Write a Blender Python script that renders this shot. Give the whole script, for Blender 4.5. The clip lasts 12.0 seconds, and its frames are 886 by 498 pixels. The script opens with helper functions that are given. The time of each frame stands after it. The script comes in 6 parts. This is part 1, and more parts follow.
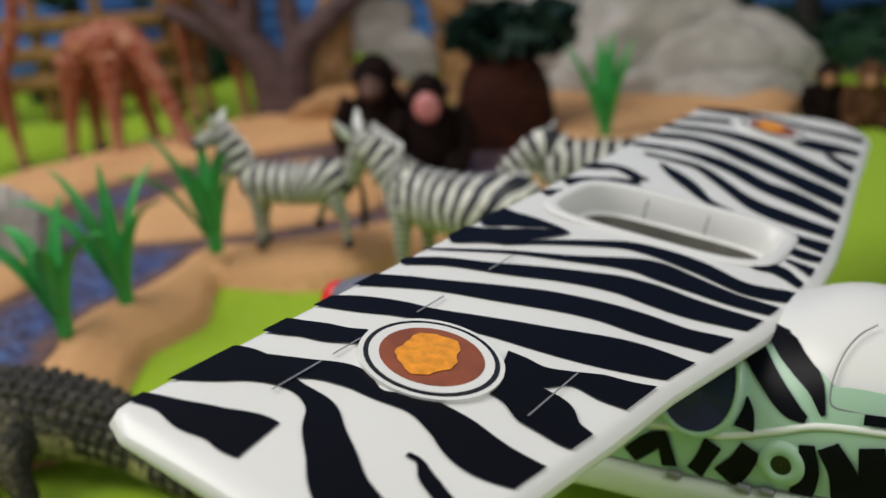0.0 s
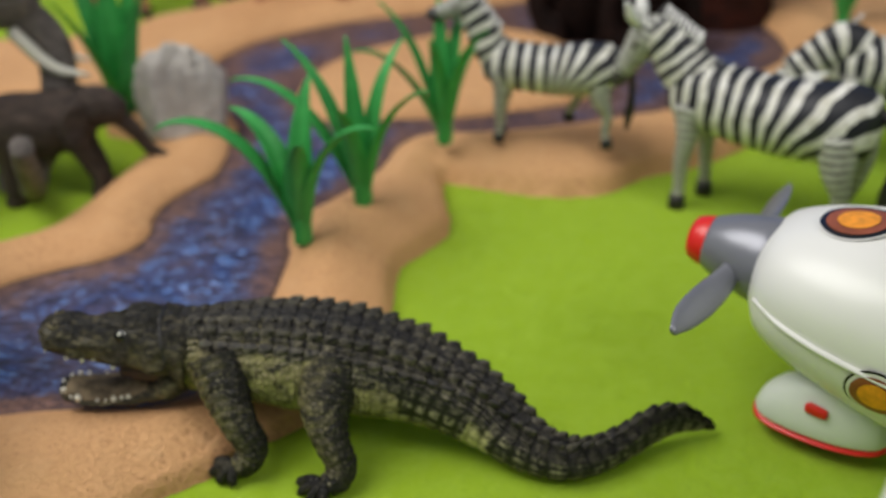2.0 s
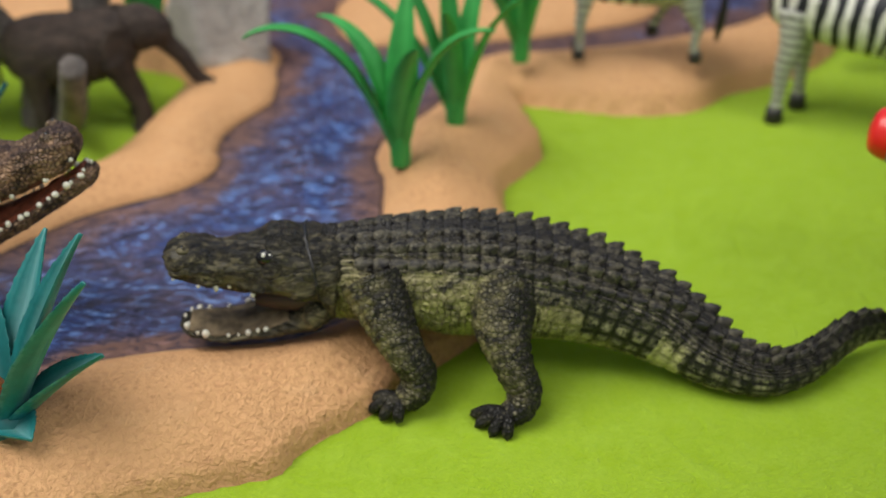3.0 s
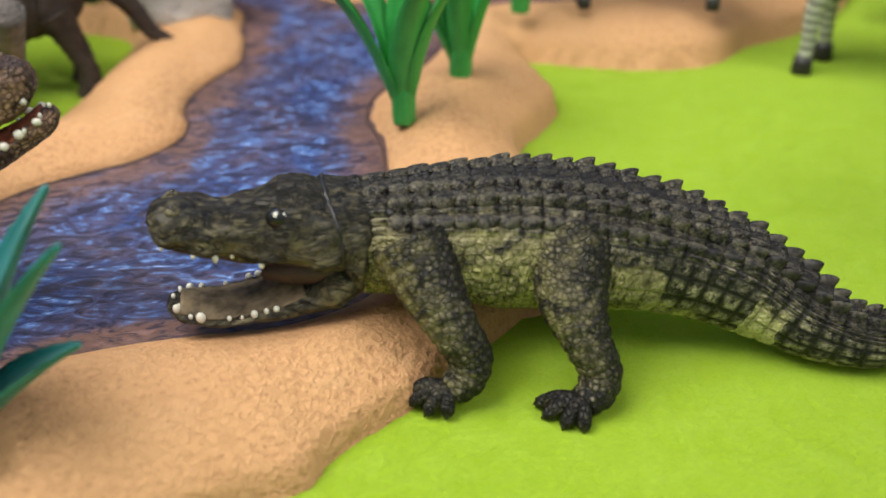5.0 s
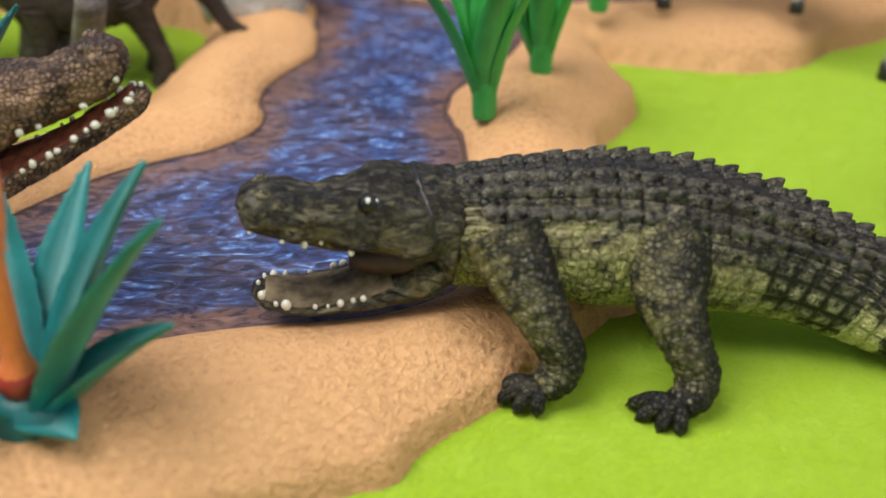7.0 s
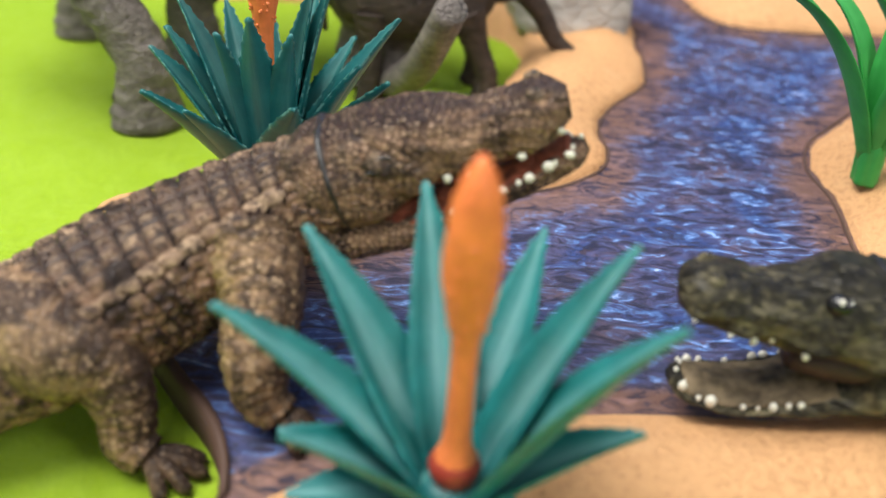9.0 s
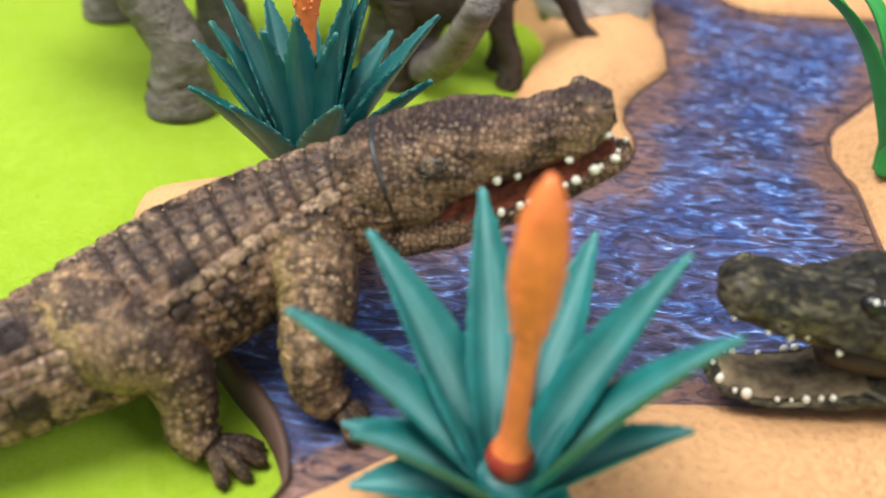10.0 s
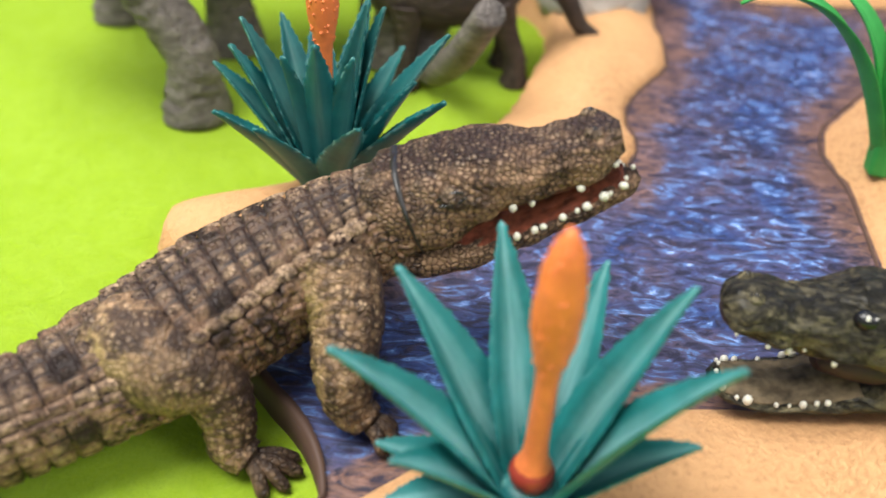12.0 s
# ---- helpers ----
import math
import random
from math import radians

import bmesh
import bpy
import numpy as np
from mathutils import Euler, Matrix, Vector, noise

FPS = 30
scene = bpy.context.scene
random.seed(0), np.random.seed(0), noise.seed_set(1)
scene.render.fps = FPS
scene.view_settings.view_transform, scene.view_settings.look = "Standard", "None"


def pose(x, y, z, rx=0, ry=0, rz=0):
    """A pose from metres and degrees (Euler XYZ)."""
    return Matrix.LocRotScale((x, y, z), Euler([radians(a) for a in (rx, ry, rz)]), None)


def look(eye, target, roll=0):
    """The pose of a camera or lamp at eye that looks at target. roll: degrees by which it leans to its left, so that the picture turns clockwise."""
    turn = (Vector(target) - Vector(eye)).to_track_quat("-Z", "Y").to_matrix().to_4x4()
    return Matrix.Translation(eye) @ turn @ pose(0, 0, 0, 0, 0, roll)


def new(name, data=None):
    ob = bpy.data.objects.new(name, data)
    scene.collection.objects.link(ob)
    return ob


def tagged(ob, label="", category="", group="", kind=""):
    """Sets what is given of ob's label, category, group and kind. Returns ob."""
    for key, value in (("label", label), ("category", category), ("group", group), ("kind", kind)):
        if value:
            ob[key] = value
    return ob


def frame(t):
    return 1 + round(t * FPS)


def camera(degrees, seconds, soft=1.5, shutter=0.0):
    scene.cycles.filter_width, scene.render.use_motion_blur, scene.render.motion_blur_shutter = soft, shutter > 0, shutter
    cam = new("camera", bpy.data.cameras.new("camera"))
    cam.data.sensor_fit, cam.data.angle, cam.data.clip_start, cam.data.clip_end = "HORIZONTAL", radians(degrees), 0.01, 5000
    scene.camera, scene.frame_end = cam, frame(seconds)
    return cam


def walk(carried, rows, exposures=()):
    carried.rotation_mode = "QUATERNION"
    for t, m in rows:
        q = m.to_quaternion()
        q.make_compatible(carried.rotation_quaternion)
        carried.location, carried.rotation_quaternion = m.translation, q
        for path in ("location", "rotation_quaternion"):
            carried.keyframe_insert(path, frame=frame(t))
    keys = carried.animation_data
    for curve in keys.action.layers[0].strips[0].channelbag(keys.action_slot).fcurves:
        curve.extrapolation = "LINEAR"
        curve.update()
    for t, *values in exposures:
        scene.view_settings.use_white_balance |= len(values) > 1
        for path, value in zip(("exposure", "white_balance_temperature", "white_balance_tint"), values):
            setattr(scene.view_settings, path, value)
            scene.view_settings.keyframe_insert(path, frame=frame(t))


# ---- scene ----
cam = camera(46.3, 12.0, soft=1.5, shutter=0.0)
# a close-focus lens: what lies about 24 cm away is sharp
cam.data.dof.use_dof = True
cam.data.dof.focus_distance = 0.238
cam.data.dof.aperture_fstop = 9.5
PATH = [
    (0, (0.145, 0.115, 0.211), (-0.063, 1.957, -0.542), -6.0),
    (0.5, (0.116, 0.107, 0.23), (-0.01, 1.921, -0.602), -5.3),
    (1, (0.083, 0.13, 0.228), (-0.004, 1.906, -0.689), -4.7),
    (1.5, (0.048, 0.166, 0.231), (-0.136, 1.906, -0.739), -2.6),
    (2, (0.011, 0.183, 0.215), (-0.158, 1.89, -0.813), -2.2),
    (2.5, (-0.031, 0.19, 0.204), (-0.072, 1.897, -0.836), -1.4),
    (3, (-0.065, 0.199, 0.183), (-0.05, 1.887, -0.89), -1.0),
    (3.2, (-0.073, 0.205, 0.177), (-0.042, 1.883, -0.911), -0.6),
    (4.8, (-0.094, 0.235, 0.147), (0.061, 1.913, -0.93), -0.2),
    (5, (-0.093, 0.237, 0.147), (0.075, 1.922, -0.917), 0.0),
    (5.5, (-0.093, 0.239, 0.141), (0.097, 1.928, -0.913), -0.1),
    (6, (-0.093, 0.241, 0.138), (0.079, 1.935, -0.911), -0.1),
    (6.5, (-0.094, 0.241, 0.139), (0.055, 1.938, -0.911), 0.1),
    (7, (-0.104, 0.241, 0.14), (-0.009, 1.944, -0.905), 0.3),
    (7.5, (-0.12, 0.246, 0.143), (-0.119, 1.966, -0.877), 0.6),
    (7.7, (-0.129, 0.247, 0.143), (-0.153, 1.966, -0.878), 1.6),
    (9.3, (-0.167, 0.272, 0.141), (-0.331, 1.941, -0.949), 2.4),
    (9.5, (-0.169, 0.272, 0.143), (-0.324, 1.935, -0.956), 2.7),
    (10, (-0.174, 0.266, 0.151), (-0.313, 1.906, -0.986), 2.9),
    (10.5, (-0.176, 0.267, 0.159), (-0.302, 1.886, -1.009), 2.7),
    (11, (-0.177, 0.266, 0.164), (-0.303, 1.872, -1.021), 2.3),
    (11.5, (-0.178, 0.262, 0.169), (-0.302, 1.852, -1.038), 2.1),
    (12, (-0.18, 0.263, 0.17), (-0.296, 1.851, -1.04), 2.2),
]
EXPOSURES = [(0, -0.27), (1, -0.27), (2, -0.2), (3, 0.08), (5.5, 0.42), (7.5, 0.4), (9.5, 0.80), (12, 0.82)]
walk(cam, [(t, look(eye, target, roll)) for t, eye, target, roll in PATH], EXPOSURES)

# ---- light: one broad studio lamp overhead, a weaker one from the side, dim room ----
world = bpy.data.worlds.new("room_light")
scene.world = world
world.use_nodes = True
bg = world.node_tree.nodes["Background"]
bg.inputs[0].default_value = (0.93, 0.96, 1.0, 1)
bg.inputs[1].default_value = 0.32


def area_lamp(name, eye, target, w, h, watts, colour):
    data = bpy.data.lights.new(name, "AREA")
    data.shape, data.size, data.size_y, data.energy, data.color = "RECTANGLE", w, h, watts, colour
    ob = new(name, data)
    ob.matrix_world = look(eye, target)
    return ob


area_lamp("softbox_key", (-0.56, 0.40, 1.02), (-0.05, 0.50, 0), 0.85, 0.65, 13.6, (1.0, 0.97, 0.93))
area_lamp("softbox_side", (0.75, -0.1, 1.0), (0.05, 0.5, 0), 0.5, 0.5, 5.0, (1.0, 0.97, 0.94))


# ---- materials ----
def nodes_of(name, rough=0.5, spec=0.5):
    m = bpy.data.materials.new(name)
    m.use_nodes = True
    nt = m.node_tree
    b = nt.nodes["Principled BSDF"]
    b.inputs["Roughness"].default_value = rough
    b.inputs["Specular IOR Level"].default_value = spec
    return m, nt, b


def nd(nt, kind, **kw):
    n = nt.nodes.new(kind)
    for k, v in kw.items():
        if k in ("operation", "blend_type", "data_type", "wave_type", "bands_direction", "feature", "distance", "noise_dimensions", "voronoi_dimensions", "wave_profile", "vector_type"):
            if k == "operation": n.operation = v
            elif k == "blend_type": n.blend_type = v
            elif k == "data_type": n.data_type = v
            elif k == "wave_type": n.wave_type = v
            elif k == "bands_direction": n.bands_direction = v
            elif k == "feature": n.feature = v
            elif k == "distance": n.distance = v
        else:
            n.inputs[k].default_value = v
    return n


def link(nt, a, b):
    nt.links.new(a, b)


def coords(nt, kind="Object", scale=(1, 1, 1)):
    tc = nt.nodes.new("ShaderNodeTexCoord")
    mp = nt.nodes.new("ShaderNodeMapping")
    mp.inputs["Scale"].default_value = scale
    link(nt, tc.outputs[kind], mp.inputs["Vector"])
    return mp.outputs["Vector"]


def noise_tex(nt, vec, scale, detail=4, rough=0.55, distort=0.0):
    n = nt.nodes.new("ShaderNodeTexNoise")
    n.inputs["Scale"].default_value = scale
    n.inputs["Detail"].default_value = detail
    n.inputs["Roughness"].default_value = rough
    n.inputs["Distortion"].default_value = distort
    if vec is not None:
        link(nt, vec, n.inputs["Vector"])
    return n.outputs["Fac"]


def ramp(nt, fac, stops, interp="LINEAR"):
    r = nt.nodes.new("ShaderNodeValToRGB")
    e = r.color_ramp.elements
    r.color_ramp.interpolation = interp
    while len(e) < len(stops):
        e.new(0.5)
    for el, (p, c) in zip(e, stops):
        el.position = p
        el.color = (*c, 1) if len(c) == 3 else c
    link(nt, fac, r.inputs["Fac"])
    return r.outputs["Color"]


def mix(nt, fac, a, b, mode="MIX"):
    m = nt.nodes.new("ShaderNodeMix")
    m.data_type, m.blend_type = "RGBA", mode
    for sock, v in ((m.inputs[0], fac), (m.inputs[6], a), (m.inputs[7], b)):
        if isinstance(v, (int, float)):
            sock.default_value = v
        elif isinstance(v, tuple):
            sock.default_value = (*v, 1)
        else:
            link(nt, v, sock)
    return m.outputs[2]


def mth(nt, op, a, b=0.0, c=None):
    m = nt.nodes.new("ShaderNodeMath")
    m.operation = op
    for i, v in enumerate((a, b) if c is None else (a, b, c)):
        if isinstance(v, (int, float)):
            m.inputs[i].default_value = v
        else:
            link(nt, v, m.inputs[i])
    return m.outputs[0]


def axes(nt, vec):
    s = nt.nodes.new("ShaderNodeSeparateXYZ")
    link(nt, vec, s.inputs[0])
    return s.outputs


def bump(nt, b, height, strength=0.5, dist=0.001):
    n = nt.nodes.new("ShaderNodeBump")
    n.inputs["Strength"].default_value = strength
    n.inputs["Distance"].default_value = dist
    link(nt, height, n.inputs["Height"])
    link(nt, n.outputs["Normal"], b.inputs["Normal"])


def voronoi(nt, vec, scale, feature="F1", out="Distance", rand=1.0):
    v = nt.nodes.new("ShaderNodeTexVoronoi")
    v.feature = feature
    v.inputs["Scale"].default_value = scale
    v.inputs["Randomness"].default_value = rand
    link(nt, vec, v.inputs["Vector"])
    return v.outputs[out]


def plain(name, colour, rough=0.45, spec=0.5, var=0.12, scale=60, bump_s=0.08, metal=0.0):
    """A plain moulded or painted surface with slight unevenness in tone and relief."""
    m, nt, b = nodes_of(name, rough, spec)
    v = coords(nt)
    n = noise_tex(nt, v, scale, 5)
    dark = tuple(c * (1 - var) for c in colour)
    lite = tuple(min(1, c * (1 + var)) for c in colour)
    link(nt, ramp(nt, n, [(0.3, dark), (0.7, lite)]), b.inputs["Base Color"])
    b.inputs["Metallic"].default_value = metal
    fine = noise_tex(nt, v, scale * 12, 3)
    bump(nt, b, fine, bump_s, 0.0004)
    return m


def make_mat_felt():
    m, nt, b = nodes_of("green_felt", 0.95, 0.15)
    v = coords(nt)
    big = noise_tex(nt, v, 9, 4)
    fine = noise_tex(nt, v, 900, 4, 0.75, 1.5)
    mid = noise_tex(nt, v, 130, 4, 0.65, 0.6)
    c = ramp(nt, big, [(0.3, (0.29, 0.45, 0.012)), (0.7, (0.345, 0.505, 0.020))])
    c = mix(nt, ramp(nt, mid, [(0.35, (0.0,) * 3), (0.70, (0.6,) * 3)]), c, (0.39, 0.57, 0.05))
    c = mix(nt, ramp(nt, fine, [(0.40, (0.45,) * 3), (0.56, (0.0,) * 3)]), c, (0.22, 0.39, 0.012))
    link(nt, c, b.inputs["Base Color"])
    b.inputs["Sheen Weight"].default_value = 0.25
    b.inputs["Sheen Tint"].default_value = (0.7, 1, 0.3, 1)
    h = mth(nt, "ADD", mth(nt, "MULTIPLY", fine, 0.5), mid)
    bump(nt, b, h, 0.9, 0.0014)
    return m


def make_mat_sand(name, pits, rough):
    m, nt, b = nodes_of(name, 0.72, 0.35)
    v = coords(nt)
    grain = noise_tex(nt, v, 560, 4, 0.65, 0.5)
    lump = noise_tex(nt, v, 90, 5, 0.6)
    big = noise_tex(nt, v, 16, 3)
    c = ramp(nt, big, [(0.3, (0.59, 0.318, 0.142)), (0.7, (0.68, 0.385, 0.178))])
    wash = mth(nt, "MULTIPLY", ramp(nt, grain, [(0.38, (1,) * 3), (0.52, (0,) * 3)]), ramp(nt, noise_tex(nt, v, 24, 3), [(0.40, (0.12,) * 3), (0.64, (0.5,) * 3)]))
    c = mix(nt, wash, c, (0.36, 0.165, 0.068))
    dent = voronoi(nt, v, 430, "F1", "Distance", 1.0)
    patch = ramp(nt, noise_tex(nt, v, 20, 3, 0.6, 0.5), [(0.46, (0.03 * pits,) * 3), (0.64, (0.5 * pits,) * 3)])
    c = mix(nt, mth(nt, "MULTIPLY", ramp(nt, dent, [(0.18, (1,) * 3), (0.36, (0,) * 3)]), patch), c, (0.27, 0.115, 0.048))
    c = mix(nt, ramp(nt, lump, [(0.55, (0,) * 3), (0.75, (0.35,) * 3)]), c, (0.68, 0.42, 0.22))
    link(nt, c, b.inputs["Base Color"])
    h = mth(nt, "ADD", mth(nt, "MULTIPLY", lump, 0.3), mth(nt, "MULTIPLY_ADD", mth(nt, "MULTIPLY", dent, patch), 0.8, grain))
    bump(nt, b, h, 0.8, rough)
    return m


def make_mat_water():
    """The printed river: brown shallows, blue depth, pale ripples drawn along the flow, under a clear glossy coat."""
    m, nt, b = nodes_of("river_print", 0.46, 0.32)
    v = coords(nt)
    flow = nt.nodes.new("ShaderNodeMapping")
    flow.inputs["Rotation"].default_value = (0, 0, radians(-16))
    flow.inputs["Scale"].default_value = (0.46, 1.0, 1.0)
    link(nt, v, flow.inputs["Vector"])
    f = flow.outputs["Vector"]
    at = nt.nodes.new("ShaderNodeAttribute")
    at.attribute_name = "depth"
    deep = at.outputs["Fac"]
    blotch = noise_tex(nt, v, 30, 5, 0.62, 0.8)
    streak = noise_tex(nt, f, 210, 6, 0.62, 1.8)
    streak2 = noise_tex(nt, f, 330, 5, 0.62, 1.2)
    d = mth(nt, "ADD", mth(nt, "MULTIPLY", deep, 0.85), mth(nt, "MULTIPLY", mth(nt, "SUBTRACT", blotch, 0.53), 2.1))
    base = ramp(nt, d, [(0.05, (0.165, 0.088, 0.066)), (0.30, (0.140, 0.086, 0.090)), (0.56, (0.072, 0.066, 0.135)), (0.92, (0.031, 0.055, 0.180))])
    dark = ramp(nt, streak, [(0.40, (0.9,) * 3), (0.50, (0,) * 3)])
    c = mix(nt, dark, base, (0.016, 0.016, 0.036))
    dark2 = ramp(nt, streak2, [(0.36, (0.7,) * 3), (0.46, (0,) * 3)])
    c = mix(nt, dark2, c, (0.025, 0.025, 0.05))
    warm = mth(nt, "MULTIPLY", ramp(nt, streak2, [(0.55, (0,) * 3), (0.66, (0.7,) * 3)]), ramp(nt, d, [(0.2, (1,) * 3), (0.5, (0.15,) * 3)]))
    c = mix(nt, warm, c, (0.30, 0.165, 0.14))
    lite = mth(nt, "MULTIPLY", ramp(nt, streak, [(0.53, (0,) * 3), (0.62, (1,) * 3)]), ramp(nt, d, [(0.2, (0.04,) * 3), (0.55, (0.95,) * 3)]))
    lite = mth(nt, "MULTIPLY", lite, ramp(nt, streak2, [(0.4, (0.15,) * 3), (0.58, (1,) * 3)]))
    c = mix(nt, lite, c, (0.125, 0.26, 0.58))
    spark = mth(nt, "MULTIPLY", ramp(nt, mth(nt, "ADD", streak, mth(nt, "MULTIPLY", streak2, 0.5)), [(0.90, (0,) * 3), (0.98, (1,) * 3)]), ramp(nt, d, [(0.3, (0,) * 3), (0.6, (1,) * 3)]))
    c = mix(nt, spark, c, (0.36, 0.47, 0.80))
    link(nt, c, b.inputs["Base Color"])
    h = mth(nt, "ADD", streak, mth(nt, "MULTIPLY", streak2, 0.5))
    bump(nt, b, h, 0.55, 0.0013)
    b.inputs["Coat Weight"].default_value = 0.06
    b.inputs["Coat Roughness"].default_value = 0.25
    return m


def make_mat_croc(name, back, side, belly, lite, cell, plates=None, creased=False, cut=0.062, edge_at=(0.40, 0.66), spots=None, band=None, streak=(1.0, 1.0), dry=0.6, line=0.8, relief=0.6, tail=None, mottle=0.35):
    """Moulded reptile skin: UV u runs along the body in metres, v round it from belly (0, 1) to back (0.5)."""
    m, nt, b = nodes_of(name, 0.5, 0.24)
    uv = coords(nt, "UV")
    ob = coords(nt)
    u, w, _ = axes(nt, uv)
    top = mth(nt, "SUBTRACT", 1.0, mth(nt, "MULTIPLY", mth(nt, "ABSOLUTE", mth(nt, "SUBTRACT", w, 0.5)), 2.0))  # 1 back, 0 belly
    n1 = noise_tex(nt, ob, 70, 5, 0.65, 0.8)
    n2 = noise_tex(nt, ob, 600, 4, 0.65)
    n3 = noise_tex(nt, ob, 190, 4, 0.6, 0.5)

    def cells(pitch, around):
        warp = nt.nodes.new("ShaderNodeCombineXYZ")
        link(nt, mth(nt, "MULTIPLY_ADD", n3, 0.7, mth(nt, "DIVIDE", u, pitch)), warp.inputs[0])
        link(nt, mth(nt, "MULTIPLY_ADD", n1, 1.2, mth(nt, "MULTIPLY", w, around)), warp.inputs[1])
        v = warp.outputs[0]
        return [voronoi(nt, v, 1.0, f, o, 0.55) for f, o in (("F1", "Distance"), ("DISTANCE_TO_EDGE", "Distance"), ("F1", "Color"))]

    def tiles(pitch, around):
        wob = mth(nt, "MULTIPLY", mth(nt, "SUBTRACT", n3, 0.5), 0.30)
        wob2 = mth(nt, "MULTIPLY", mth(nt, "SUBTRACT", n1, 0.5), 0.40)
        uu = mth(nt, "ADD", mth(nt, "DIVIDE", u, pitch), wob)
        ww = mth(nt, "ADD", mth(nt, "MULTIPLY", w, around), wob2)
        fu = mth(nt, "ABSOLUTE", mth(nt, "SUBTRACT", mth(nt, "FRACT", uu), 0.5))
        fw = mth(nt, "ABSOLUTE", mth(nt, "SUBTRACT", mth(nt, "FRACT", ww), 0.5))
        far = mth(nt, "MAXIMUM", fu, fw)
        pick = nt.nodes.new("ShaderNodeCombineXYZ")
        link(nt, mth(nt, "FLOOR", uu), pick.inputs[0])
        link(nt, mth(nt, "FLOOR", ww), pick.inputs[1])
        wn = nt.nodes.new("ShaderNodeTexWhiteNoise")
        wn.noise_dimensions = "2D"
        link(nt, pick.outputs[0], wn.inputs["Vector"])
        return far, mth(nt, "MULTIPLY", mth(nt, "SUBTRACT", 0.5, far), 0.8), wn.outputs["Value"]

    if plates:
        flank, tailp, backp = plates
        dist, edge, rnd = cells(*flank)
        rnd = axes(nt, rnd)[0]
        on_tail = ramp(nt, u, [(cut - 0.008, (0,) * 3), (cut + 0.008, (1,) * 3)])
        on_back = ramp(nt, top, [(0.58, (0,) * 3), (0.68, (1,) * 3)])
        for zone, where in ((tailp, on_tail), (backp, on_back)):
            d2, e2, r2 = tiles(*zone)
            dist, edge, rnd = mix(nt, where, dist, d2), mix(nt, where, edge, e2), mix(nt, where, rnd, r2)
        rnd = axes(nt, rnd)[0]
        crack = voronoi(nt, ob, 950, "DISTANCE_TO_EDGE", "Distance", 1.0)
        edge = mth(nt, "MINIMUM", edge, mth(nt, "MULTIPLY_ADD", crack, 0.9, 0.095))
    elif creased:
        # leathery snout: fine creases drawn out lengthwise, light paint rubbed over the folds
        long = nt.nodes.new("ShaderNodeMapping")
        long.inputs["Scale"].default_value = (0.42, 1.0, 1.0)
        link(nt, ob, long.inputs["Vector"])
        fold = noise_tex(nt, long.outputs["Vector"], 0.42 / cell, 5, 0.62, 1.2)
        fold2 = noise_tex(nt, long.outputs["Vector"], 1.0 / cell, 4, 0.6, 0.8)
        dist = mth(nt, "SUBTRACT", 0.92, mth(nt, "MULTIPLY", fold2, 1.15))
        edge = mth(nt, "MULTIPLY", mth(nt, "ABSOLUTE", mth(nt, "SUBTRACT", fold, 0.47)), 2.2)
        rnd = fold
    else:
        dist, edge, tint = [voronoi(nt, ob, 0.85 / cell, f, o, 0.8) for f, o in (("F1", "Distance"), ("DISTANCE_TO_EDGE", "Distance"), ("F1", "Color"))]
        rnd = axes(nt, tint)[0]
    t = mth(nt, "ADD", top, mth(nt, "MULTIPLY", mth(nt, "SUBTRACT", n1, 0.5), 0.9))
    t = mth(nt, "ADD", t, mth(nt, "MULTIPLY", mth(nt, "SUBTRACT", rnd, 0.5), 0.14))
    if tail:
        t = mth(nt, "ADD", t, mth(nt, "MULTIPLY", ramp(nt, u, [(tail - 0.02, (0,) * 3), (tail + 0.02, (1,) * 3)]), 0.42))
    lo, hi = edge_at
    c = ramp(nt, t, [(lo - 0.28, belly), (lo, side), ((lo + hi) / 2, tuple(x * 0.8 + y * 0.2 for x, y in zip(side, back))), (hi, back)])
    # uneven airbrushed blots and each scale a little different
    c = mix(nt, ramp(nt, n3, [(0.52, (0,) * 3), (0.64, (0.55 * streak[0],) * 3)]), c, back)
    c = mix(nt, mth(nt, "MULTIPLY", ramp(nt, rnd, [(0.55, (0,) * 3), (0.9, (0.5,) * 3)]), ramp(nt, n1, [(0.4, (0.2,) * 3), (0.6, (1,) * 3)])), c, back)
    wide = noise_tex(nt, ob, 115, 3, 0.55, 1.2)
    c = mix(nt, ramp(nt, wide, [(0.50, (0,) * 3), (0.60, (mottle,) * 3)]), c, back)
    c = mix(nt, ramp(nt, wide, [(0.34, (mottle * 0.28,) * 3), (0.44, (0,) * 3)]), c, tuple(0.7 * x for x in lite))
    # dry-brushed light paint on the raised middles
    rub = mth(nt, "MULTIPLY", ramp(nt, dist, [(0.18, (1,) * 3), (0.46, (0,) * 3)]), ramp(nt, n2, [(0.40, (0,) * 3), (0.58, (1,) * 3)]))
    rub = mth(nt, "MULTIPLY", rub, ramp(nt, n1, [(0.36, (0.12,) * 3), (0.60, (1,) * 3)]))
    rub = mth(nt, "MULTIPLY", rub, ramp(nt, top, [(hi - 0.05, (1.0,) * 3), (hi + 0.16, (0.30 * streak[1],) * 3)]))
    c = mix(nt, mth(nt, "MULTIPLY", rub, dry), c, lite)
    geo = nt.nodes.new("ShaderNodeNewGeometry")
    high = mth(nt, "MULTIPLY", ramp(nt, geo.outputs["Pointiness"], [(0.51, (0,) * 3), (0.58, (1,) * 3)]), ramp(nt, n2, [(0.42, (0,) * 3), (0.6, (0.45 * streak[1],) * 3)]))
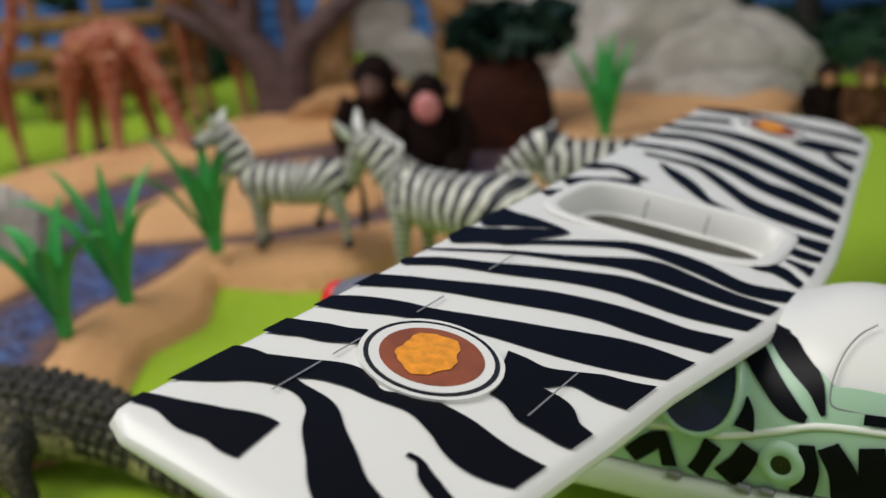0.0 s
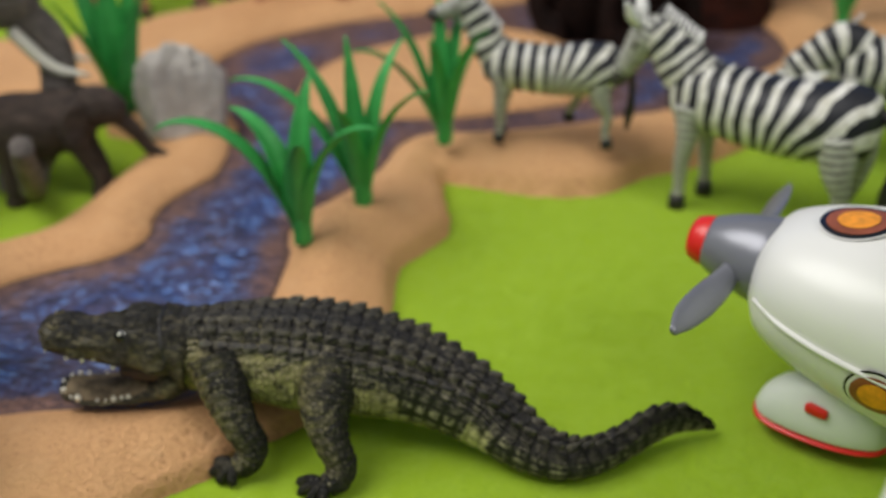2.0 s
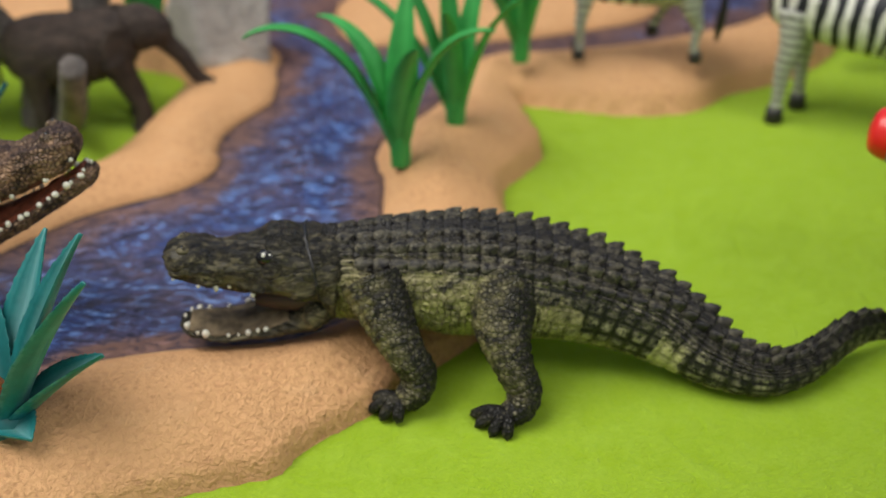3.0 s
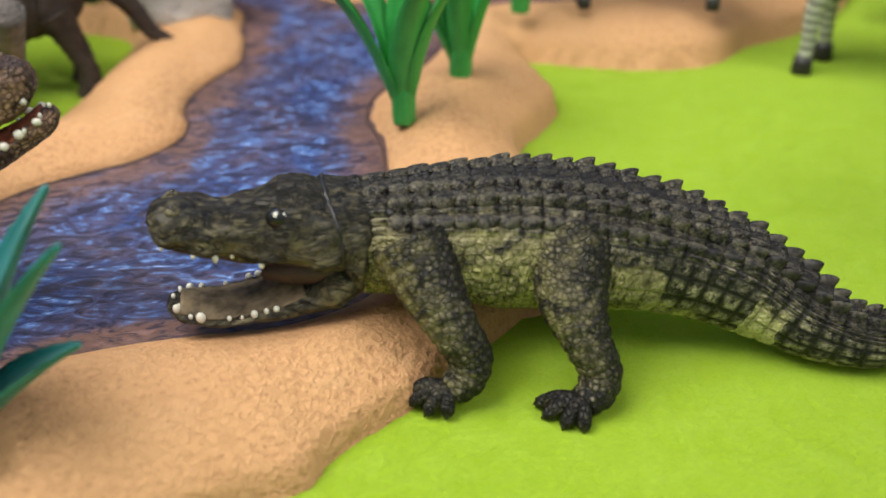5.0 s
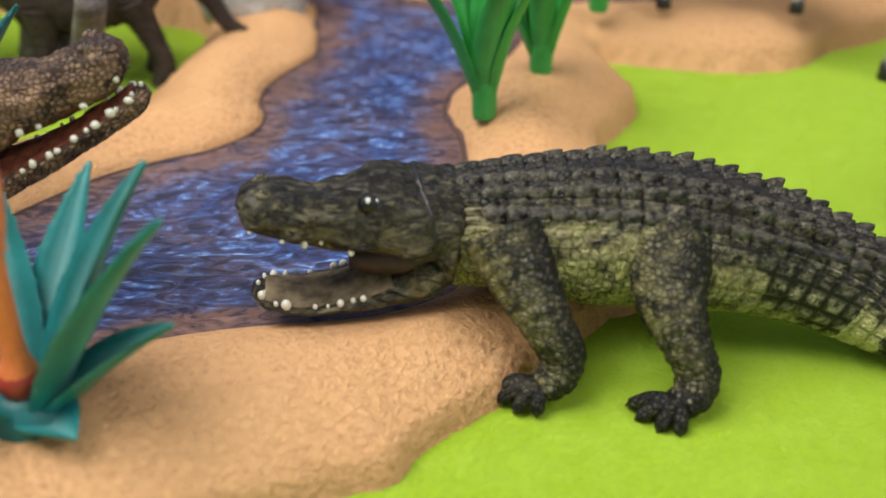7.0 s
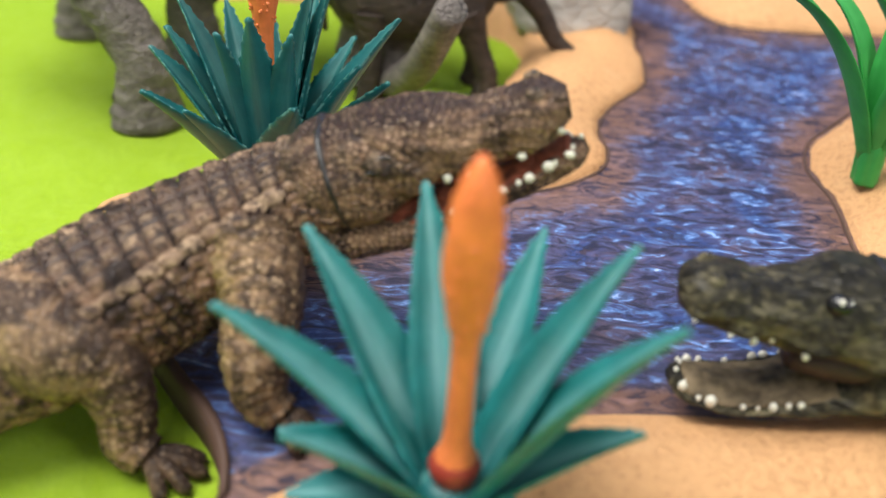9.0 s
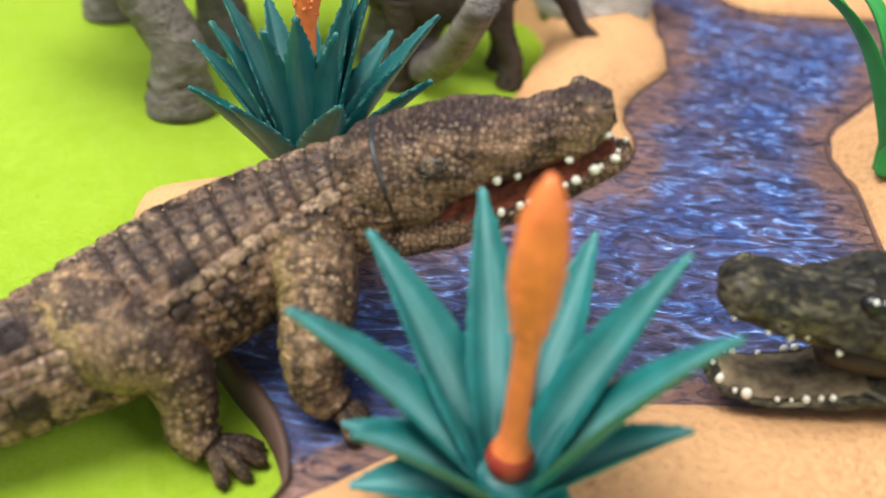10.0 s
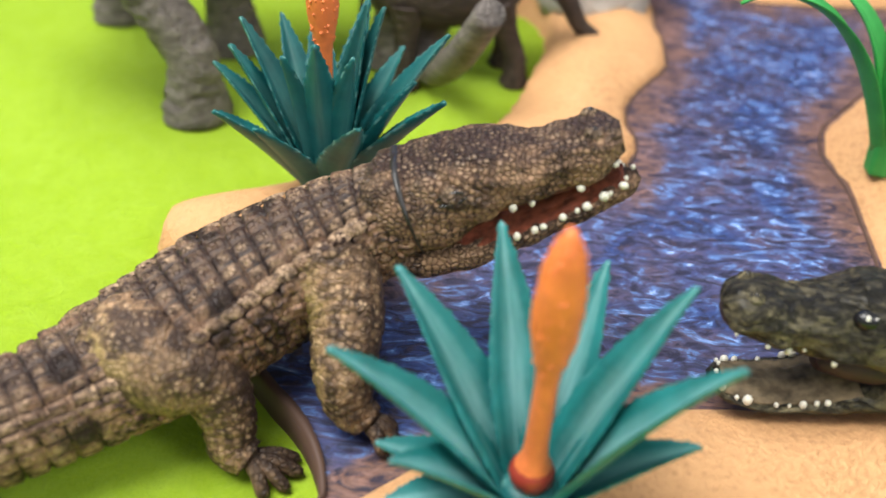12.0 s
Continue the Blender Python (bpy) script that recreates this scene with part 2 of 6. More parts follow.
    c = mix(nt, high, c, tuple(0.6 * x for x in lite))
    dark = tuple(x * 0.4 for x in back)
    if band:
        b0, b1, col = band
        wob = mth(nt, "ADD", u, mth(nt, "MULTIPLY", mth(nt, "SUBTRACT", n3, 0.5), 0.004))
        inb = mth(nt, "MULTIPLY", mth(nt, "GREATER_THAN", wob, b0), mth(nt, "LESS_THAN", wob, b1))
        inb = mth(nt, "MULTIPLY", inb, ramp(nt, mth(nt, "ADD", top, mth(nt, "MULTIPLY", mth(nt, "SUBTRACT", n3, 0.5), 0.3)), [(0.55, (1,) * 3), (0.62, (0,) * 3)]))
        c = mix(nt, mth(nt, "MULTIPLY", inb, ramp(nt, n2, [(0.32, (0.35,) * 3), (0.5, (0.95,) * 3)])), c, col)
    c = mix(nt, mth(nt, "MULTIPLY", ramp(nt, edge, [(0.02, (line,) * 3), (0.13, (0,) * 3)]), ramp(nt, n3, [(0.35, (0.35,) * 3), (0.6, (1.3,) * 3)])), c, dark)
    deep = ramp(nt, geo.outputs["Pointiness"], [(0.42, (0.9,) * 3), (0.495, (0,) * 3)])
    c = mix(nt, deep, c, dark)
    if spots:
        sp = voronoi(nt, ob, spots, "F1", "Distance", 1.0)
        sp = mth(nt, "ADD", sp, mth(nt, "MULTIPLY", mth(nt, "SUBTRACT", n3, 0.5), 0.25))
        c = mix(nt, ramp(nt, sp, [(0.23, (0.9,) * 3), (0.31, (0,) * 3)]), c, dark)
    link(nt, c, b.inputs["Base Color"])
    h = mth(nt, "ADD", ramp(nt, edge, [(0.0, (0,) * 3), (0.22, (1,) * 3)]), mth(nt, "MULTIPLY", n2, 0.5))
    bump(nt, b, h, relief, 0.0005)
    link(nt, ramp(nt, n2, [(0.3, (0.38,) * 3), (0.7, (0.6,) * 3)]), b.inputs["Roughness"])
    return m


def make_mat_zebra(neck=False):
    """Black stripes on cream: upright on the barrel, fanning out over the rump, across the neck."""
    m, nt, b = nodes_of("zebra_neck_paint" if neck else "zebra_paint", 0.5, 0.4)
    uv = coords(nt, "UV")
    ob = coords(nt)
    u, w, _ = axes(nt, uv)
    x, y, z = axes(nt, ob)
    top = mth(nt, "SUBTRACT", 1.0, mth(nt, "MULTIPLY", mth(nt, "ABSOLUTE", mth(nt, "SUBTRACT", w, 0.5)), 2.0))
    wob = noise_tex(nt, ob, 60, 3, 0.5)
    if neck:
        cyc = mth(nt, "DIVIDE", u, 0.0058)
    else:
        ahead = mth(nt, "DIVIDE", mth(nt, "MAXIMUM", mth(nt, "ADD", x, 0.002), 0.0), 0.0066)
        behind = mth(nt, "MAXIMUM", mth(nt, "SUBTRACT", -0.002, x), 0.0)
        fan = mth(nt, "MULTIPLY", mth(nt, "ARCTAN2", behind, mth(nt, "MAXIMUM", mth(nt, "SUBTRACT", z, 0.020), 0.002)), -4.6)
        cyc = mth(nt, "ADD", ahead, fan)
    ph = mth(nt, "MULTIPLY_ADD", cyc, 2 * math.pi, mth(nt, "MULTIPLY", wob, 5.0))
    s = mth(nt, "ADD", mth(nt, "SINE", ph), mth(nt, "MULTIPLY", mth(nt, "SUBTRACT", top, 0.40), 0.9))
    fac = ramp(nt, mth(nt, "MULTIPLY_ADD", s, 0.5, 0.5), [(0.50, (0,) * 3), (0.58, (1,) * 3)])
    n = noise_tex(nt, ob, 240, 4)
    white = ramp(nt, n, [(0.3, (0.52, 0.51, 0.42)), (0.65, (0.76, 0.75, 0.70))])
    c = mix(nt, fac, white, (0.012, 0.013, 0.018))
    link(nt, c, b.inputs["Base Color"])
    bump(nt, b, noise_tex(nt, ob, 900, 3), 0.2, 0.0004)
    return m


def make_mat_zebra_leg():
    m, nt, b = nodes_of("zebra_leg_paint", 0.5, 0.4)
    uv, ob = coords(nt, "UV"), coords(nt)
    u = axes(nt, uv)[0]
    ph = mth(nt, "MULTIPLY_ADD", u, 2 * math.pi / 0.0034, mth(nt, "MULTIPLY", noise_tex(nt, ob, 70, 3), 5.0))
    fac = ramp(nt, mth(nt, "MULTIPLY_ADD", mth(nt, "SINE", ph), 0.5, 0.5), [(0.56, (0,) * 3), (0.78, (0.8,) * 3)])
    white = ramp(nt, noise_tex(nt, ob, 240, 4), [(0.3, (0.36, 0.36, 0.30)), (0.65, (0.58, 0.58, 0.53))])
    link(nt, mix(nt, fac, white, (0.05, 0.05, 0.055)), b.inputs["Base Color"])
    bump(nt, b, noise_tex(nt, ob, 900, 3), 0.2, 0.0004)
    return m


def make_mat_patches(name, base, line, scale, width=0.1):
    m, nt, b = nodes_of(name, 0.55, 0.4)
    ob = coords(nt)
    e = voronoi(nt, ob, scale, "DISTANCE_TO_EDGE", "Distance", 0.9)
    n = noise_tex(nt, ob, 300, 4)
    z = axes(nt, ob)[2]
    c = mix(nt, ramp(nt, e, [(width * 0.5, (1,) * 3), (width, (0,) * 3)]), base, line)
    c = mix(nt, ramp(nt, z, [(0.012, (0.9,) * 3), (0.04, (0,) * 3)]), c, line)
    c = mix(nt, ramp(nt, n, [(0.4, (0.25,) * 3), (0.6, (0,) * 3)]), c, tuple(v * 0.5 for v in base))
    link(nt, c, b.inputs["Base Color"])
    bump(nt, b, n, 0.25, 0.0005)
    return m


def make_mat_wrinkled(name, dark, lite, scale=170, spec=0.3):
    m, nt, b = nodes_of(name, 0.62, spec)
    ob = coords(nt, "Object", (1, 1, 2.2))
    n = noise_tex(nt, ob, scale, 6, 0.65, 0.7)
    e = voronoi(nt, ob, scale * 2.4, "DISTANCE_TO_EDGE", "Distance", 1.0)
    big = noise_tex(nt, ob, 35, 3)
    c = ramp(nt, n, [(0.32, dark), (0.68, lite)])
    c = mix(nt, ramp(nt, big, [(0.4, (0.3,) * 3), (0.65, (0,) * 3)]), c, dark)
    link(nt, c, b.inputs["Base Color"])
    h = mth(nt, "ADD", n, mth(nt, "MULTIPLY", ramp(nt, e, [(0, (0,) * 3), (0.1, (1,) * 3)]), 0.35))
    bump(nt, b, h, 1.0, 0.0016)
    return m


def make_mat_blade(name, base, lite, dark, streak=0.6, rim=0.0):
    m, nt, b = nodes_of(name, 0.46, 0.4)
    uv = coords(nt, "UV")
    ob = coords(nt)
    u, w, _ = axes(nt, uv)
    n = noise_tex(nt, ob, 120, 4)
    mid = mth(nt, "ABSOLUTE", mth(nt, "SUBTRACT", w, 0.5))
    c = ramp(nt, n, [(0.3, dark), (0.65, base)])
    fibre = nt.nodes.new("ShaderNodeCombineXYZ")
    link(nt, mth(nt, "MULTIPLY", u, 40.0), fibre.inputs[0])
    link(nt, mth(nt, "MULTIPLY", w, 3.5), fibre.inputs[1])
    fb = noise_tex(nt, fibre.outputs[0], 1.6, 3, 0.6)
    pale = mth(nt, "MULTIPLY", ramp(nt, mid, [(0.05, (streak,) * 3), (0.30, (0,) * 3)]), ramp(nt, fb, [(0.34, (0.35,) * 3), (0.62, (1,) * 3)]))
    c = mix(nt, pale, c, lite)
    tips = mth(nt, "MULTIPLY", ramp(nt, mid, [(0.44, (0,) * 3), (0.49, (rim,) * 3)]), ramp(nt, noise_tex(nt, ob, 420, 2), [(0.5, (0,) * 3), (0.58, (1,) * 3)]))
    c = mix(nt, tips, c, tuple(min(1, 1.5 * x + 0.05) for x in lite))
    link(nt, c, b.inputs["Base Color"])
    b.inputs["Subsurface Weight"].default_value = 0.08
    b.inputs["Subsurface Radius"].default_value = (0.002, 0.004, 0.002)
    bump(nt, b, noise_tex(nt, ob, 800, 3), 0.12, 0.0004)
    return m


def make_mat_backdrop():
    m, nt, b = nodes_of("blue_backdrop", 0.6, 0.3)
    ob = coords(nt)
    z = axes(nt, ob)[2]
    wob = noise_tex(nt, ob, 5, 3)
    s = mth(nt, "SINE", mth(nt, "MULTIPLY_ADD", z, 2 * math.pi / 0.019, mth(nt, "MULTIPLY", wob, 4)))
    c = ramp(nt, mth(nt, "MULTIPLY_ADD", s, 0.5, 0.5), [(0.2, (0.03, 0.10, 0.36)), (0.75, (0.09, 0.23, 0.66))])
    link(nt, c, b.inputs["Base Color"])
    return m


def make_mat_clear():
    m, nt, b = nodes_of("clear_plastic", 0.12, 0.5)
    b.inputs["Base Color"].default_value = (0.85, 0.88, 0.86, 1)
    b.inputs["Transmission Weight"].default_value = 0.9
    b.inputs["IOR"].default_value = 1.3
    return m


M_FELT, M_WATER = make_mat_felt(), make_mat_water()
M_SAND, M_SAND_SMOOTH = make_mat_sand("sand_plastic", 1.0, 0.0022), make_mat_sand("smooth_sand_plastic", 0.2, 0.0011)
# brown of the tile's rim, and of the shade line along the banks
M_EDGE_AND_SHADE = plain("tile_edge_and_shore_shade", (0.085, 0.048, 0.034), 0.5)
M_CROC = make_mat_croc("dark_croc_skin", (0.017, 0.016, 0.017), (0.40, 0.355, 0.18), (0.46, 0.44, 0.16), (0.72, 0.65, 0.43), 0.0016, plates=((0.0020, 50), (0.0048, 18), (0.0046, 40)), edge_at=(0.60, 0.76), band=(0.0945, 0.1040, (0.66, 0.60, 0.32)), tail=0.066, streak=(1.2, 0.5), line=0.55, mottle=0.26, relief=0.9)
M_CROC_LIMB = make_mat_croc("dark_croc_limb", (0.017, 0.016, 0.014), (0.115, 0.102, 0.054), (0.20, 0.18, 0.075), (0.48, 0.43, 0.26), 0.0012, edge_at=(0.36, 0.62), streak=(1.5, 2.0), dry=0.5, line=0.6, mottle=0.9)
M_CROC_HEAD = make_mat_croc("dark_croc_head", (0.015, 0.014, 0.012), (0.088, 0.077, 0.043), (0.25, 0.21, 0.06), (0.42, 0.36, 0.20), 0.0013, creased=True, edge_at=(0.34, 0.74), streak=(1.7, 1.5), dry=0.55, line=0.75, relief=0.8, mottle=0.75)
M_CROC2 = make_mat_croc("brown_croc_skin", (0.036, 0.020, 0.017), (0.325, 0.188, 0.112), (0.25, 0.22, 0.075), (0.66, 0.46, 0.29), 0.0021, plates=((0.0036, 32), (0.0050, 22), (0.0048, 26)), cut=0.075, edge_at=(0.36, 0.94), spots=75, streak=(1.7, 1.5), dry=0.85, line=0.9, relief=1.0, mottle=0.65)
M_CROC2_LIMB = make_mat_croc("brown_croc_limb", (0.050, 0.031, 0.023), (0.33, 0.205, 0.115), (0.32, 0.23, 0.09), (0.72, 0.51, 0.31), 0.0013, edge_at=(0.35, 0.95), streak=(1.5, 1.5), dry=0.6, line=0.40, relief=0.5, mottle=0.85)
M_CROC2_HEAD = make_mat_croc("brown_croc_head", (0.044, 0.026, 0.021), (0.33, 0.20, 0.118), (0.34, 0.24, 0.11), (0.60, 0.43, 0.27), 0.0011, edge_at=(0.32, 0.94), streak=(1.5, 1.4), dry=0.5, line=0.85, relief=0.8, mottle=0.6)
M_MOUTH = plain("mouth_lining", (0.150, 0.112, 0.066), 0.6, 0.25, var=0.7, scale=260, bump_s=1.0)
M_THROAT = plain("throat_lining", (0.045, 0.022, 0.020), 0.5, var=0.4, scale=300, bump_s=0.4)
M_MOUTH2 = plain("brown_mouth_lining", (0.23, 0.062, 0.032), 0.6, 0.3, var=0.6, scale=420, bump_s=1.0)
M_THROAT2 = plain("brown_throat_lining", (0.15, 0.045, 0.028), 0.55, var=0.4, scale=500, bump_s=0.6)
M_TOOTH_AND_GLINT = plain("tooth_and_glint_paint", (0.72, 0.70, 0.60), 0.35)
M_BLACK = plain("black_paint", (0.008, 0.008, 0.009), 0.25)
M_CLAW = plain("claw_paint", (0.015, 0.014, 0.014), 0.4)
M_ZEBRA, M_ZNECK = make_mat_zebra(), make_mat_zebra(True)
M_STRIPE = plain("black_stripe_print", (0.0020, 0.0023, 0.0048), 0.42, 0.12, var=0.2, scale=40, bump_s=0.03)
M_MINT = plain("mint_plastic", (0.36, 0.55, 0.40), 0.35, 0.5, var=0.08, scale=30, bump_s=0.03)
M_PORT = plain("dark_blue_pane", (0.006, 0.010, 0.045), 0.15, 0.5, var=0.1, scale=40, bump_s=0.0)
# grey that stands in for the shade deep in the wing slot
M_SLOT_SHADE = plain("slot_shade_grey", (0.20, 0.195, 0.165), 0.5, 0.3, var=0.3, scale=60, bump_s=0.1)
M_GREY_SEAM = plain("grey_seam", (0.22, 0.22, 0.24), 0.4)
M_ZLEG = make_mat_zebra_leg()
M_HOOF = plain("hoof_paint", (0.016, 0.014, 0.014), 0.5)
M_MUZZLE = plain("zebra_muzzle", (0.05, 0.045, 0.045), 0.5)
M_GIRAFFE = make_mat_patches("giraffe_paint", (0.27, 0.055, 0.022), (0.50, 0.24, 0.14), 95, 0.07)
M_ELE = make_mat_wrinkled("elephant_hide", (0.105, 0.090, 0.080), (0.33, 0.29, 0.26))
M_ELE2 = make_mat_wrinkled("calf_hide", (0.030, 0.021, 0.017), (0.115, 0.082, 0.064))
M_APE = make_mat_wrinkled("ape_fur", (0.004, 0.003, 0.003), (0.026, 0.011, 0.008), 120, 0.08)
M_APEFACE = plain("ape_face", (0.12, 0.055, 0.045), 0.5, var=0.3)
M_TONGUE = plain("open_mouth_pink", (0.55, 0.20, 0.20), 0.4, var=0.25)
M_RUST = make_mat_wrinkled("rusty_trunk", (0.010, 0.006, 0.005), (0.085, 0.020, 0.011), 90, 0.1)
M_CHIMP = plain("chimp_face", (0.36, 0.17, 0.085), 0.5, var=0.25)
M_CHIMPFUR = make_mat_wrinkled("chimp_fur", (0.025, 0.010, 0.006), (0.24, 0.11, 0.05), 120, 0.1)
M_TREE = make_mat_wrinkled("baobab_bark", (0.055, 0.030, 0.031), (0.155, 0.092, 0.090), 60)
M_ROCK = make_mat_wrinkled("grey_rock", (0.33, 0.305, 0.28), (0.56, 0.525, 0.48), 40)
M_BGROCK = make_mat_wrinkled("mossy_rock", (0.26, 0.245, 0.21), (0.50, 0.46, 0.43), 22)
M_TANROCK = make_mat_wrinkled("tan_rock", (0.33, 0.16, 0.06), (0.52, 0.30, 0.14), 30)
M_WOOD = make_mat_wrinkled("fence_wood", (0.16, 0.075, 0.02), (0.34, 0.19, 0.06), 50)
M_GRASS = make_mat_blade("grass_plastic", (0.040, 0.32, 0.065), (0.075, 0.42, 0.10), (0.026, 0.235, 0.048))
M_AGAVE = make_mat_blade("agave_plastic", (0.014, 0.185, 0.185), (0.19, 0.40, 0.40), (0.007, 0.115, 0.112), 0.7, 0.1)
M_AGAVE_DARK = make_mat_blade("agave_plastic_dark", (0.008, 0.125, 0.125), (0.13, 0.30, 0.27), (0.004, 0.075, 0.078), 0.35, 0.40)
M_FLOWER = plain("orange_flower", (0.78, 0.20, 0.055), 0.4, var=0.12, scale=400, bump_s=0.3)
M_BULB = plain("flower_bulb", (0.30, 0.035, 0.02), 0.3, var=0.15)
M_WHITE = plain("white_plastic", (0.74, 0.74, 0.71), 0.32, var=0.03, scale=20, bump_s=0.03)
M_PALE = plain("pale_plastic", (0.66, 0.70, 0.63), 0.34, var=0.03, scale=20, bump_s=0.03)
M_GREY = plain("grey_plastic", (0.20, 0.205, 0.235), 0.3, var=0.08, metal=0.3)
M_RED = plain("red_plastic", (0.66, 0.018, 0.014), 0.3, var=0.06)
M_ORANGE = plain("emblem_orange", (0.80, 0.30, 0.02), 0.35, var=0.2, scale=400)
M_MAROON = plain("emblem_brown", (0.26, 0.07, 0.03), 0.35, var=0.25, scale=120)
M_CLEAR = make_mat_clear()
M_BACKDROP = make_mat_backdrop()
M_LEAF = plain("dark_foliage", (0.012, 0.05, 0.022), 0.6, var=0.4, scale=200)
M_LEAF2 = plain("palm_foliage", (0.004, 0.026, 0.018), 0.6, var=0.4, scale=200)
M_DARKBARK = plain("dark_bark", (0.016, 0.012, 0.010), 0.7, var=0.3)


# ---- mesh tools ----
def smooth_rows(rows, n):
    """Rows of numbers drawn out to n rows along a Catmull-Rom curve, even in length."""
    P = np.array(rows, float)
    d = np.r_[0, np.cumsum(np.linalg.norm(np.diff(P[:, :3], axis=0), axis=1) + 1e-9)]
    out = []
    for t in np.linspace(0, d[-1], n):
        i = min(max(np.searchsorted(d, t) - 1, 0), len(P) - 2)
        h = d[i + 1] - d[i]
        k = (t - d[i]) / h
        m0 = (P[i + 1] - P[i - 1]) / (d[i + 1] - d[i - 1]) if i > 0 else (P[i + 1] - P[i]) / h
        m1 = (P[i + 2] - P[i]) / (d[i + 2] - d[i]) if i < len(P) - 2 else (P[i + 1] - P[i]) / h
        out.append((2 * k**3 - 3 * k**2 + 1) * P[i] + (k**3 - 2 * k**2 + k) * h * m0 + (-2 * k**3 + 3 * k**2) * P[i + 1] + (k**3 - k**2) * h * m1)
    return np.array(out)


def unit(a):
    return a / np.maximum(np.linalg.norm(a, axis=-1, keepdims=True), 1e-12)


class Shape:
    """Gathers pieces of one mesh: corners, faces, material slots and UVs."""

    def __init__(self):
        self.v, self.f, self.m, self.uv = [], [], [], []

    def add(self, verts, faces, mat=0, uvs=None):
        k = len(self.v)
        self.v += [tuple(map(float, p)) for p in verts]
        self.uv += [tuple(map(float, p)) for p in uvs] if uvs is not None else [(0.0, 0.5)] * len(verts)
        self.f += [tuple(k + i for i in f) for f in faces]
        self.m += [mat] * len(faces)

    def grid(self, P, mat=0, uvs=None, caps=False):
        a, b = P.shape[:2]
        faces = [(i * b + j, i * b + j + 1, (i + 1) * b + j + 1, (i + 1) * b + j) for i in range(a - 1) for j in range(b - 1)]
        if caps:
            faces += [tuple(range(b - 2, -1, -1)), tuple((a - 1) * b + j for j in range(b - 1))]
        self.add(P.reshape(-1, 3), faces, mat, None if uvs is None else uvs.reshape(-1, 2))

    def loft(self, rows, n=30, segs=20, mat=0, ref=(0, 0, 1), power=1.0, relief=None, u0=0.0):
        """A closed skin through rings: rows of x, y, z, half width, height above, height below. Returns the ring corners and normals."""
        R = smooth_rows(rows, n)
        C, (w, hu, hd) = R[:, :3], (np.maximum(R[:, 3], 1e-5), np.maximum(R[:, 4], 1e-5), np.maximum(R[:, 5], 1e-5))
        T = unit(np.gradient(C, axis=0))
        side = unit(np.cross(T, np.array(ref, float)))
        up = np.cross(side, T)
        a = np.linspace(-math.pi / 2, 1.5 * math.pi, segs + 1)
        ca, sa = np.cos(a), np.sin(a)
        px, pz = np.sign(ca) * np.abs(ca) ** power, np.sign(sa) * np.abs(sa) ** power
        hh = np.where(sa[None, :] > 0, hu[:, None], hd[:, None])
        P = C[:, None] + side[:, None] * (w[:, None] * px)[..., None] + up[:, None] * (hh * pz)[..., None]
        s = u0 + np.r_[0, np.cumsum(np.linalg.norm(np.diff(C, axis=0), axis=1))]
        N = unit(side[:, None] * (px / 1)[None, :, None] * hh[..., None] + up[:, None] * pz[None, :, None] * w[:, None, None])
        if relief is not None:
            P = P + N * relief(s[:, None], (a / (2 * math.pi) + 0.25)[None, :])[..., None]
        uvs = np.stack(np.broadcast_arrays(s[:, None], (a / (2 * math.pi) + 0.25)[None, :]), -1)
        self.grid(P, mat, uvs, True)
        return P, N, T

    def tube(self, rows, n=16, segs=10, mat=0, ref=(0, 0, 1)):
        return self.loft([(x, y, z, r, r, r) for x, y, z, r in rows], n, segs, mat, ref)

    def ball(self, c, r, mat=0, n=8, segs=12, squash=(1, 1, 1)):
        t = np.linspace(0, math.pi, n + 1)[:, None]
        p = np.linspace(0, 2 * math.pi, segs + 1)[None, :]
        P = np.stack(np.broadcast_arrays(np.sin(t) * np.cos(p) * squash[0], np.sin(t) * np.sin(p) * squash[1], -np.cos(t) * squash[2]), -1) * r + np.array(c)
        self.grid(P, mat)

    def cone(self, base, tip, r, mat=0, segs=6):
        base, tip = np.array(base, float), np.array(tip, float)
        d = unit(tip - base)
        s = unit(np.cross(d, (0.3, 0.5, 0.81)))
        u = np.cross(d, s)
        ring = [base + r * (math.cos(k) * s + math.sin(k) * u) for k in np.linspace(0, 2 * math.pi, segs, endpoint=False)]
        mid = [base * 0.45 + tip * 0.55 + 0.7 * r * (math.cos(k) * s + math.sin(k) * u) for k in np.linspace(0, 2 * math.pi, segs, endpoint=False)]
        f = [(i, (i + 1) % segs, segs + (i + 1) % segs, segs + i) for i in range(segs)]
        f += [(segs + i, segs + (i + 1) % segs, 2 * segs) for i in range(segs)]
        self.add(ring + mid + [tip], f, mat)

    def fin(self, p, t, n, length, width, height, lean=0.35, mat=0, uv=(0.0, 0.5)):
        """One keeled scute: a low ridge that rises to a blunt point towards the tail."""
        s = np.cross(n, t)
        q = [p - t * length * 0.55 - n * height * 0.3, p - s * width - n * height * 0.3, p + s * width - n * height * 0.3,
             p + t * length * 0.5 - s * width * 0.7 - n * height * 0.3, p + t * length * 0.5 + s * width * 0.7 - n * height * 0.3,
             p + t * length * (lean - 0.25) + n * height * 0.85, p + t * length * (lean + 0.2) + n * height]
        self.add(q, [(0, 1, 5), (0, 5, 2), (1, 3, 6, 5), (2, 5, 6, 4), (3, 4, 6)], mat, [uv] * 7)

    def make(self, name, mats, parent=None, smooth=True, label=""):
        me = bpy.data.meshes.new(name)
        me.from_pydata(self.v, [], self.f)
        for m in mats:
            me.materials.append(m)
        me.polygons.foreach_set("material_index", self.m)
        me.polygons.foreach_set("use_smooth", [smooth] * len(self.f))
        layer = me.uv_layers.new(name="UVMap")
        idx = np.empty(len(me.loops), int)
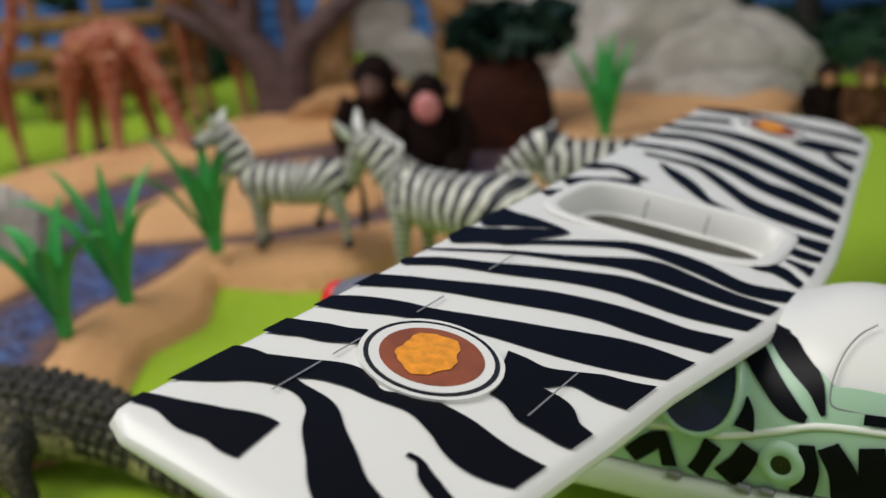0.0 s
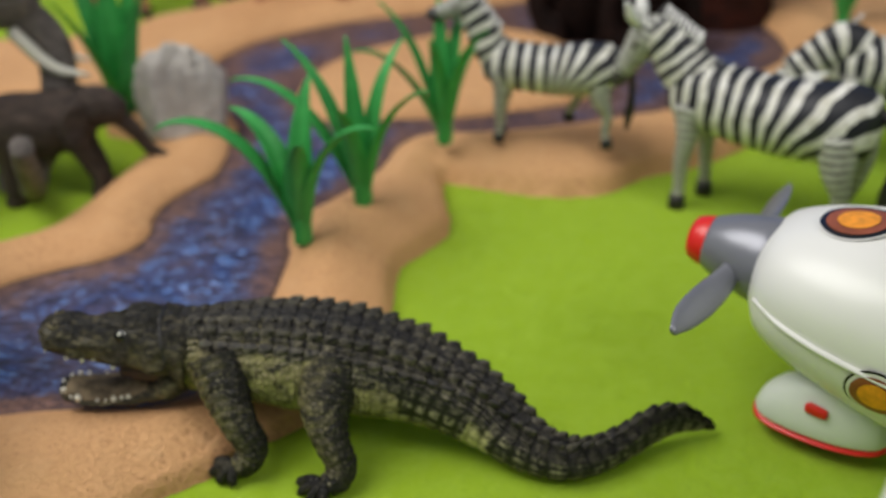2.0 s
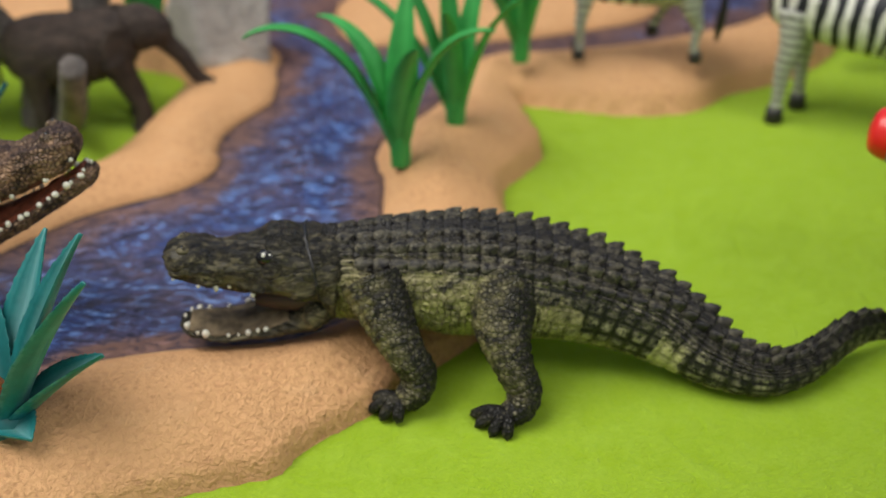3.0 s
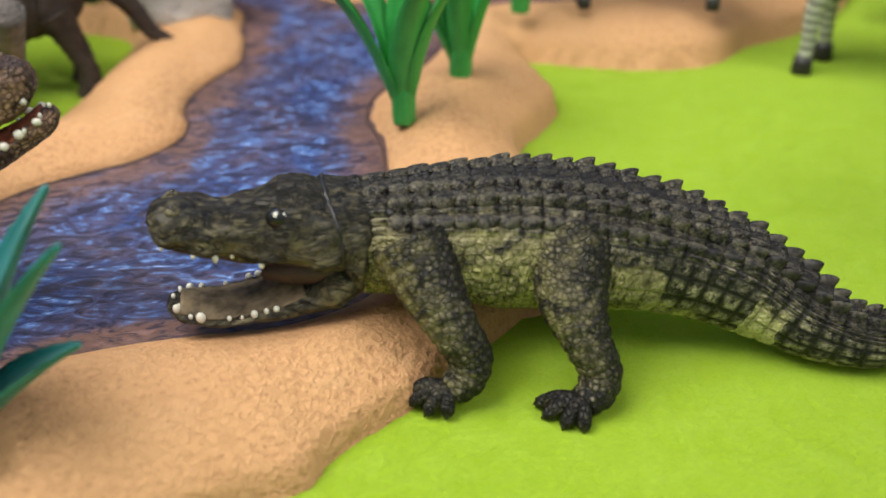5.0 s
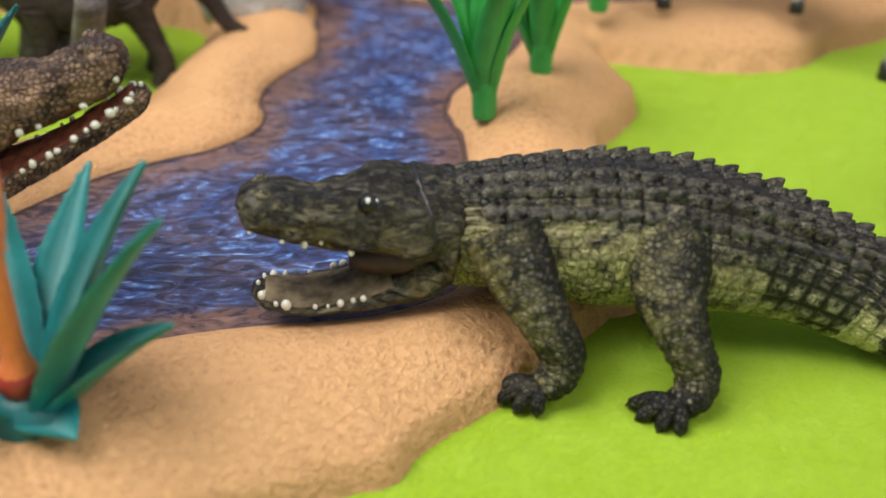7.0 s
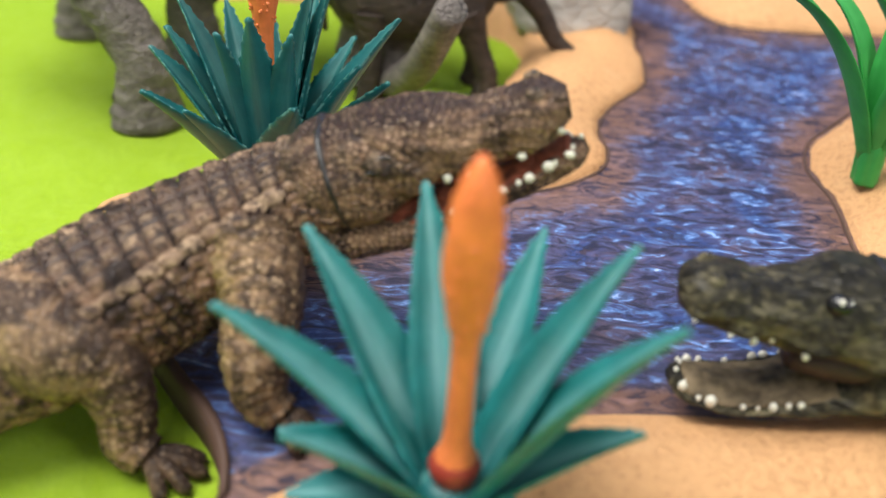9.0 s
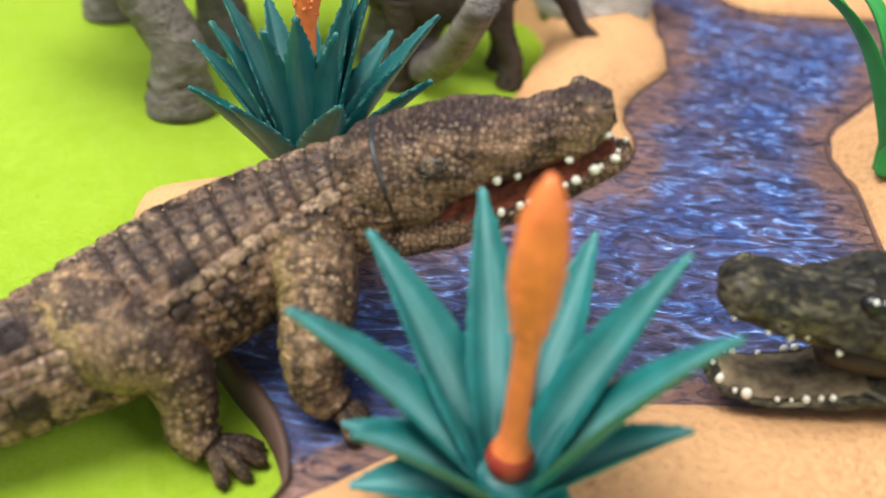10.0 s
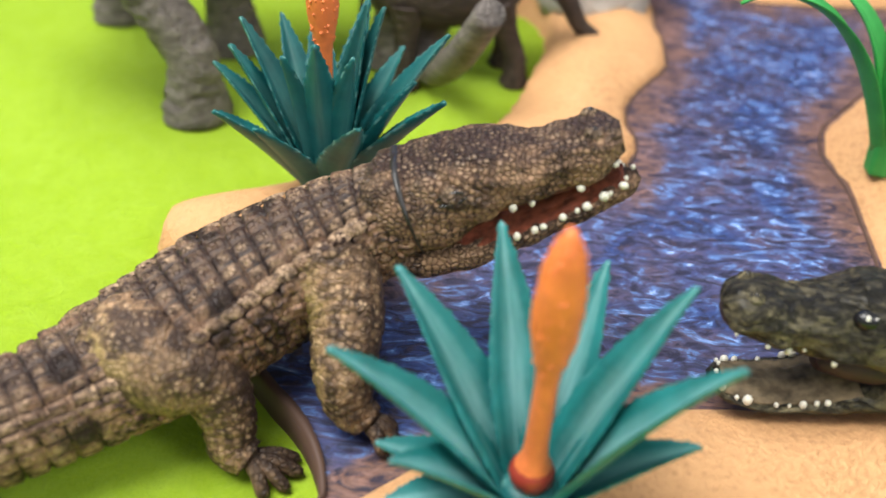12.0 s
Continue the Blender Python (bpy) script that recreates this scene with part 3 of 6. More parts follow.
        me.loops.foreach_get("vertex_index", idx)
        layer.data.foreach_set("uv", np.array(self.uv)[idx].ravel())
        me.update()
        ob = new(name, me)
        if parent is not None:
            ob.parent = parent
        if label:
            ob["label"] = label
        return ob


def thing(name, label, category, group="", at=(0, 0, 0), kind=""):
    ob = new(name)
    ob.location = at
    ob.empty_display_size = 0.01
    return tagged(ob, label, category, group, kind)


# ---- ground, backdrop, river ----
def make_ground():
    n = 60
    xs, ys = np.linspace(-1.1, 1.1, n), np.linspace(-0.5, 1.22, n)
    X, Y = np.meshgrid(xs, ys)
    sh = Shape()
    sh.grid(np.stack([X, Y, X * 0], -1))
    ob = sh.make("ground", [M_FELT])
    tagged(ob, "bright green felt mat covering the table", "mat", kind="structure")


def make_backdrop():
    sh = Shape()
    x = np.linspace(-1.1, 1.1, 40)
    X, Z = np.meshgrid(x, np.linspace(-0.01, 0.6, 6))
    sh.grid(np.stack([X, 1.2 + 0 * X, Z], -1))
    sh.grid(np.stack([X, 1.23 + 0 * X, Z], -1))
    ob = sh.make("backdrop", [M_BACKDROP])
    tagged(ob, "blue striped backdrop wall behind the toy scene", "backdrop", kind="structure")


def polygon_sdf(poly, X, Y):
    """Distance to a closed outline, positive inside."""
    P = np.array(poly)
    best = np.full(X.shape, 1e9)
    inside = np.zeros(X.shape, bool)
    for (ax, ay), (bx, by) in zip(P, np.roll(P, -1, 0)):
        ex, ey = bx - ax, by - ay
        t = np.clip(((X - ax) * ex + (Y - ay) * ey) / (ex * ex + ey * ey + 1e-15), 0, 1)
        best = np.minimum(best, (X - ax - t * ex) ** 2 + (Y - ay - t * ey) ** 2)
        hit = ((ay > Y) != (by > Y)) & (X < ex * (Y - ay) / (ey if abs(ey) > 1e-12 else 1e-12) + ax)
        inside ^= hit
    return np.where(inside, 1, -1) * np.sqrt(best)


def closed_curve(pts, n):
    P = np.array(pts, float)
    k = len(P)
    out = []
    for t in np.linspace(0, k, n, endpoint=False):
        i, f = int(t), t - int(t)
        a, b, c, d = P[(i - 1) % k], P[i % k], P[(i + 1) % k], P[(i + 2) % k]
        out.append(0.5 * (2 * b + (c - a) * f + (2 * a - 5 * b + 4 * c - d) * f**2 + (3 * b - a - 3 * c + d) * f**3))
    return np.array(out)


def lumps(X, Y, scale, seed):
    """Smooth uneven relief from a few crossed waves."""
    r = np.random.RandomState(seed)
    out = 0
    for _ in range(7):
        a, p, k = r.uniform(0, 6.28), r.uniform(0, 6.28), r.uniform(0.6, 1.5) / scale
        out = out + np.sin((X * math.cos(a) + Y * math.sin(a)) * 6.28 * k + p)
    return out / 7


NEAR_BANK = [(-.213, .392), (-.199, .4045), (-.190, .4110), (-.176, .4190), (-.157, .4270), (-.134, .4315), (-.11, .4335), (-.096, .440), (-.088, .450), (-.07, .47), (-.045, .46), (-.055, .435), (-.071, .42), (-.081, .4075), (-.0985, .3935), (-.1045, .3845), (-.117, .381), (-.145, .372), (-.18, .352), (-.215, .36), (-.224, .38)]
RIGHT_BANK = [(-.085, .45), (-.0848, .475), (-.0845, .50), (-.0850, .520), (-.0885, .536), (-.0855, .553), (-.077, .566), (-.066, .582), (-.058, .60), (-.053, .622), (-.040, .633), (-.009, .636), (.023, .642), (.05, .652), (.08, .668), (.115, .70), (.147, .74), (.142, .79), (.12, .86), (.13, .95), (.30, .95), (.33, .86), (.28, .77), (.21, .725), (.15, .69), (.115, .640), (.085, .6145), (.062, .604), (.045, .589), (.030, .5845), (.012, .5855), (-.010, .5915), (-.026, .5965), (-.0285, .591), (-.0250, .572), (-.0225, .553), (-.0310, .537), (-.0398, .5235), (-.040, .50), (-.036, .47), (-.045, .44), (-.07, .438)]
LEFT_BANK = [(-.131, .64), (-.1300, .622), (-.1280, .602), (-.1295, .586), (-.1395, .568), (-.1440, .552), (-.1415, .536), (-.1445, .524), (-.155, .513), (-.168, .5065), (-.182, .498), (-.195, .484), (-.215, .462), (-.245, .452), (-.262, .4615), (-.2712, .4745), (-.2700, .486), (-.2586, .4930), (-.242, .5010), (-.222, .5150), (-.203, .5270), (-.189, .5380), (-.1820, .5540), (-.1765, .579), (-.171, .608), (-.178, .635), (-.205, .65), (-.19, .67), (-.15, .665)]
FAR_BANK = [(-.32, .665), (-.26, .662), (-.215, .66), (-.18, .675), (-.168, .70), (-.164, .735), (-.146, .765), (-.10, .796), (-.073, .804), (-.03, .82), (0, .83), (.035, .85), (.05, .90), (.0, .92), (-.047, .907), (-.11, .897), (-.143, .868), (-.175, .84), (-.204, .82), (-.229, .80), (-.25, .77), (-.32, .75)]
ISLAND = [(-.112, .675), (-.111, .708), (-.092, .739), (-.061, .759), (-.028, .777), (.0, .777), (.03, .757), (.051, .712), (.04, .675), (-.013, .653), (-.049, .648), (-.096, .648)]
WATER = [(-.2100, .384), (-.2118, .392), (-.2138, .3995), (-.2177, .4074), (-.2227, .4140), (-.2290, .4205), (-.242, .436), (-.258, .456), (-.25, .49), (-.19, .52), (-.155, .58), (-.15, .64), (-.20, .69), (-.18, .78), (-.10, .85), (.02, .89), (.14, .92), (.165, .85), (.17, .74), (.10, .672), (.03, .615), (-.04, .615), (-.06, .56), (-.065, .50), (-.07, .44), (-.11, .40), (-.17, .385)]
LEVEL = 0.0078


def make_river():
    river = thing("river", "moulded plastic river with sand banks and blue printed water, lying on the mat", "toy river", kind="structure")
    outlines = {}
    for name, pts, top, wide, cell, seed, rim, label in (
            ("near_bank", NEAR_BANK, 0.0150, 0.028, 0.0016, 1, 0.30, "tan sand bank with rough grainy top"),
            ("right_bank", RIGHT_BANK, 0.0172, 0.026, 0.0024, 2, 0.34, "smooth tan sand bank with grass clumps on it"),
            ("left_bank", LEFT_BANK, 0.0150, 0.019, 0.0022, 3, 0.50, "tan sand bank with scalloped edge"),
            ("far_bank", FAR_BANK, 0.0170, 0.022, 0.0032, 4, 0.45, "tan sand bank"),
            ("island", ISLAND, 0.0165, 0.022, 0.0028, 5, 0.45, "tan sand island in the stream")):
        poly = closed_curve(pts, 6 * len(pts))
        outlines[name] = poly
        lo, hi = poly.min(0) - 0.008, poly.max(0) + 0.008
        X, Y = np.meshgrid(np.arange(lo[0], hi[0], cell), np.arange(lo[1], hi[1], cell))
        D = polygon_sdf(poly, X, Y)
        k = np.clip(D / wide, -0.3, 1)
        # a short steep rim, then a rounded shoulder
        Z = np.where(k > 0, top * (rim * np.clip(D / 0.0016, 0, 1) + (1 - rim) * np.sin(np.clip(k, 0, 1) * math.pi / 2) ** 0.9), -0.004)
        Z = Z + (0.0016 * lumps(X, Y, 0.05, seed) + 0.0004 * lumps(X, Y, 0.009, seed + 20)) * np.clip(k * 1.6, 0, 1)
        keep = D > -0.0045
        idx = np.full(X.shape, -1)
        idx[keep] = np.arange(keep.sum())
        q = [(idx[i, j], idx[i, j + 1], idx[i + 1, j + 1], idx[i + 1, j]) for i in range(X.shape[0] - 1) for j in range(X.shape[1] - 1)
             if keep[i, j] and keep[i, j + 1] and keep[i + 1, j + 1] and keep[i + 1, j]]
        sh = Shape()
        sh.add(np.stack([X, Y, Z], -1)[keep], q)
        sh.make(name, [M_SAND if name == "near_bank" else M_SAND_SMOOTH], river, label=label)
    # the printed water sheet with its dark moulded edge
    poly = closed_curve(WATER, 5 * len(WATER))
    # dark tube along wet bank edges, painting in the shaded gap at the waterline
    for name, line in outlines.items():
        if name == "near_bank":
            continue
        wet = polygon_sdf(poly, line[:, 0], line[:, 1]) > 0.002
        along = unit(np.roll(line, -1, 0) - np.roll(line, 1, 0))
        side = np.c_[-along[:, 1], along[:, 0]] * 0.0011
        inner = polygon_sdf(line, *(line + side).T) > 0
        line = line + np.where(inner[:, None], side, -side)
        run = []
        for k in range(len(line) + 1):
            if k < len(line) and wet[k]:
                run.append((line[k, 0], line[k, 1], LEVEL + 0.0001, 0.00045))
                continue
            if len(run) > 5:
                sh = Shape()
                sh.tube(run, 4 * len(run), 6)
                sh.make("shore_shade_line", [M_EDGE_AND_SHADE], river)
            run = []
    lo, hi = poly.min(0), poly.max(0)
    X, Y = np.meshgrid(np.arange(lo[0], hi[0], 0.0035), np.arange(lo[1], hi[1], 0.0035))
    D = polygon_sdf(poly, X, Y)
    near = np.full(X.shape, 1e9)
    for name, p in outlines.items():
        near = np.minimum(near, -polygon_sdf(p, X, Y) * (4.0 if name == "near_bank" else 1.3 if name == "right_bank" else 1.0))
    far = np.clip((Y - 0.60) / 0.22, 0, 1)
    depth = np.clip(near / 0.020, 0, 1) * (1 - 0.75 * far)
    # corners just outside are drawn onto the outline
    gx, gy = np.gradient(D, 0.0035)[::-1]
    gl = np.maximum(np.hypot(gx, gy), 0.2)
    push = np.where(D < 0, -D, 0)
    XX, YY = X + gx / gl * push, Y + gy / gl * push
    keep = D > -0.0035
    idx = np.full(X.shape, -1)
    idx[keep] = np.arange(keep.sum())
    q = [(idx[i, j], idx[i, j + 1], idx[i + 1, j + 1], idx[i + 1, j]) for i in range(X.shape[0] - 1) for j in range(X.shape[1] - 1)
         if keep[i, j] and keep[i, j + 1] and keep[i + 1, j + 1] and keep[i + 1, j]]
    Z = LEVEL + 0.00025 * lumps(X * 0.6, Y * 1.6, 0.012, 9)
    sh = Shape()
    sh.add(np.stack([XX, YY, Z], -1)[keep], q)
    ob = sh.make("water", [M_WATER], river, label="glossy printed blue and brown water")
    att = ob.data.attributes.new("depth", "FLOAT", "POINT")
    att.data.foreach_set("value", depth[keep].astype(np.float32))
    sh = Shape()
    inner = poly + unit(poly.mean(0) - poly) * 0.0022
    ring = np.stack([np.c_[p, np.full(len(p), z)] for p, z in ((poly, -0.002), (poly, LEVEL + 0.0012), (inner, LEVEL + 0.0016), (inner, LEVEL - 0.001))])
    sh.grid(np.concatenate([ring, ring[:, :1]], 1))
    sh.make("moulded_rim", [M_EDGE_AND_SHADE], river, label="dark moulded rim of the river tile")
    return river


make_ground()
make_backdrop()
make_river()


# ---- the two crocodiles ----
def tile_relief(s, a, pitch, cols, groove, dome, keel=0.0):
    """Moulded plates in rings: recessed joints, low domes, and a keel that rises towards the tail."""
    r, c = (s / pitch) % 1 + 0 * a, (a * cols) % 1 + 0 * s
    e = np.minimum(np.minimum(r, 1 - r), np.minimum(c, 1 - c))
    d = (1 - (2 * r - 1) ** 2) * (1 - (2 * c - 1) ** 2)
    k = np.clip(1 - np.abs(2 * c - 1) * 1.5, 0, 1) * (0.2 + 0.8 * r) * np.clip((1 - r) / 0.14, 0, 1)
    return dome * d - groove * np.clip(1 - e / 0.14, 0, 1) ** 1.4 + keel * k


def scale_relief(pitch, cols, depth, fine=0.0):
    """Rounded limb scales in wavering rows, and a finer pebbling."""
    def f(s, a):
        s2 = s + 0.16 * pitch * np.sin(a * 23 + s * 260)
        a2 = a + 0.10 * np.sin(s * 310 + a * 9) / cols
        return tile_relief(s2, a2, pitch, cols, depth * 0.7, depth * 0.9) + fine * np.sin(s * 3900 + 2 * np.sin(a * 40)) * np.sin(a * cols * 15 + 2 * np.sin(s * 700))
    return f


def hide_relief(plates, cut, depth, keel):
    """Skin of the trunk: small flank scales, large tail plates, keeled plates on the back."""
    (p1, c1), (p2, c2), (p3, c3) = plates

    def f(s, a):
        b = np.abs(a - 0.5) * 2
        tail = np.clip((s - cut) / 0.012 + 0.5, 0, 1)
        back = np.clip((0.40 - b) / 0.08, 0, 1)
        s1, a1 = s + 0.25 * p1 * np.sin(a * 61 + s * 500), a + 0.25 * np.sin(s * 900 + a * 30) / c1
        flank = (1 - tail) * tile_relief(s1, a1, p1, c1, depth * 0.5, depth * 0.5) + tail * tile_relief(s, a, p2, c2, depth, depth * 0.3)
        rough = 0.00009 * np.sin(s * 2900 + 3 * np.sin(a * 60)) * np.sin(a * 260 + 2 * np.sin(s * 700))
        crease = 0.0003 * (1 - tail) * np.sin(s * 330 + 3 * np.sin(a * 17)) * np.sin(a * 34 + 2 * np.sin(s * 120))
        return back * tile_relief(s, a, p3, c3, depth, depth * 0.6, keel * (0.7 + 0.3 * np.sin(s * 700 + a * 90))) + (1 - back) * (flank + crease) + rough
    return f


def knob(sh, p, t, n, length, width, height, mat=0, uv=(0.0, 0.5)):
    """One crest scute: a thick tooth, rounded in front, steep and a little hooked behind."""
    s = np.cross(n, t)
    q, f = [], []
    m = 10
    rings = ((-0.45, 1.05, 0.50, 1.0), (0.18, 0.98, 0.50, 0.84), (0.50, 0.84, 0.52, 0.62), (0.76, 0.62, 0.54, 0.44), (0.93, 0.36, 0.53, 0.26), (1.0, 0.12, 0.47, 0.08))
    for h, ln, rear, wd in rings:
        mid = rear - ln / 2
        for a in np.linspace(0, 2 * math.pi, m, endpoint=False):
            q.append(p + t * length * (mid + ln / 2 * math.cos(a)) + s * math.sin(a) * width * wd + n * height * h)
    for k in range(len(rings) - 1):
        f += [(k * m + i, k * m + (i + 1) % m, (k + 1) * m + (i + 1) % m, (k + 1) * m + i) for i in range(m)]
    f.append(tuple(range((len(rings) - 1) * m, len(rings) * m)))
    sh.add(q, f, mat, [uv] * len(q))


def limb(sh, rows, toes, ref=(1, 0, 0), toe_r=0.0016, claw=4, skin=5):
    sh.loft([(x, y, z, r, r, r) for x, y, z, r in rows], 80, 44, skin, ref, relief=scale_relief(0.0026, 12, 0.00042, 0.00008))
    foot = np.array(rows[-1][:3])
    for tx, ty, tz in toes:
        tip = np.array((tx, ty, tz))
        mid = foot * 0.45 + tip * 0.55 + np.array((0, 0, 0.0014))
        sh.tube([(*foot, toe_r * 1.35), (*mid, toe_r * 1.0), (*(foot * 0.12 + tip * 0.88), toe_r * 0.95), (*tip, toe_r * 0.6)], 14, 10, skin, (0.2, 0.1, 1))
        sh.cone(foot * 0.14 + tip * 0.86 + np.array((0, 0, 0.0002)), tip + (tip - foot) * 0.06 - np.array((0, 0, 0.0008)), toe_r * 0.72, claw)


def teeth(sh, P, cols, lo, hi, count, up, size, seed, mat=2):
    """Blunt, uneven teeth dabbed along a jaw's rim."""
    rng = random.Random(seed)
    n = P.shape[0]
    for c in cols:
        for k in range(count):
            if rng.random() < 0.15:
                continue
            i = int(n * (lo + (hi - lo) * (k + rng.uniform(-0.3, 0.3)) / (count - 1)))
            h = size * rng.uniform(0.6, 1.5)
            sh.ball(P[max(0, min(n - 1, i)), c] + np.array((0, 0, up * h * 0.4)), h * 0.62, mat, 5, 8, (rng.uniform(0.9, 1.35), 1, rng.uniform(1.0, 1.5)))


def head_relief(lip, lump, seed):
    """Knobbly skull: wavy lips low on the sides, ridges along the snout, uneven bumps."""
    def f(s, a):
        low = np.exp(-((np.abs(a - 0.5) - 0.31) / 0.07) ** 2)
        ridge = np.exp(-((np.abs(a - 0.5) - 0.10) / 0.03) ** 2)
        bumps = 1.3 * np.sin(s * 430 + 4 * np.sin(a * 11 + seed)) * np.sin(a * 30 + 3 * np.sin(s * 190 + seed)) + 0.5 * np.sin(s * 950 + 5 * np.sin(a * 14 + seed)) * np.sin(a * 46 + 3 * np.sin(s * 240 + seed)) + 0.35 * np.sin(s * 1900 + a * 30) * np.sin(a * 90 - s * 400)
        return lip * low * np.sin(s * 560 + seed) + lump * (bumps + 1.0 * ridge * np.sin(s * 700 + 1.0))
    return f


def make_crocodile(name, label, skins, spine, head, jaw, limbs, crest, eye, open_eye, plates, cut, depth=0.00042, keel=0.0008, seed=1.0, lips=(0.00075, 0.00026), seam=14, slant=0):
    sh = Shape()
    segs = 208
    P, N, T = sh.loft(spine, 640, segs, 0, power=0.92, relief=hide_relief(plates, cut, depth, keel))
    length = np.r_[0, np.cumsum(np.linalg.norm(np.diff(P.mean(1), axis=0), axis=1))]
    top = segs // 2
    for spread, step, low, high, start, stop in crest:
        k = int(start / step) + 1
        while (k + 0.5) * step < stop * length[-1]:
            s = (k + 0.5) * step
            i = min(int(np.searchsorted(length, s)), len(P) - 2)
            q = s / length[-1]
            size = low + (high - low) * math.sin(min(1, max(0, (q - 0.15) / 0.40)) * math.pi / 2) if q < 0.66 else high * (1 - 0.70 * (q - 0.66) / 0.34)
            sp = spread * max(0.24, 1 - max(0, q - 0.42) * 1.9)
            for sd in (-1, 1):
                j = int(round(top + sd * sp * segs))
                knob(sh, P[i, j] - N[i, j] * 0.0004, T[i], unit(N[i, j] + np.array((0, 0, 0.6))), step * 1.06, step * 0.40 * (1 - 0.45 * q) + 0.0002, size * (1 + 0.14 * math.sin(k * 1.7 + sd)) + 0.0004, 0, (s, 0.5 + sd * sp * 0.4))
            k += 1
    H, HN, _ = sh.loft(head, 130, 80, 6, power=0.85, relief=head_relief(lips[0], lips[1], seed), u0=0.0)
    J, JN, _ = sh.loft(jaw, 80, 48, 6, power=0.85, relief=head_relief(0.00030, 0.00018, seed + 2), u0=0.0)
    # dark seam where the head is set on
    cols = np.arange(H.shape[1])
    rings = seam + np.round(slant * (0.5 - 0.5 * np.cos(2 * math.pi * cols / 80)) ** 1.5).astype(int)
    sh.grid(np.stack([H[rings + k, cols] + HN[rings + k, cols] * g for k, g in ((0, -0.0003), (1, 0.00035), (2, 0.00035), (3, -0.0003))]), 4)
    # mouth lining: bed of the lower jaw with its tongue, roof, and the dark corner between the jaws
    h, j = np.array(head, float), np.array(jaw, float)
    sh.loft([(r[0], r[1], r[2] + min(r[4], 0.0026) * 0.55, r[3] * 0.84, min(r[4], 0.0026) * 0.70 + 0.0004, 0.0008) for r in jaw[3 if open_eye else 1:-1]], 40, 24, 1, relief=head_relief(0.0, 0.00015, seed + 4))
    sh.loft([(r[0], r[1], r[2] + min(r[4], 0.003) * 0.9, r[3] * 0.48, min(r[4], 0.003) * 0.45 + 0.0008, 0.0008) for r in jaw[3 if open_eye else 1:-2]], 40, 20, 1, relief=head_relief(0.0, 0.00018, seed + 5))
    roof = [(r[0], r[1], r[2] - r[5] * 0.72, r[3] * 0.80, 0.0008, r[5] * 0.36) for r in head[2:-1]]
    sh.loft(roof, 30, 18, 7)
    a, b = h[1, :3], j[0, :3]
    g = 3 if open_eye else 0
    c = (h[3 + g, :3] + j[2 + g // 3, :3]) / 2
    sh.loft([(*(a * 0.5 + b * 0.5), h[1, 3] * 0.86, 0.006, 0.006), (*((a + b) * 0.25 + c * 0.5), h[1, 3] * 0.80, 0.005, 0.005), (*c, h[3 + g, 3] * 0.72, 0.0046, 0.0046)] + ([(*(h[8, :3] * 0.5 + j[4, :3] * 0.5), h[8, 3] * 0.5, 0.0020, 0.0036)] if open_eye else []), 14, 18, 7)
    hs, js = 80, 48
    teeth(sh, J, (int(js * 0.325), int(js * 0.675)), *((0.34, 0.94, 11) if open_eye else (0.42, 0.92, 9)), 1, 0.0010 if open_eye else 0.00098, 3 + int(seed))
    teeth(sh, H, (int(hs * 0.165), int(hs * 0.835)), 0.52, 0.92, 5, -1, 0.0009, 8 + int(seed))
    for k in np.linspace(0.33, 0.67, 5):
        sh.ball(J[int(80 * (0.975 - 0.09 * (abs(k - 0.5) / 0.17) ** 1.5)), int(js * k)] + np.array((0, 0, 0.0004)), 0.00052, 2, 5, 7, (1, 1, 1.3))
    # nostrils, brows, eyes
    snout = H[int(130 * 0.90)]
    for k in (0.43, 0.57):
        p = snout[int(hs * k)]
        sh.ball(p - np.array((0, 0, 0.0006)), 0.0017, 6, 6, 10, (1.2, 1, 0.8))
        sh.ball(p + np.array((0, 0, 0.0003)), 0.0007, 3, 5, 8)
    fw = unit(h[-1, :3] - h[0, :3])
    i, j0 = np.unravel_index(np.argmin(np.linalg.norm(H - np.array(eye), axis=2)), H.shape[:2])
    for k in (j0, hs - j0):
        p, q = H[i, k], HN[i, k]
        if k != j0:
            p = p - np.array((0, 0, 0.0028))
        if open_eye:
            sh.ball(p - q * 0.0011 - np.array((0, 0, 0.0006)), 0.0023, 3, 8, 14, (1.3, 1, 0.95))
            # two white balls on each black eye stand in for its glints
            for g in (-0.0008, 0.0008):
                sh.ball(p + q * 0.0004 - np.array((0, 0, 0.0009)) + fw * g, 0.0009, 2, 6, 8, (0.75, 0.8, 1.35))
        else:
            up = np.cross(q, fw)
            up = up if up[2] > 0 else -up
            sh.ball(p - q * 0.0021, 0.0030, 6, 8, 14, (1.35, 1, 0.95))
            for g, r, m in ((0.0008, 0.00042, 3), (-0.0009, 0.00036, 3)):
                o = p + up * g + q * (0.0 if m == 6 else 0.0002)
                sh.tube([(*(o - fw * 0.0032 - up * g * 0.5), r * 0.3), (*(o - fw * 0.0012 + up * g * 0.2), r), (*(o + fw * 0.0012 + up * g * 0.2), r), (*(o + fw * 0.0032 - up * g * 0.5), r * 0.3)], 14, 8, m)
    for rows, toes in limbs:
        limb(sh, rows, toes)
    skin, limb_skin, head_skin, mouth, throat = skins
    ob = sh.make(name, [skin, mouth, M_TOOTH_AND_GLINT, M_BLACK, M_CLAW, limb_skin, head_skin, throat])
    return tagged(ob, label, "crocodile figurine", "toy crocodiles")


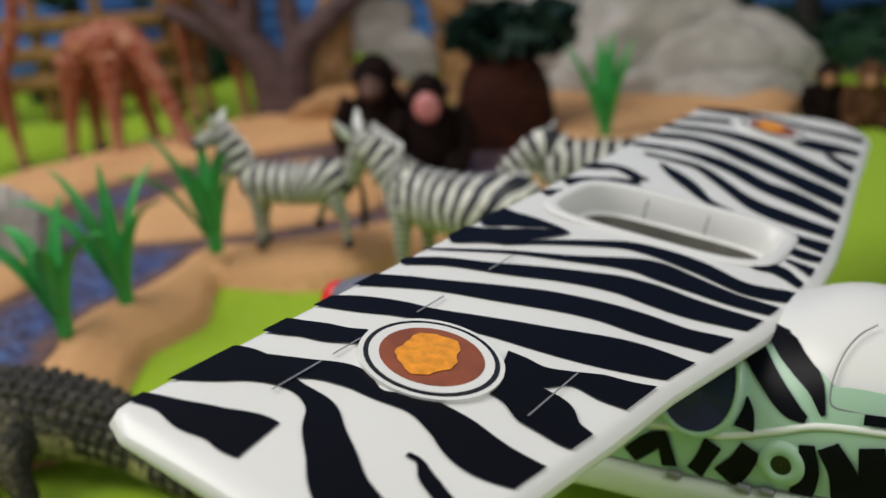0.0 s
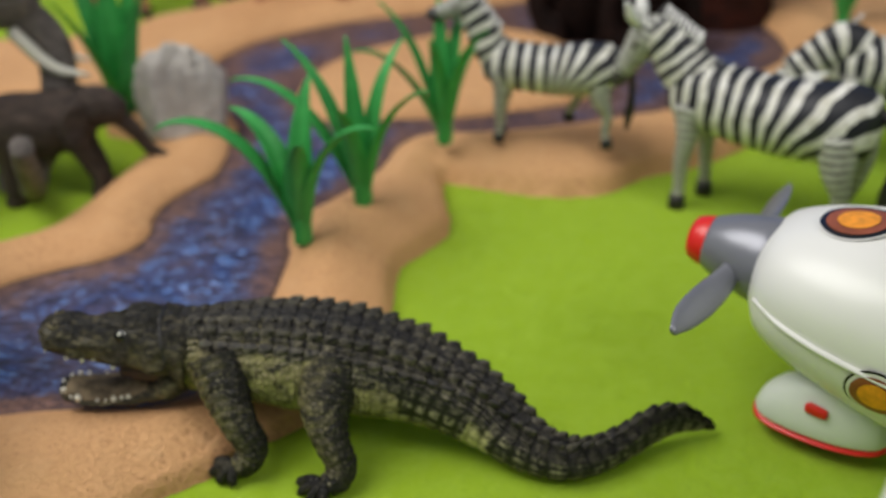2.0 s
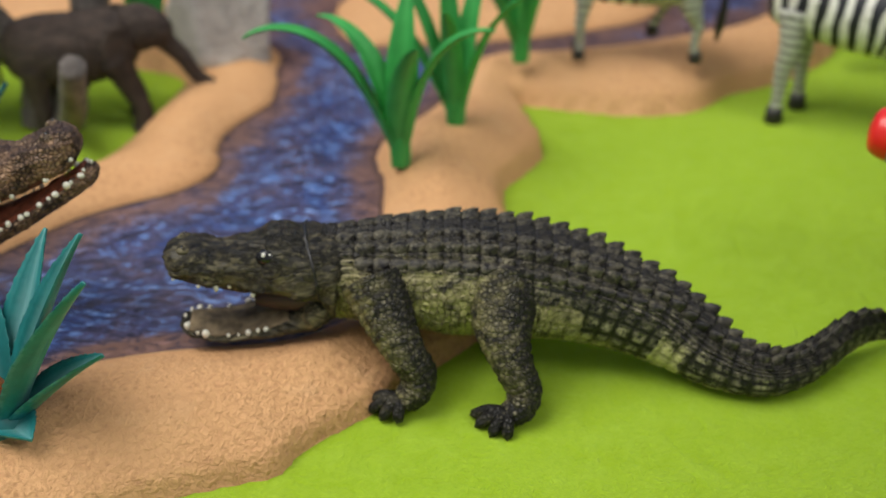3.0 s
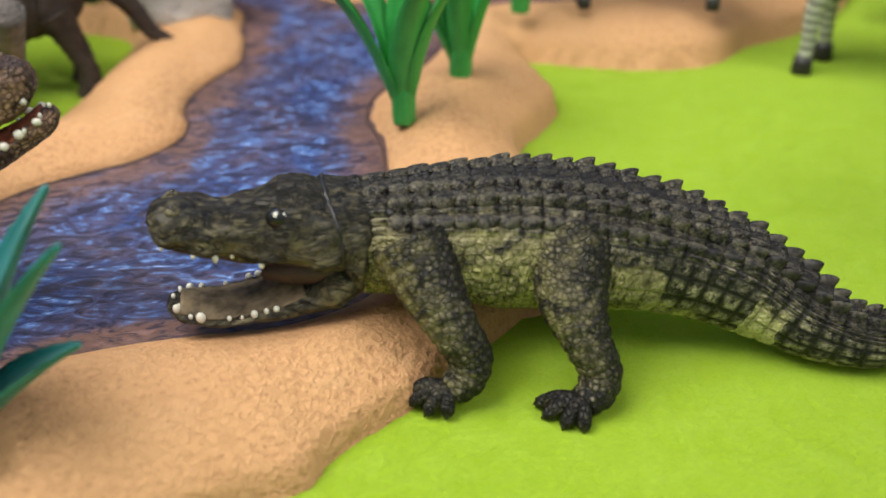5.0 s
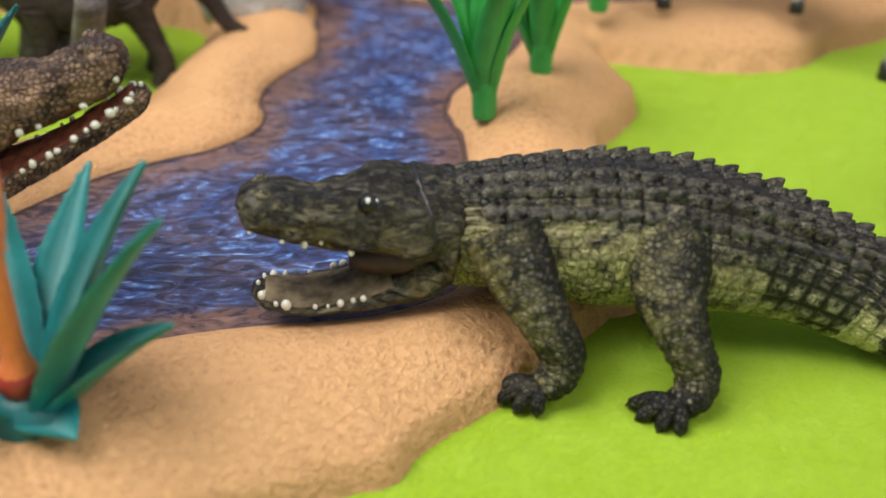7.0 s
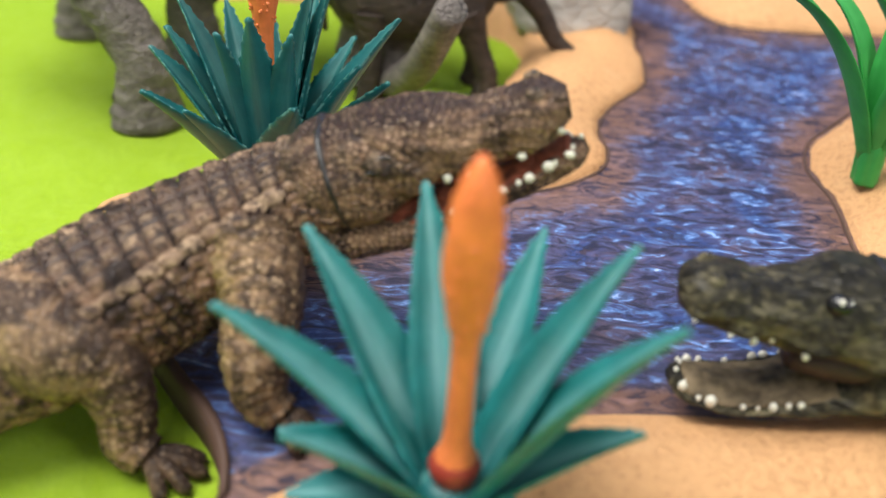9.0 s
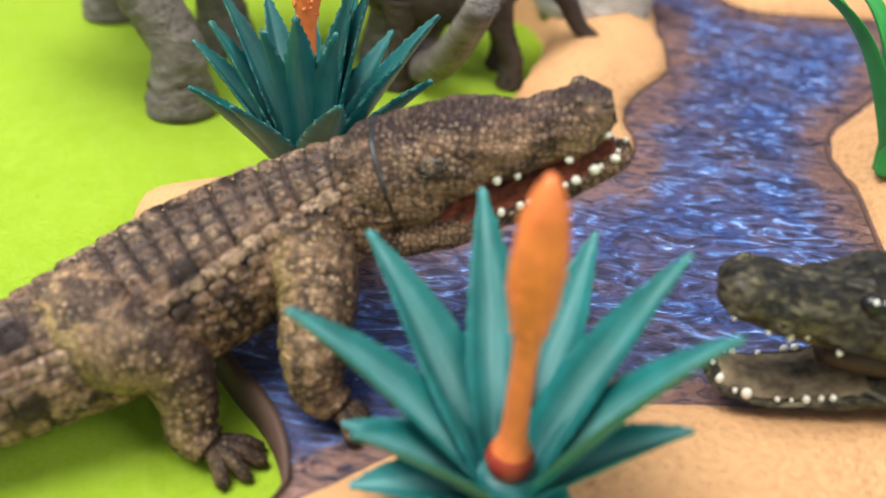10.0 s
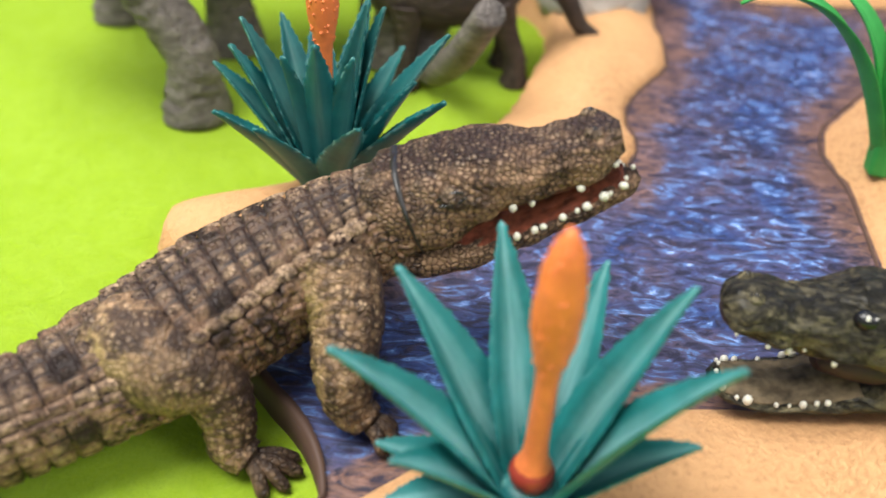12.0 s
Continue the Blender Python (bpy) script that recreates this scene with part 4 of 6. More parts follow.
SPINE_A = [(-.0955, .432, .0285, .0108, .0120, .0120), (-.088, .432, .0285, .0115, .0128, .0125), (-.075, .432, .0277, .0135, .0146, .0138), (-.060, .432, .0270, .0155, .0158, .0158),
           (-.045, .4315, .0257, .0160, .0152, .0160), (-.032, .4305, .0237, .0148, .0138, .0145), (-.020, .4285, .0208, .0130, .0126, .0132), (-.0100, .4255, .0176, .0112, .0118, .0122),
           (.000, .4215, .0132, .0094, .0100, .0108), (.010, .4155, .0090, .0078, .0076, .0084), (.0205, .4118, .0066, .0062, .0056, .0060), (.0305, .4142, .0060, .0050, .0050, .0052),
           (.0395, .4192, .0070, .0038, .0054, .0058), (.0478, .4248, .0086, .0027, .0060, .0066), (.0552, .4284, .0080, .0018, .0052, .0052), (.0618, .4304, .0052, .0010, .0034, .0028), (.0675, .4318, .0026, .0003, .0006, .0006)]
HEAD_A = [(-.0900, .4320, .0288, .0110, .0110, .0105), (-.0918, .4320, .0292, .0124, .0117, .0122), (-.0935, .4318, .0294, .0130, .0117, .0114), (-.0965, .4315, .0300, .0130, .0113, .0064), (-.1000, .4310, .0306, .0128, .0112, .0046), (-.1037, .4305, .0312, .0121, .0117, .0044), (-.1070, .4300, .0316, .0113, .0122, .0040), (-.1108, .4297, .0320, .0102, .0116, .0038), (-.1159, .4290, .0332, .0087, .0082, .0054), (-.1216, .4285, .0342, .0080, .0062, .0048), (-.1281, .4280, .0358, .0082, .0058, .0042), (-.1314, .4277, .0366, .0076, .0053, .0038), (-.1336, .4276, .0367, .0060, .0043, .0033), (-.1348, .4275, .0366, .0038, .0028, .0025), (-.1354, .4275, .0364, .0012, .0010, .0010)]
JAW_A = [(-.0935, .4320, .0232, .0106, .0042, .0060), (-.0965, .4315, .0232, .0126, .0048, .0068), (-.1005, .4310, .0209, .0130, .0046, .0060), (-.1047, .4300, .0180, .0102, .0030, .0037), (-.1114, .4293, .0162, .0088, .0016, .0026), (-.1199, .4285, .0148, .0079, .0012, .0019), (-.1275, .4278, .0150, .0070, .0012, .0019), (-.1318, .4275, .0161, .0053, .0014, .0017), (-.1340, .4273, .0173, .0022, .0010, .0012)]
LIMBS_A = [
    ([(-.081, .423, .031, .0090), (-.0770, .4150, .0235, .0066), (-.0728, .4100, .0165, .0050), (-.0700, .4090, .0110, .0046), (-.0714, .4075, .0064, .0042), (-.0745, .4066, .0044, .0033)],
     [(-.0835, .4095, .0030), (-.0832, .4062, .0020), (-.0802, .4030, .0016), (-.0758, .4016, .0016)]),
    ([(-.047, .424, .029, .0105), (-.0478, .4130, .0215, .0073), (-.0454, .4068, .0145, .0050), (-.0428, .4046, .0085, .0044), (-.0440, .4025, .0050, .0042), (-.0468, .4010, .0034, .0033)],
     [(-.0565, .4042, .0016), (-.0555, .4003, .0012), (-.0520, .3966, .0010), (-.0478, .3952, .0010)]),
    ([(-.081, .440, .030, .0085), (-.078, .449, .022, .0072), (-.073, .454, .014, .0058), (-.0705, .4555, .0105, .0050), (-.075, .4565, .0085, .0040)], [(-.087, .457, .008), (-.086, .461, .008)]),
    ([(-.047, .438, .029, .0098), (-.040, .448, .018, .0075), (-.036, .452, .0095, .0055), (-.040, .453, .004, .0045)], [(-.050, .454, .0015), (-.049, .458, .0015), (-.045, .461, .0015)])]
make_crocodile("crocodile", "dark olive plastic toy crocodile, mouth open, jaw on the sand bank", (M_CROC, M_CROC_LIMB, M_CROC_HEAD, M_MOUTH, M_THROAT), SPINE_A, HEAD_A, JAW_A, LIMBS_A,
               ((0.0875, 0.0046, 0.0009, 0.0023, 0.006, 0.92), (0.0375, 0.0046, 0.0006, 0.0008, 0.004, 0.60), (0.1375, 0.0046, 0.0006, 0.0008, 0.008, 0.52)), (-.1085, .4212, .0412), True, ((0.0020, 50), (0.0048, 18), (0.0046, 40)), 0.062, 0.00050, 0.0013, slant=15)

SPINE_B = [(-.1997, .4427, .0439, .0112, .0105, .0115), (-.2104, .4406, .0392, .0125, .011, .0125), (-.2229, .4351, .034, .015, .0115, .015), (-.2373, .4266, .0277, .0175, .012, .015), (-.2505, .416, .0225, .0165, .0115, .014), (-.2635, .405, .0187, .014, .011, .012), (-.2765, .394, .0164, .0115, .011, .0105), (-.2935, .38, .0134, .009, .0105, .009), (-.3135, .364, .0117, .0065, .0095, .0075), (-.3335, .35, .0075, .0045, .0085, .0055), (-.3535, .34, .006, .003, .007, .0045), (-.3735, .335, .005, .001, .004, .003)]
HEAD_B = [(-.2037, .4424, .0433, .0105, .01, .0095), (-.2028, .4423, .044, .0123, .0112, .0112), (-.2006, .4427, .0451, .0125, .0111, .011), (-.1979, .4431, .0461, .0126, .011, .0105), (-.1907, .4441, .0498, .0122, .01, .0084), (-.1836, .4443, .0541, .0112, .0078, .0075), (-.1746, .4448, .0565, .0090, .0054, .0066), (-.1666, .4449, .0598, .0083, .0054, .0062), (-.1612, .4453, .0622, .0072, .0050, .0052), (-.158, .4455, .0632, .0035, .0028, .0025)]
JAW_B = [(-.2015, .4423, .0364, .0115, .005, .006), (-.1916, .4427, .0368, .011, .004, .005), (-.1818, .4431, .0402, .0092, .002, .004), (-.1719, .4435, .0452, .008, .0015, .0034), (-.163, .4435, .0506, .007, .0016, .0034), (-.1565, .4435, .0545, .0045, .0018, .003), (-.154, .444, .056, .0015, .001, .0012)]
LIMBS_B = [
    ([(-.2158, .4308, .0360, .0105), (-.2112, .4225, .0292, .0080), (-.2102, .4135, .0215, .0062), (-.2086, .4108, .0155, .0050), (-.2050, .4096, .0122, .0037)],
     [(-.1990, .4108, .0094), (-.1984, .4074, .0092), (-.2004, .4036, .0092)]),
    ([(-.2560, .4140, .0235, .0118), (-.2460, .4075, .0252, .0098), (-.2368, .4085, .0205, .0075), (-.2332, .4066, .0122, .0056), (-.2325, .4046, .0066, .0048), (-.2288, .4036, .0044, .0040)],
     [(-.2192, .4072, .0016), (-.2178, .4035, .0014), (-.2198, .3990, .0012), (-.2240, .3962, .0012)]),
    ([(-.2194, .4459, .0345, .01), (-.2158, .4568, .0286, .008), (-.2176, .4639, .0226, .0062), (-.2131, .4667, .0181, .005)],
     [(-.205, .4684, .0172), (-.2059, .4724, .0172)]),
    ([(-.2605, .412, .020, .010), (-.2665, .420, .0165, .0080), (-.2695, .43, .0122, .006), (-.2655, .434, .006, .005), (-.2605, .435, .004, .004)],
     [(-.2535, .44, .0015), (-.2545, .444, .0015)])]
make_crocodile("crocodile", "mottled brown plastic toy crocodile raising its open jaws over the stream", (M_CROC2, M_CROC2_LIMB, M_CROC2_HEAD, M_MOUTH2, M_THROAT2), SPINE_B, HEAD_B, JAW_B, LIMBS_B,
               ((0.1346, 0.0048, 0.0003, 0.0006, 0.008, 0.95),), (-.1914, .4300, .0545), False, ((0.0036, 32), (0.0050, 22), (0.0048, 26)), 0.075, 0.00085, 0.0008, 3.0, (0.0006, 0.00030), 9)


# ---- plants ----
def blade(sh, base, az, el, length, width, curl, fold=0.25, thick=0.0009, mat=0, serrate=0.0, belly=0.45, tip=0.12, late=False):
    """One thick moulded leaf that leaves base towards azimuth az and elevation el, and bends by curl degrees on its way."""
    n, m = (44 if serrate else 24), 6
    a = radians(az)
    out, side = np.array((math.cos(a), math.sin(a), 0)), np.array((-math.sin(a), math.cos(a), 0))
    p, e = np.array(base, float), radians(el)
    C, U = [], []
    for i in range(n + 1):
        C.append(p.copy())
        U.append(np.array((-math.sin(e) * out[0], -math.sin(e) * out[1], math.cos(e))))
        p = p + (out * math.cos(e) + np.array((0, 0, math.sin(e)))) * length / n
        e -= radians(curl) / n * ((0.15 + 2.55 * (i / n) ** 2) if late else (0.4 + 1.2 * i / n))
    C, U = np.array(C), np.array(U)
    k = np.linspace(0, 1, n + 1)
    w = width * (0.55 + 0.45 * np.sin(np.clip(k / belly, 0, 1) * math.pi / 2)) * np.where(k > belly, 1 - (1 - tip) * np.clip((k - belly) / (1 - belly), 0, 1) ** 1.6, 1)
    if serrate:
        w = w + serrate * (np.arange(n + 1) % 2) * (0.6 + 0.4 * np.sin(np.arange(n + 1) * 1.3 + az))
    v = np.linspace(-1, 1, m + 1)
    top = C[:, None] + side * (w[:, None] * v)[..., None] + U[:, None] * (np.abs(v)[None, :] * w[:, None] * fold)[..., None]
    t = thick * (1 - np.abs(v) ** 3 * 0.7)[None, :] * (1 - 0.6 * k)[:, None]
    low = top - U[:, None] * (2 * t)[..., None]
    P = np.concatenate([top, low[:, ::-1], top[:, :1]], 1)
    uvw = np.concatenate([(v + 1) / 2, (v[::-1] + 1) / 2, [0]])
    uvs = np.stack(np.broadcast_arrays(k[:, None] * length, uvw[None, :]), -1)
    sh.grid(P, mat, uvs, True)


def make_agave(label, at, leaves, flower_top, dark):
    plant = thing("agave_plant", label, "plant", "toy agaves", at)
    for tx, ty, tz, wd, curl in leaves:
        d = np.array((tx, ty, tz)) - np.array(at)
        az = math.degrees(math.atan2(d[1], d[0]))
        d = d - np.array((0.003 * math.cos(radians(az)), 0.003 * math.sin(radians(az)), 0.0))
        far = float(np.linalg.norm(d))
        el = math.degrees(math.asin(d[2] / far)) + curl * 0.44
        sh = Shape()
        blade(sh, (0.003 * math.cos(radians(az)), 0.003 * math.sin(radians(az)), 0.0), az, el, far * (1 + radians(curl) ** 2 / 24), wd * 1.12, curl, 0.50, 0.0011, serrate=0.00055 if dark else 0.00042, belly=0.40, tip=0.05)
        sh.make("leaf", [M_AGAVE_DARK if dark else M_AGAVE], plant)
    sh = Shape()
    sh.loft([(0, 0, -0.003, .0075, .0075, .0075), (0, 0, .002, .007, .007, .007), (0, 0, .006, .0045, .0045, .0045)], 8, 16, ref=(1, 0, 0))
    sh.make("root_crown", [M_AGAVE_DARK], plant)
    fx, fy, fz = flower_top
    sh = Shape()
    rows = []
    for k, r in ((0, .0035), (.06, .0037), (.14, .0024), (.32, .0021), (.48, .0022), (.56, .0032), (.66, .0040), (.8, .0040), (.92, .0029), (1, .0008)):
        rows.append((fx * k, fy * k, 0.006 + (fz - 0.006) * k, r, r, r))
    rel = lambda s, a: np.where(s > fz * 0.52, 0.00045 * np.sin(s * 2900) * np.sin(a * 70), 0.0)
    sh.loft(rows, 60, 22, 0, (1, 0, 0), relief=rel)
    rng = random.Random(5)
    for q in range(110 if dark else 70):
        k = rng.uniform(0.50, 0.97)
        r = float(np.interp(k, (.48, .56, .66, .8, .92, 1), (.0022, .0031, .0039, .0039, .0028, .0008)))
        a = rng.uniform(0, 2 * math.pi)
        sh.ball((fx * k + r * math.cos(a), fy * k + r * math.sin(a), 0.006 + (fz - 0.006) * k), rng.uniform(.0003, .0006), 0, 4, 6)
    stalk = sh.make("flower_spike", [M_FLOWER], plant, label="orange knobbly flower spike")
    sh = Shape()
    sh.ball((fx * 0.04, fy * 0.04, 0.0085), 0.0044, squash=(1, 1, 0.85))
    sh.make("flower_bulb", [M_BULB], plant, label="glossy dark red bulb at the foot of the spike")
    return plant


make_agave("teal plastic agave with orange flower spike on the sand bank", (-.1715, .3910, .0145),
           [(-.2080, .3865, .0530, .0054, 16), (-.1993, .4090, .0540, .0054, 12), (-.1810, .4195, .0583, .0050, 10), (-.1602, .4181, .0524, .0048, 10), (-.1460, .4032, .0595, .0050, 12), (-.1401, .3841, .0585, .0054, 14),
            (-.1425, .3903, .0341, .0048, 14), (-.2009, .3931, .0242, .0048, 16), (-.1980, .3854, .0175, .0050, 14), (-.1600, .3805, .0175, .0050, 14), (-.1960, .3770, .0380, .0056, 16), (-.1880, .4060, .0300, .0046, 12), (-.1640, .4080, .0280, .0044, 12)],
           (0.0015, -0.001, 0.0645), False)
make_agave("dark teal plastic agave with orange flower spike behind brown crocodile", (-.2285, .4925, .0135),
           [(-.2507, .5000, .0573, .0044, 6), (-.2530, .4960, .0515, .0042, 6), (-.2585, .4985, .0450, .0042, 8), (-.2183, .5030, .0620, .0044, 5), (-.2144, .5030, .0612, .0042, 6), (-.1978, .5030, .0550, .0046, 6), (-.2440, .5150, .0523, .0044, 6), (-.2107, .5150, .0450, .0042, 6),
            (-.2525, .4760, .0436, .0046, 8), (-.2425, .4750, .0402, .0052, 6), (-.1963, .4783, .0493, .0046, 8), (-.2274, .4790, .0615, .0050, 4), (-.2160, .4710, .0448, .0052, 4), (-.2350, .5200, .0570, .0042, 6), (-.2210, .5210, .0560, .0042, 6), (-.2365, .4830, .0560, .0048, 5), (-.2190, .4830, .0570, .0046, 5), (-.2050, .4900, .0480, .0044, 6)],
           (0.000, 0.005, 0.076), True)


def make_grass(label, at, leaves, width=0.0047):
    clump = thing("grass_clump", label, "plant", "toy grass clumps", at)
    for az, el, ln, curl in leaves:
        sh = Shape()
        a = radians(az)
        blade(sh, (0.0022 * math.cos(a), 0.0022 * math.sin(a), 0.004), az, el, ln, width, curl, 0.35, 0.0007, belly=0.35, tip=0.10, late=True)
        sh.make("blade", [M_GRASS], clump)
    sh = Shape()
    sh.loft([(0, 0, -.003, .0040, .0034, .0034), (0, 0, .004, .0043, .0036, .0036), (0, 0, .009, .0040, .0030, .0030), (0, 0, .015, .0008, .0008, .0008)], 24, 40, ref=(1, 0, 0), relief=lambda s, a: .0006 * np.abs(np.sin(a * 16)) - .0004)
    sh.make("stem_base", [M_GRASS], clump)
    return clump


G_LABEL = "bright green plastic grass clump with arching blades on sand"
make_grass(G_LABEL, (-.0765, .522, .0165), [(187, 70, .072, 116), (150, 80, .056, 100), (69, 85, .058, 36), (-12, 78, .058, 95), (-70, 80, .050, 60)], 0.0058)
make_grass(G_LABEL, (-.0565, .547, .018), [(172, 66, .072, 95), (155, 76, .068, 52), (109, 85, .062, 18), (55, 78, .064, 55), (-20, 76, .060, 75), (-100, 80, .052, 60)], 0.0042)
make_grass(G_LABEL, (-.028, .603, .021), [(-150, 66, .060, 70), (169, 76, .062, 40), (98, 83, .058, 18), (-40, 76, .058, 50), (60, 80, .058, 40), (-100, 82, .050, 40), (20, 76, .052, 50)], 0.0042)
make_grass("bright green plastic grass clump beside the grey rocks", (.184, .765, .016), [(150, 74, .060, 30), (95, 84, .060, 8), (30, 74, .060, 26), (-30, 76, .052, 30), (-150, 78, .050, 30), (60, 80, .062, 16)], 0.0055)
make_grass("dark green broad-leaved plastic plant behind the grey rock", (-.192, .652, .004), [(150, 76, .082, 18), (60, 80, .082, 16), (110, 86, .080, 8), (-20, 78, .070, 24), (-140, 76, .070, 24), (20, 82, .075, 18)], 0.0075)


# ---- rocks ----
def rock_mesh(sh, c, size, seed, rough=0.22, flat=0.35, n=28):
    r = np.random.RandomState(seed)
    cuts = [(unit(r.normal(size=3)), r.uniform(0.62, 0.92)) for _ in range(11)]
    t = np.linspace(0, math.pi, n + 1)[:, None]
    p = np.linspace(0, 2 * math.pi, 2 * n + 1)[None, :]
    D = np.stack(np.broadcast_arrays(np.sin(t) * np.cos(p), np.sin(t) * np.sin(p), -np.cos(t)), -1)
    R = np.ones(D.shape[:2])
    for d, k in cuts:
        dot = D @ d
        R = np.minimum(R, np.where(dot > 0.05, k / np.maximum(dot, 0.05), 9))
    W = lumps(D[..., 0] * 3 + D[..., 2], D[..., 1] * 3 - D[..., 2], 1.1, seed) + 0.5 * lumps(D[..., 0] * 3 - D[..., 1], D[..., 2] * 3, 0.4, seed + 5)
    W[:, -1] = W[:, 0]
    P = D * (R * (1 + rough * 0.4 * W))[..., None] * np.array(size)
    P[..., 2] = np.maximum(P[..., 2], -flat * size[2])
    sh.grid(P + np.array(c))


def make_rock(label, c, size, seed, mat=None, name="rock"):
    sh = Shape()
    rock_mesh(sh, c, size, seed)
    return tagged(sh.make(name, [mat or M_ROCK]), label, "rock")


make_rock("pale grey plastic rock on the sand bank at the water's edge", (-.1535, .632, .021), (.0275, .023, .039), 12)


# ---- animals on four legs ----
def quadruped(name, label, category, mats, at, turn, body, neck, legs, extras=None, group="", hoof=0.0, leg_mat=0, neck_mat=0, folds=None):
    """One plain mesh; local x points ahead. legs: top point, knee, foot and their radii."""
    sh = Shape()
    sh.loft(body, *((110, 64) if folds else (60, 30)), 0, power=0.95, relief=folds)
    for rows in neck:
        sh.loft(rows, 40, 22, neck_mat, (0, 1, 0) if abs(rows[-1][2] - rows[0][2]) > 2.0 * abs(rows[-1][0] - rows[0][0]) + 0.02 else (0, 0, 1), u0=0.05)
    for rows in legs:
        sh.loft([(x, y, z, r, r, r) for x, y, z, r in rows], *((90, 28) if folds else (26, 14)), leg_mat, (1, 0, 0), relief=folds)
        if hoof:
            x, y, z, r = rows[-1]
            sh.loft([(x, y, z, r * 1.25, r * 1.25, r * 1.25), (x, y, z + hoof, r * 1.1, r * 1.1, r * 1.1)], 4, 14, 1, (1, 0, 0))
    if extras:
        extras(sh)
    ob = sh.make(name, mats)
    ob.matrix_world = pose(*at, 0, 0, turn)
    return tagged(ob, label, category, group)


def zebra_parts(s, head_drop, mane=True, neck_fwd=0.022):
    """Body, neck and legs of a zebra with the shoulder height s (metres)."""
    k = s / 0.06
    body = [(-.043 * k, 0, .047 * k, .002, .002, .002), (-.040 * k, 0, .047 * k, .009 * k, .010 * k, .011 * k), (-.030 * k, 0, .046 * k, .0135 * k, .0135 * k, .015 * k), (-.010 * k, 0, .0445 * k, .0145 * k, .0125 * k, .0155 * k),
            (.012 * k, 0, .045 * k, .013 * k, .0125 * k, .0145 * k), (.026 * k, 0, .0465 * k, .0105 * k, .0125 * k, .013 * k), (.034 * k, 0, .048 * k, .006 * k, .008 * k, .009 * k), (.037 * k, 0, .048 * k, .001, .001, .001)]
    return k, body


def make_zebra(label, at, turn, s, neck_tip, head_tip, stance, ears=True):
    k, body = zebra_parts(s, 0)
    nx, ny, nz = neck_tip
    hx, hy, hz = head_tip
    neck = [[(.018 * k, 0, .046 * k, .010 * k, .011 * k, .013 * k), (.030 * k, ny * 0.2, .054 * k, .0078 * k, .0105 * k, .0105 * k), ((.030 * k + nx) / 2, ny * 0.6, (.056 * k + nz) / 2, .0062 * k, .0088 * k, .0088 * k), (nx, ny, nz, .0055 * k, .0072 * k, .0072 * k), (nx + .002 * k, ny, nz + .003 * k, .002, .003, .003)]]
    d = np.array((hx - nx, hy - ny, hz - nz))
    at_k = lambda q: tuple(np.array((nx, ny, nz)) + d * q)
    head = [(*at_k(-0.18), .0028 * k, .0035 * k, .0035 * k), (*at_k(0.05), .0058 * k, .0072 * k, .0068 * k), (*at_k(0.45), .0046 * k, .0056 * k, .0052 * k), (*at_k(0.8), .0036 * k, .0040 * k, .0040 * k)]
    muzzle = [(*at_k(0.74), .0037 * k, .0041 * k, .0041 * k), (*at_k(0.95), .0036 * k, .0038 * k, .0038 * k), (*at_k(1.06), .0015 * k, .0018 * k, .0018 * k)]

    def extra(sh):
        sh.loft(head, 24, 20, 4, (0, 0.3, 1), u0=0.09)
        sh.loft(muzzle, 12, 18, 2, (0, 0.3, 1))
        up = unit(np.cross(np.cross(d, (0, 0, 1)), d)) if abs(d[2]) < np.linalg.norm(d) * 0.95 else np.array((-1.0, 0, 0))
        lat = unit(np.cross(d, up))
        for sd in (-1, 1):
            b = np.array((nx, ny, nz)) + lat * sd * .0042 * k + up * .005 * k
            sh.tube([(*b, .0012 * k), (*(b + (up * 0.6 - unit(d) * 0.3 + lat * sd * 0.35) * .006 * k), .0026 * k), (*(b + (up * 0.7 - unit(d) * 0.5 + lat * sd * 0.5) * .013 * k), .0006 * k)], 10, 10, 3, (0.1, 1, 0.2))
            e = np.array(at_k(0.25)) + lat * sd * .0050 * k + up * .0018 * k
            sh.ball(e, .0013 * k, 1, 6, 8)
        # upright mane
        n = 18
        for i in range(n):
            q = i / (n - 1)
            c0 = np.array((.026 * k, ny * 0.2, .066 * k)) * (1 - q) + (np.array((nx, ny, nz)) + np.array((-.004 * k, 0, .007 * k))) * q
            sh.fin(c0, unit(np.array((nx - .026 * k, ny, nz - .06 * k)) + 1e-6), np.array((-0.55, 0, 0.83)), .0046 * k, .0011 * k, .0042 * k, 0.2, 1 if i % 2 else 3)
        # tail
        sh.tube([(-.041 * k, 0, .052 * k, .0018 * k), (-.047 * k, .001, .046 * k, .0017 * k), (-.049 * k, .001, .032 * k, .0018 * k), (-.048 * k, .001, .020 * k, .0026 * k), (-.047 * k, .001, .010 * k, .0008 * k)], 20, 10, 1, (1, 0, 0))

    legs = []
    for (lx, ly), dx, dz in stance:
        f, front = lx > 0, 1
        legs.append([(lx * k, ly * k * 0.75, .043 * k, .0085 * k if not f else .007 * k), (lx * k + (-.002 if not f else 0) * k, ly * k, .030 * k, .0058 * k if not f else .0042 * k), (lx * k + (-.003 * k if not f else .0005 * k) + dx * 0.5, ly * k, .0195 * k + dz, .0030 * k),
                     (lx * k + dx * 0.8, ly * k, .009 * k + dz, .0022 * k), (lx * k + dx, ly * k, .0035 * k + dz, .0026 * k), (lx * k + dx, ly * k, dz, .0028 * k)])
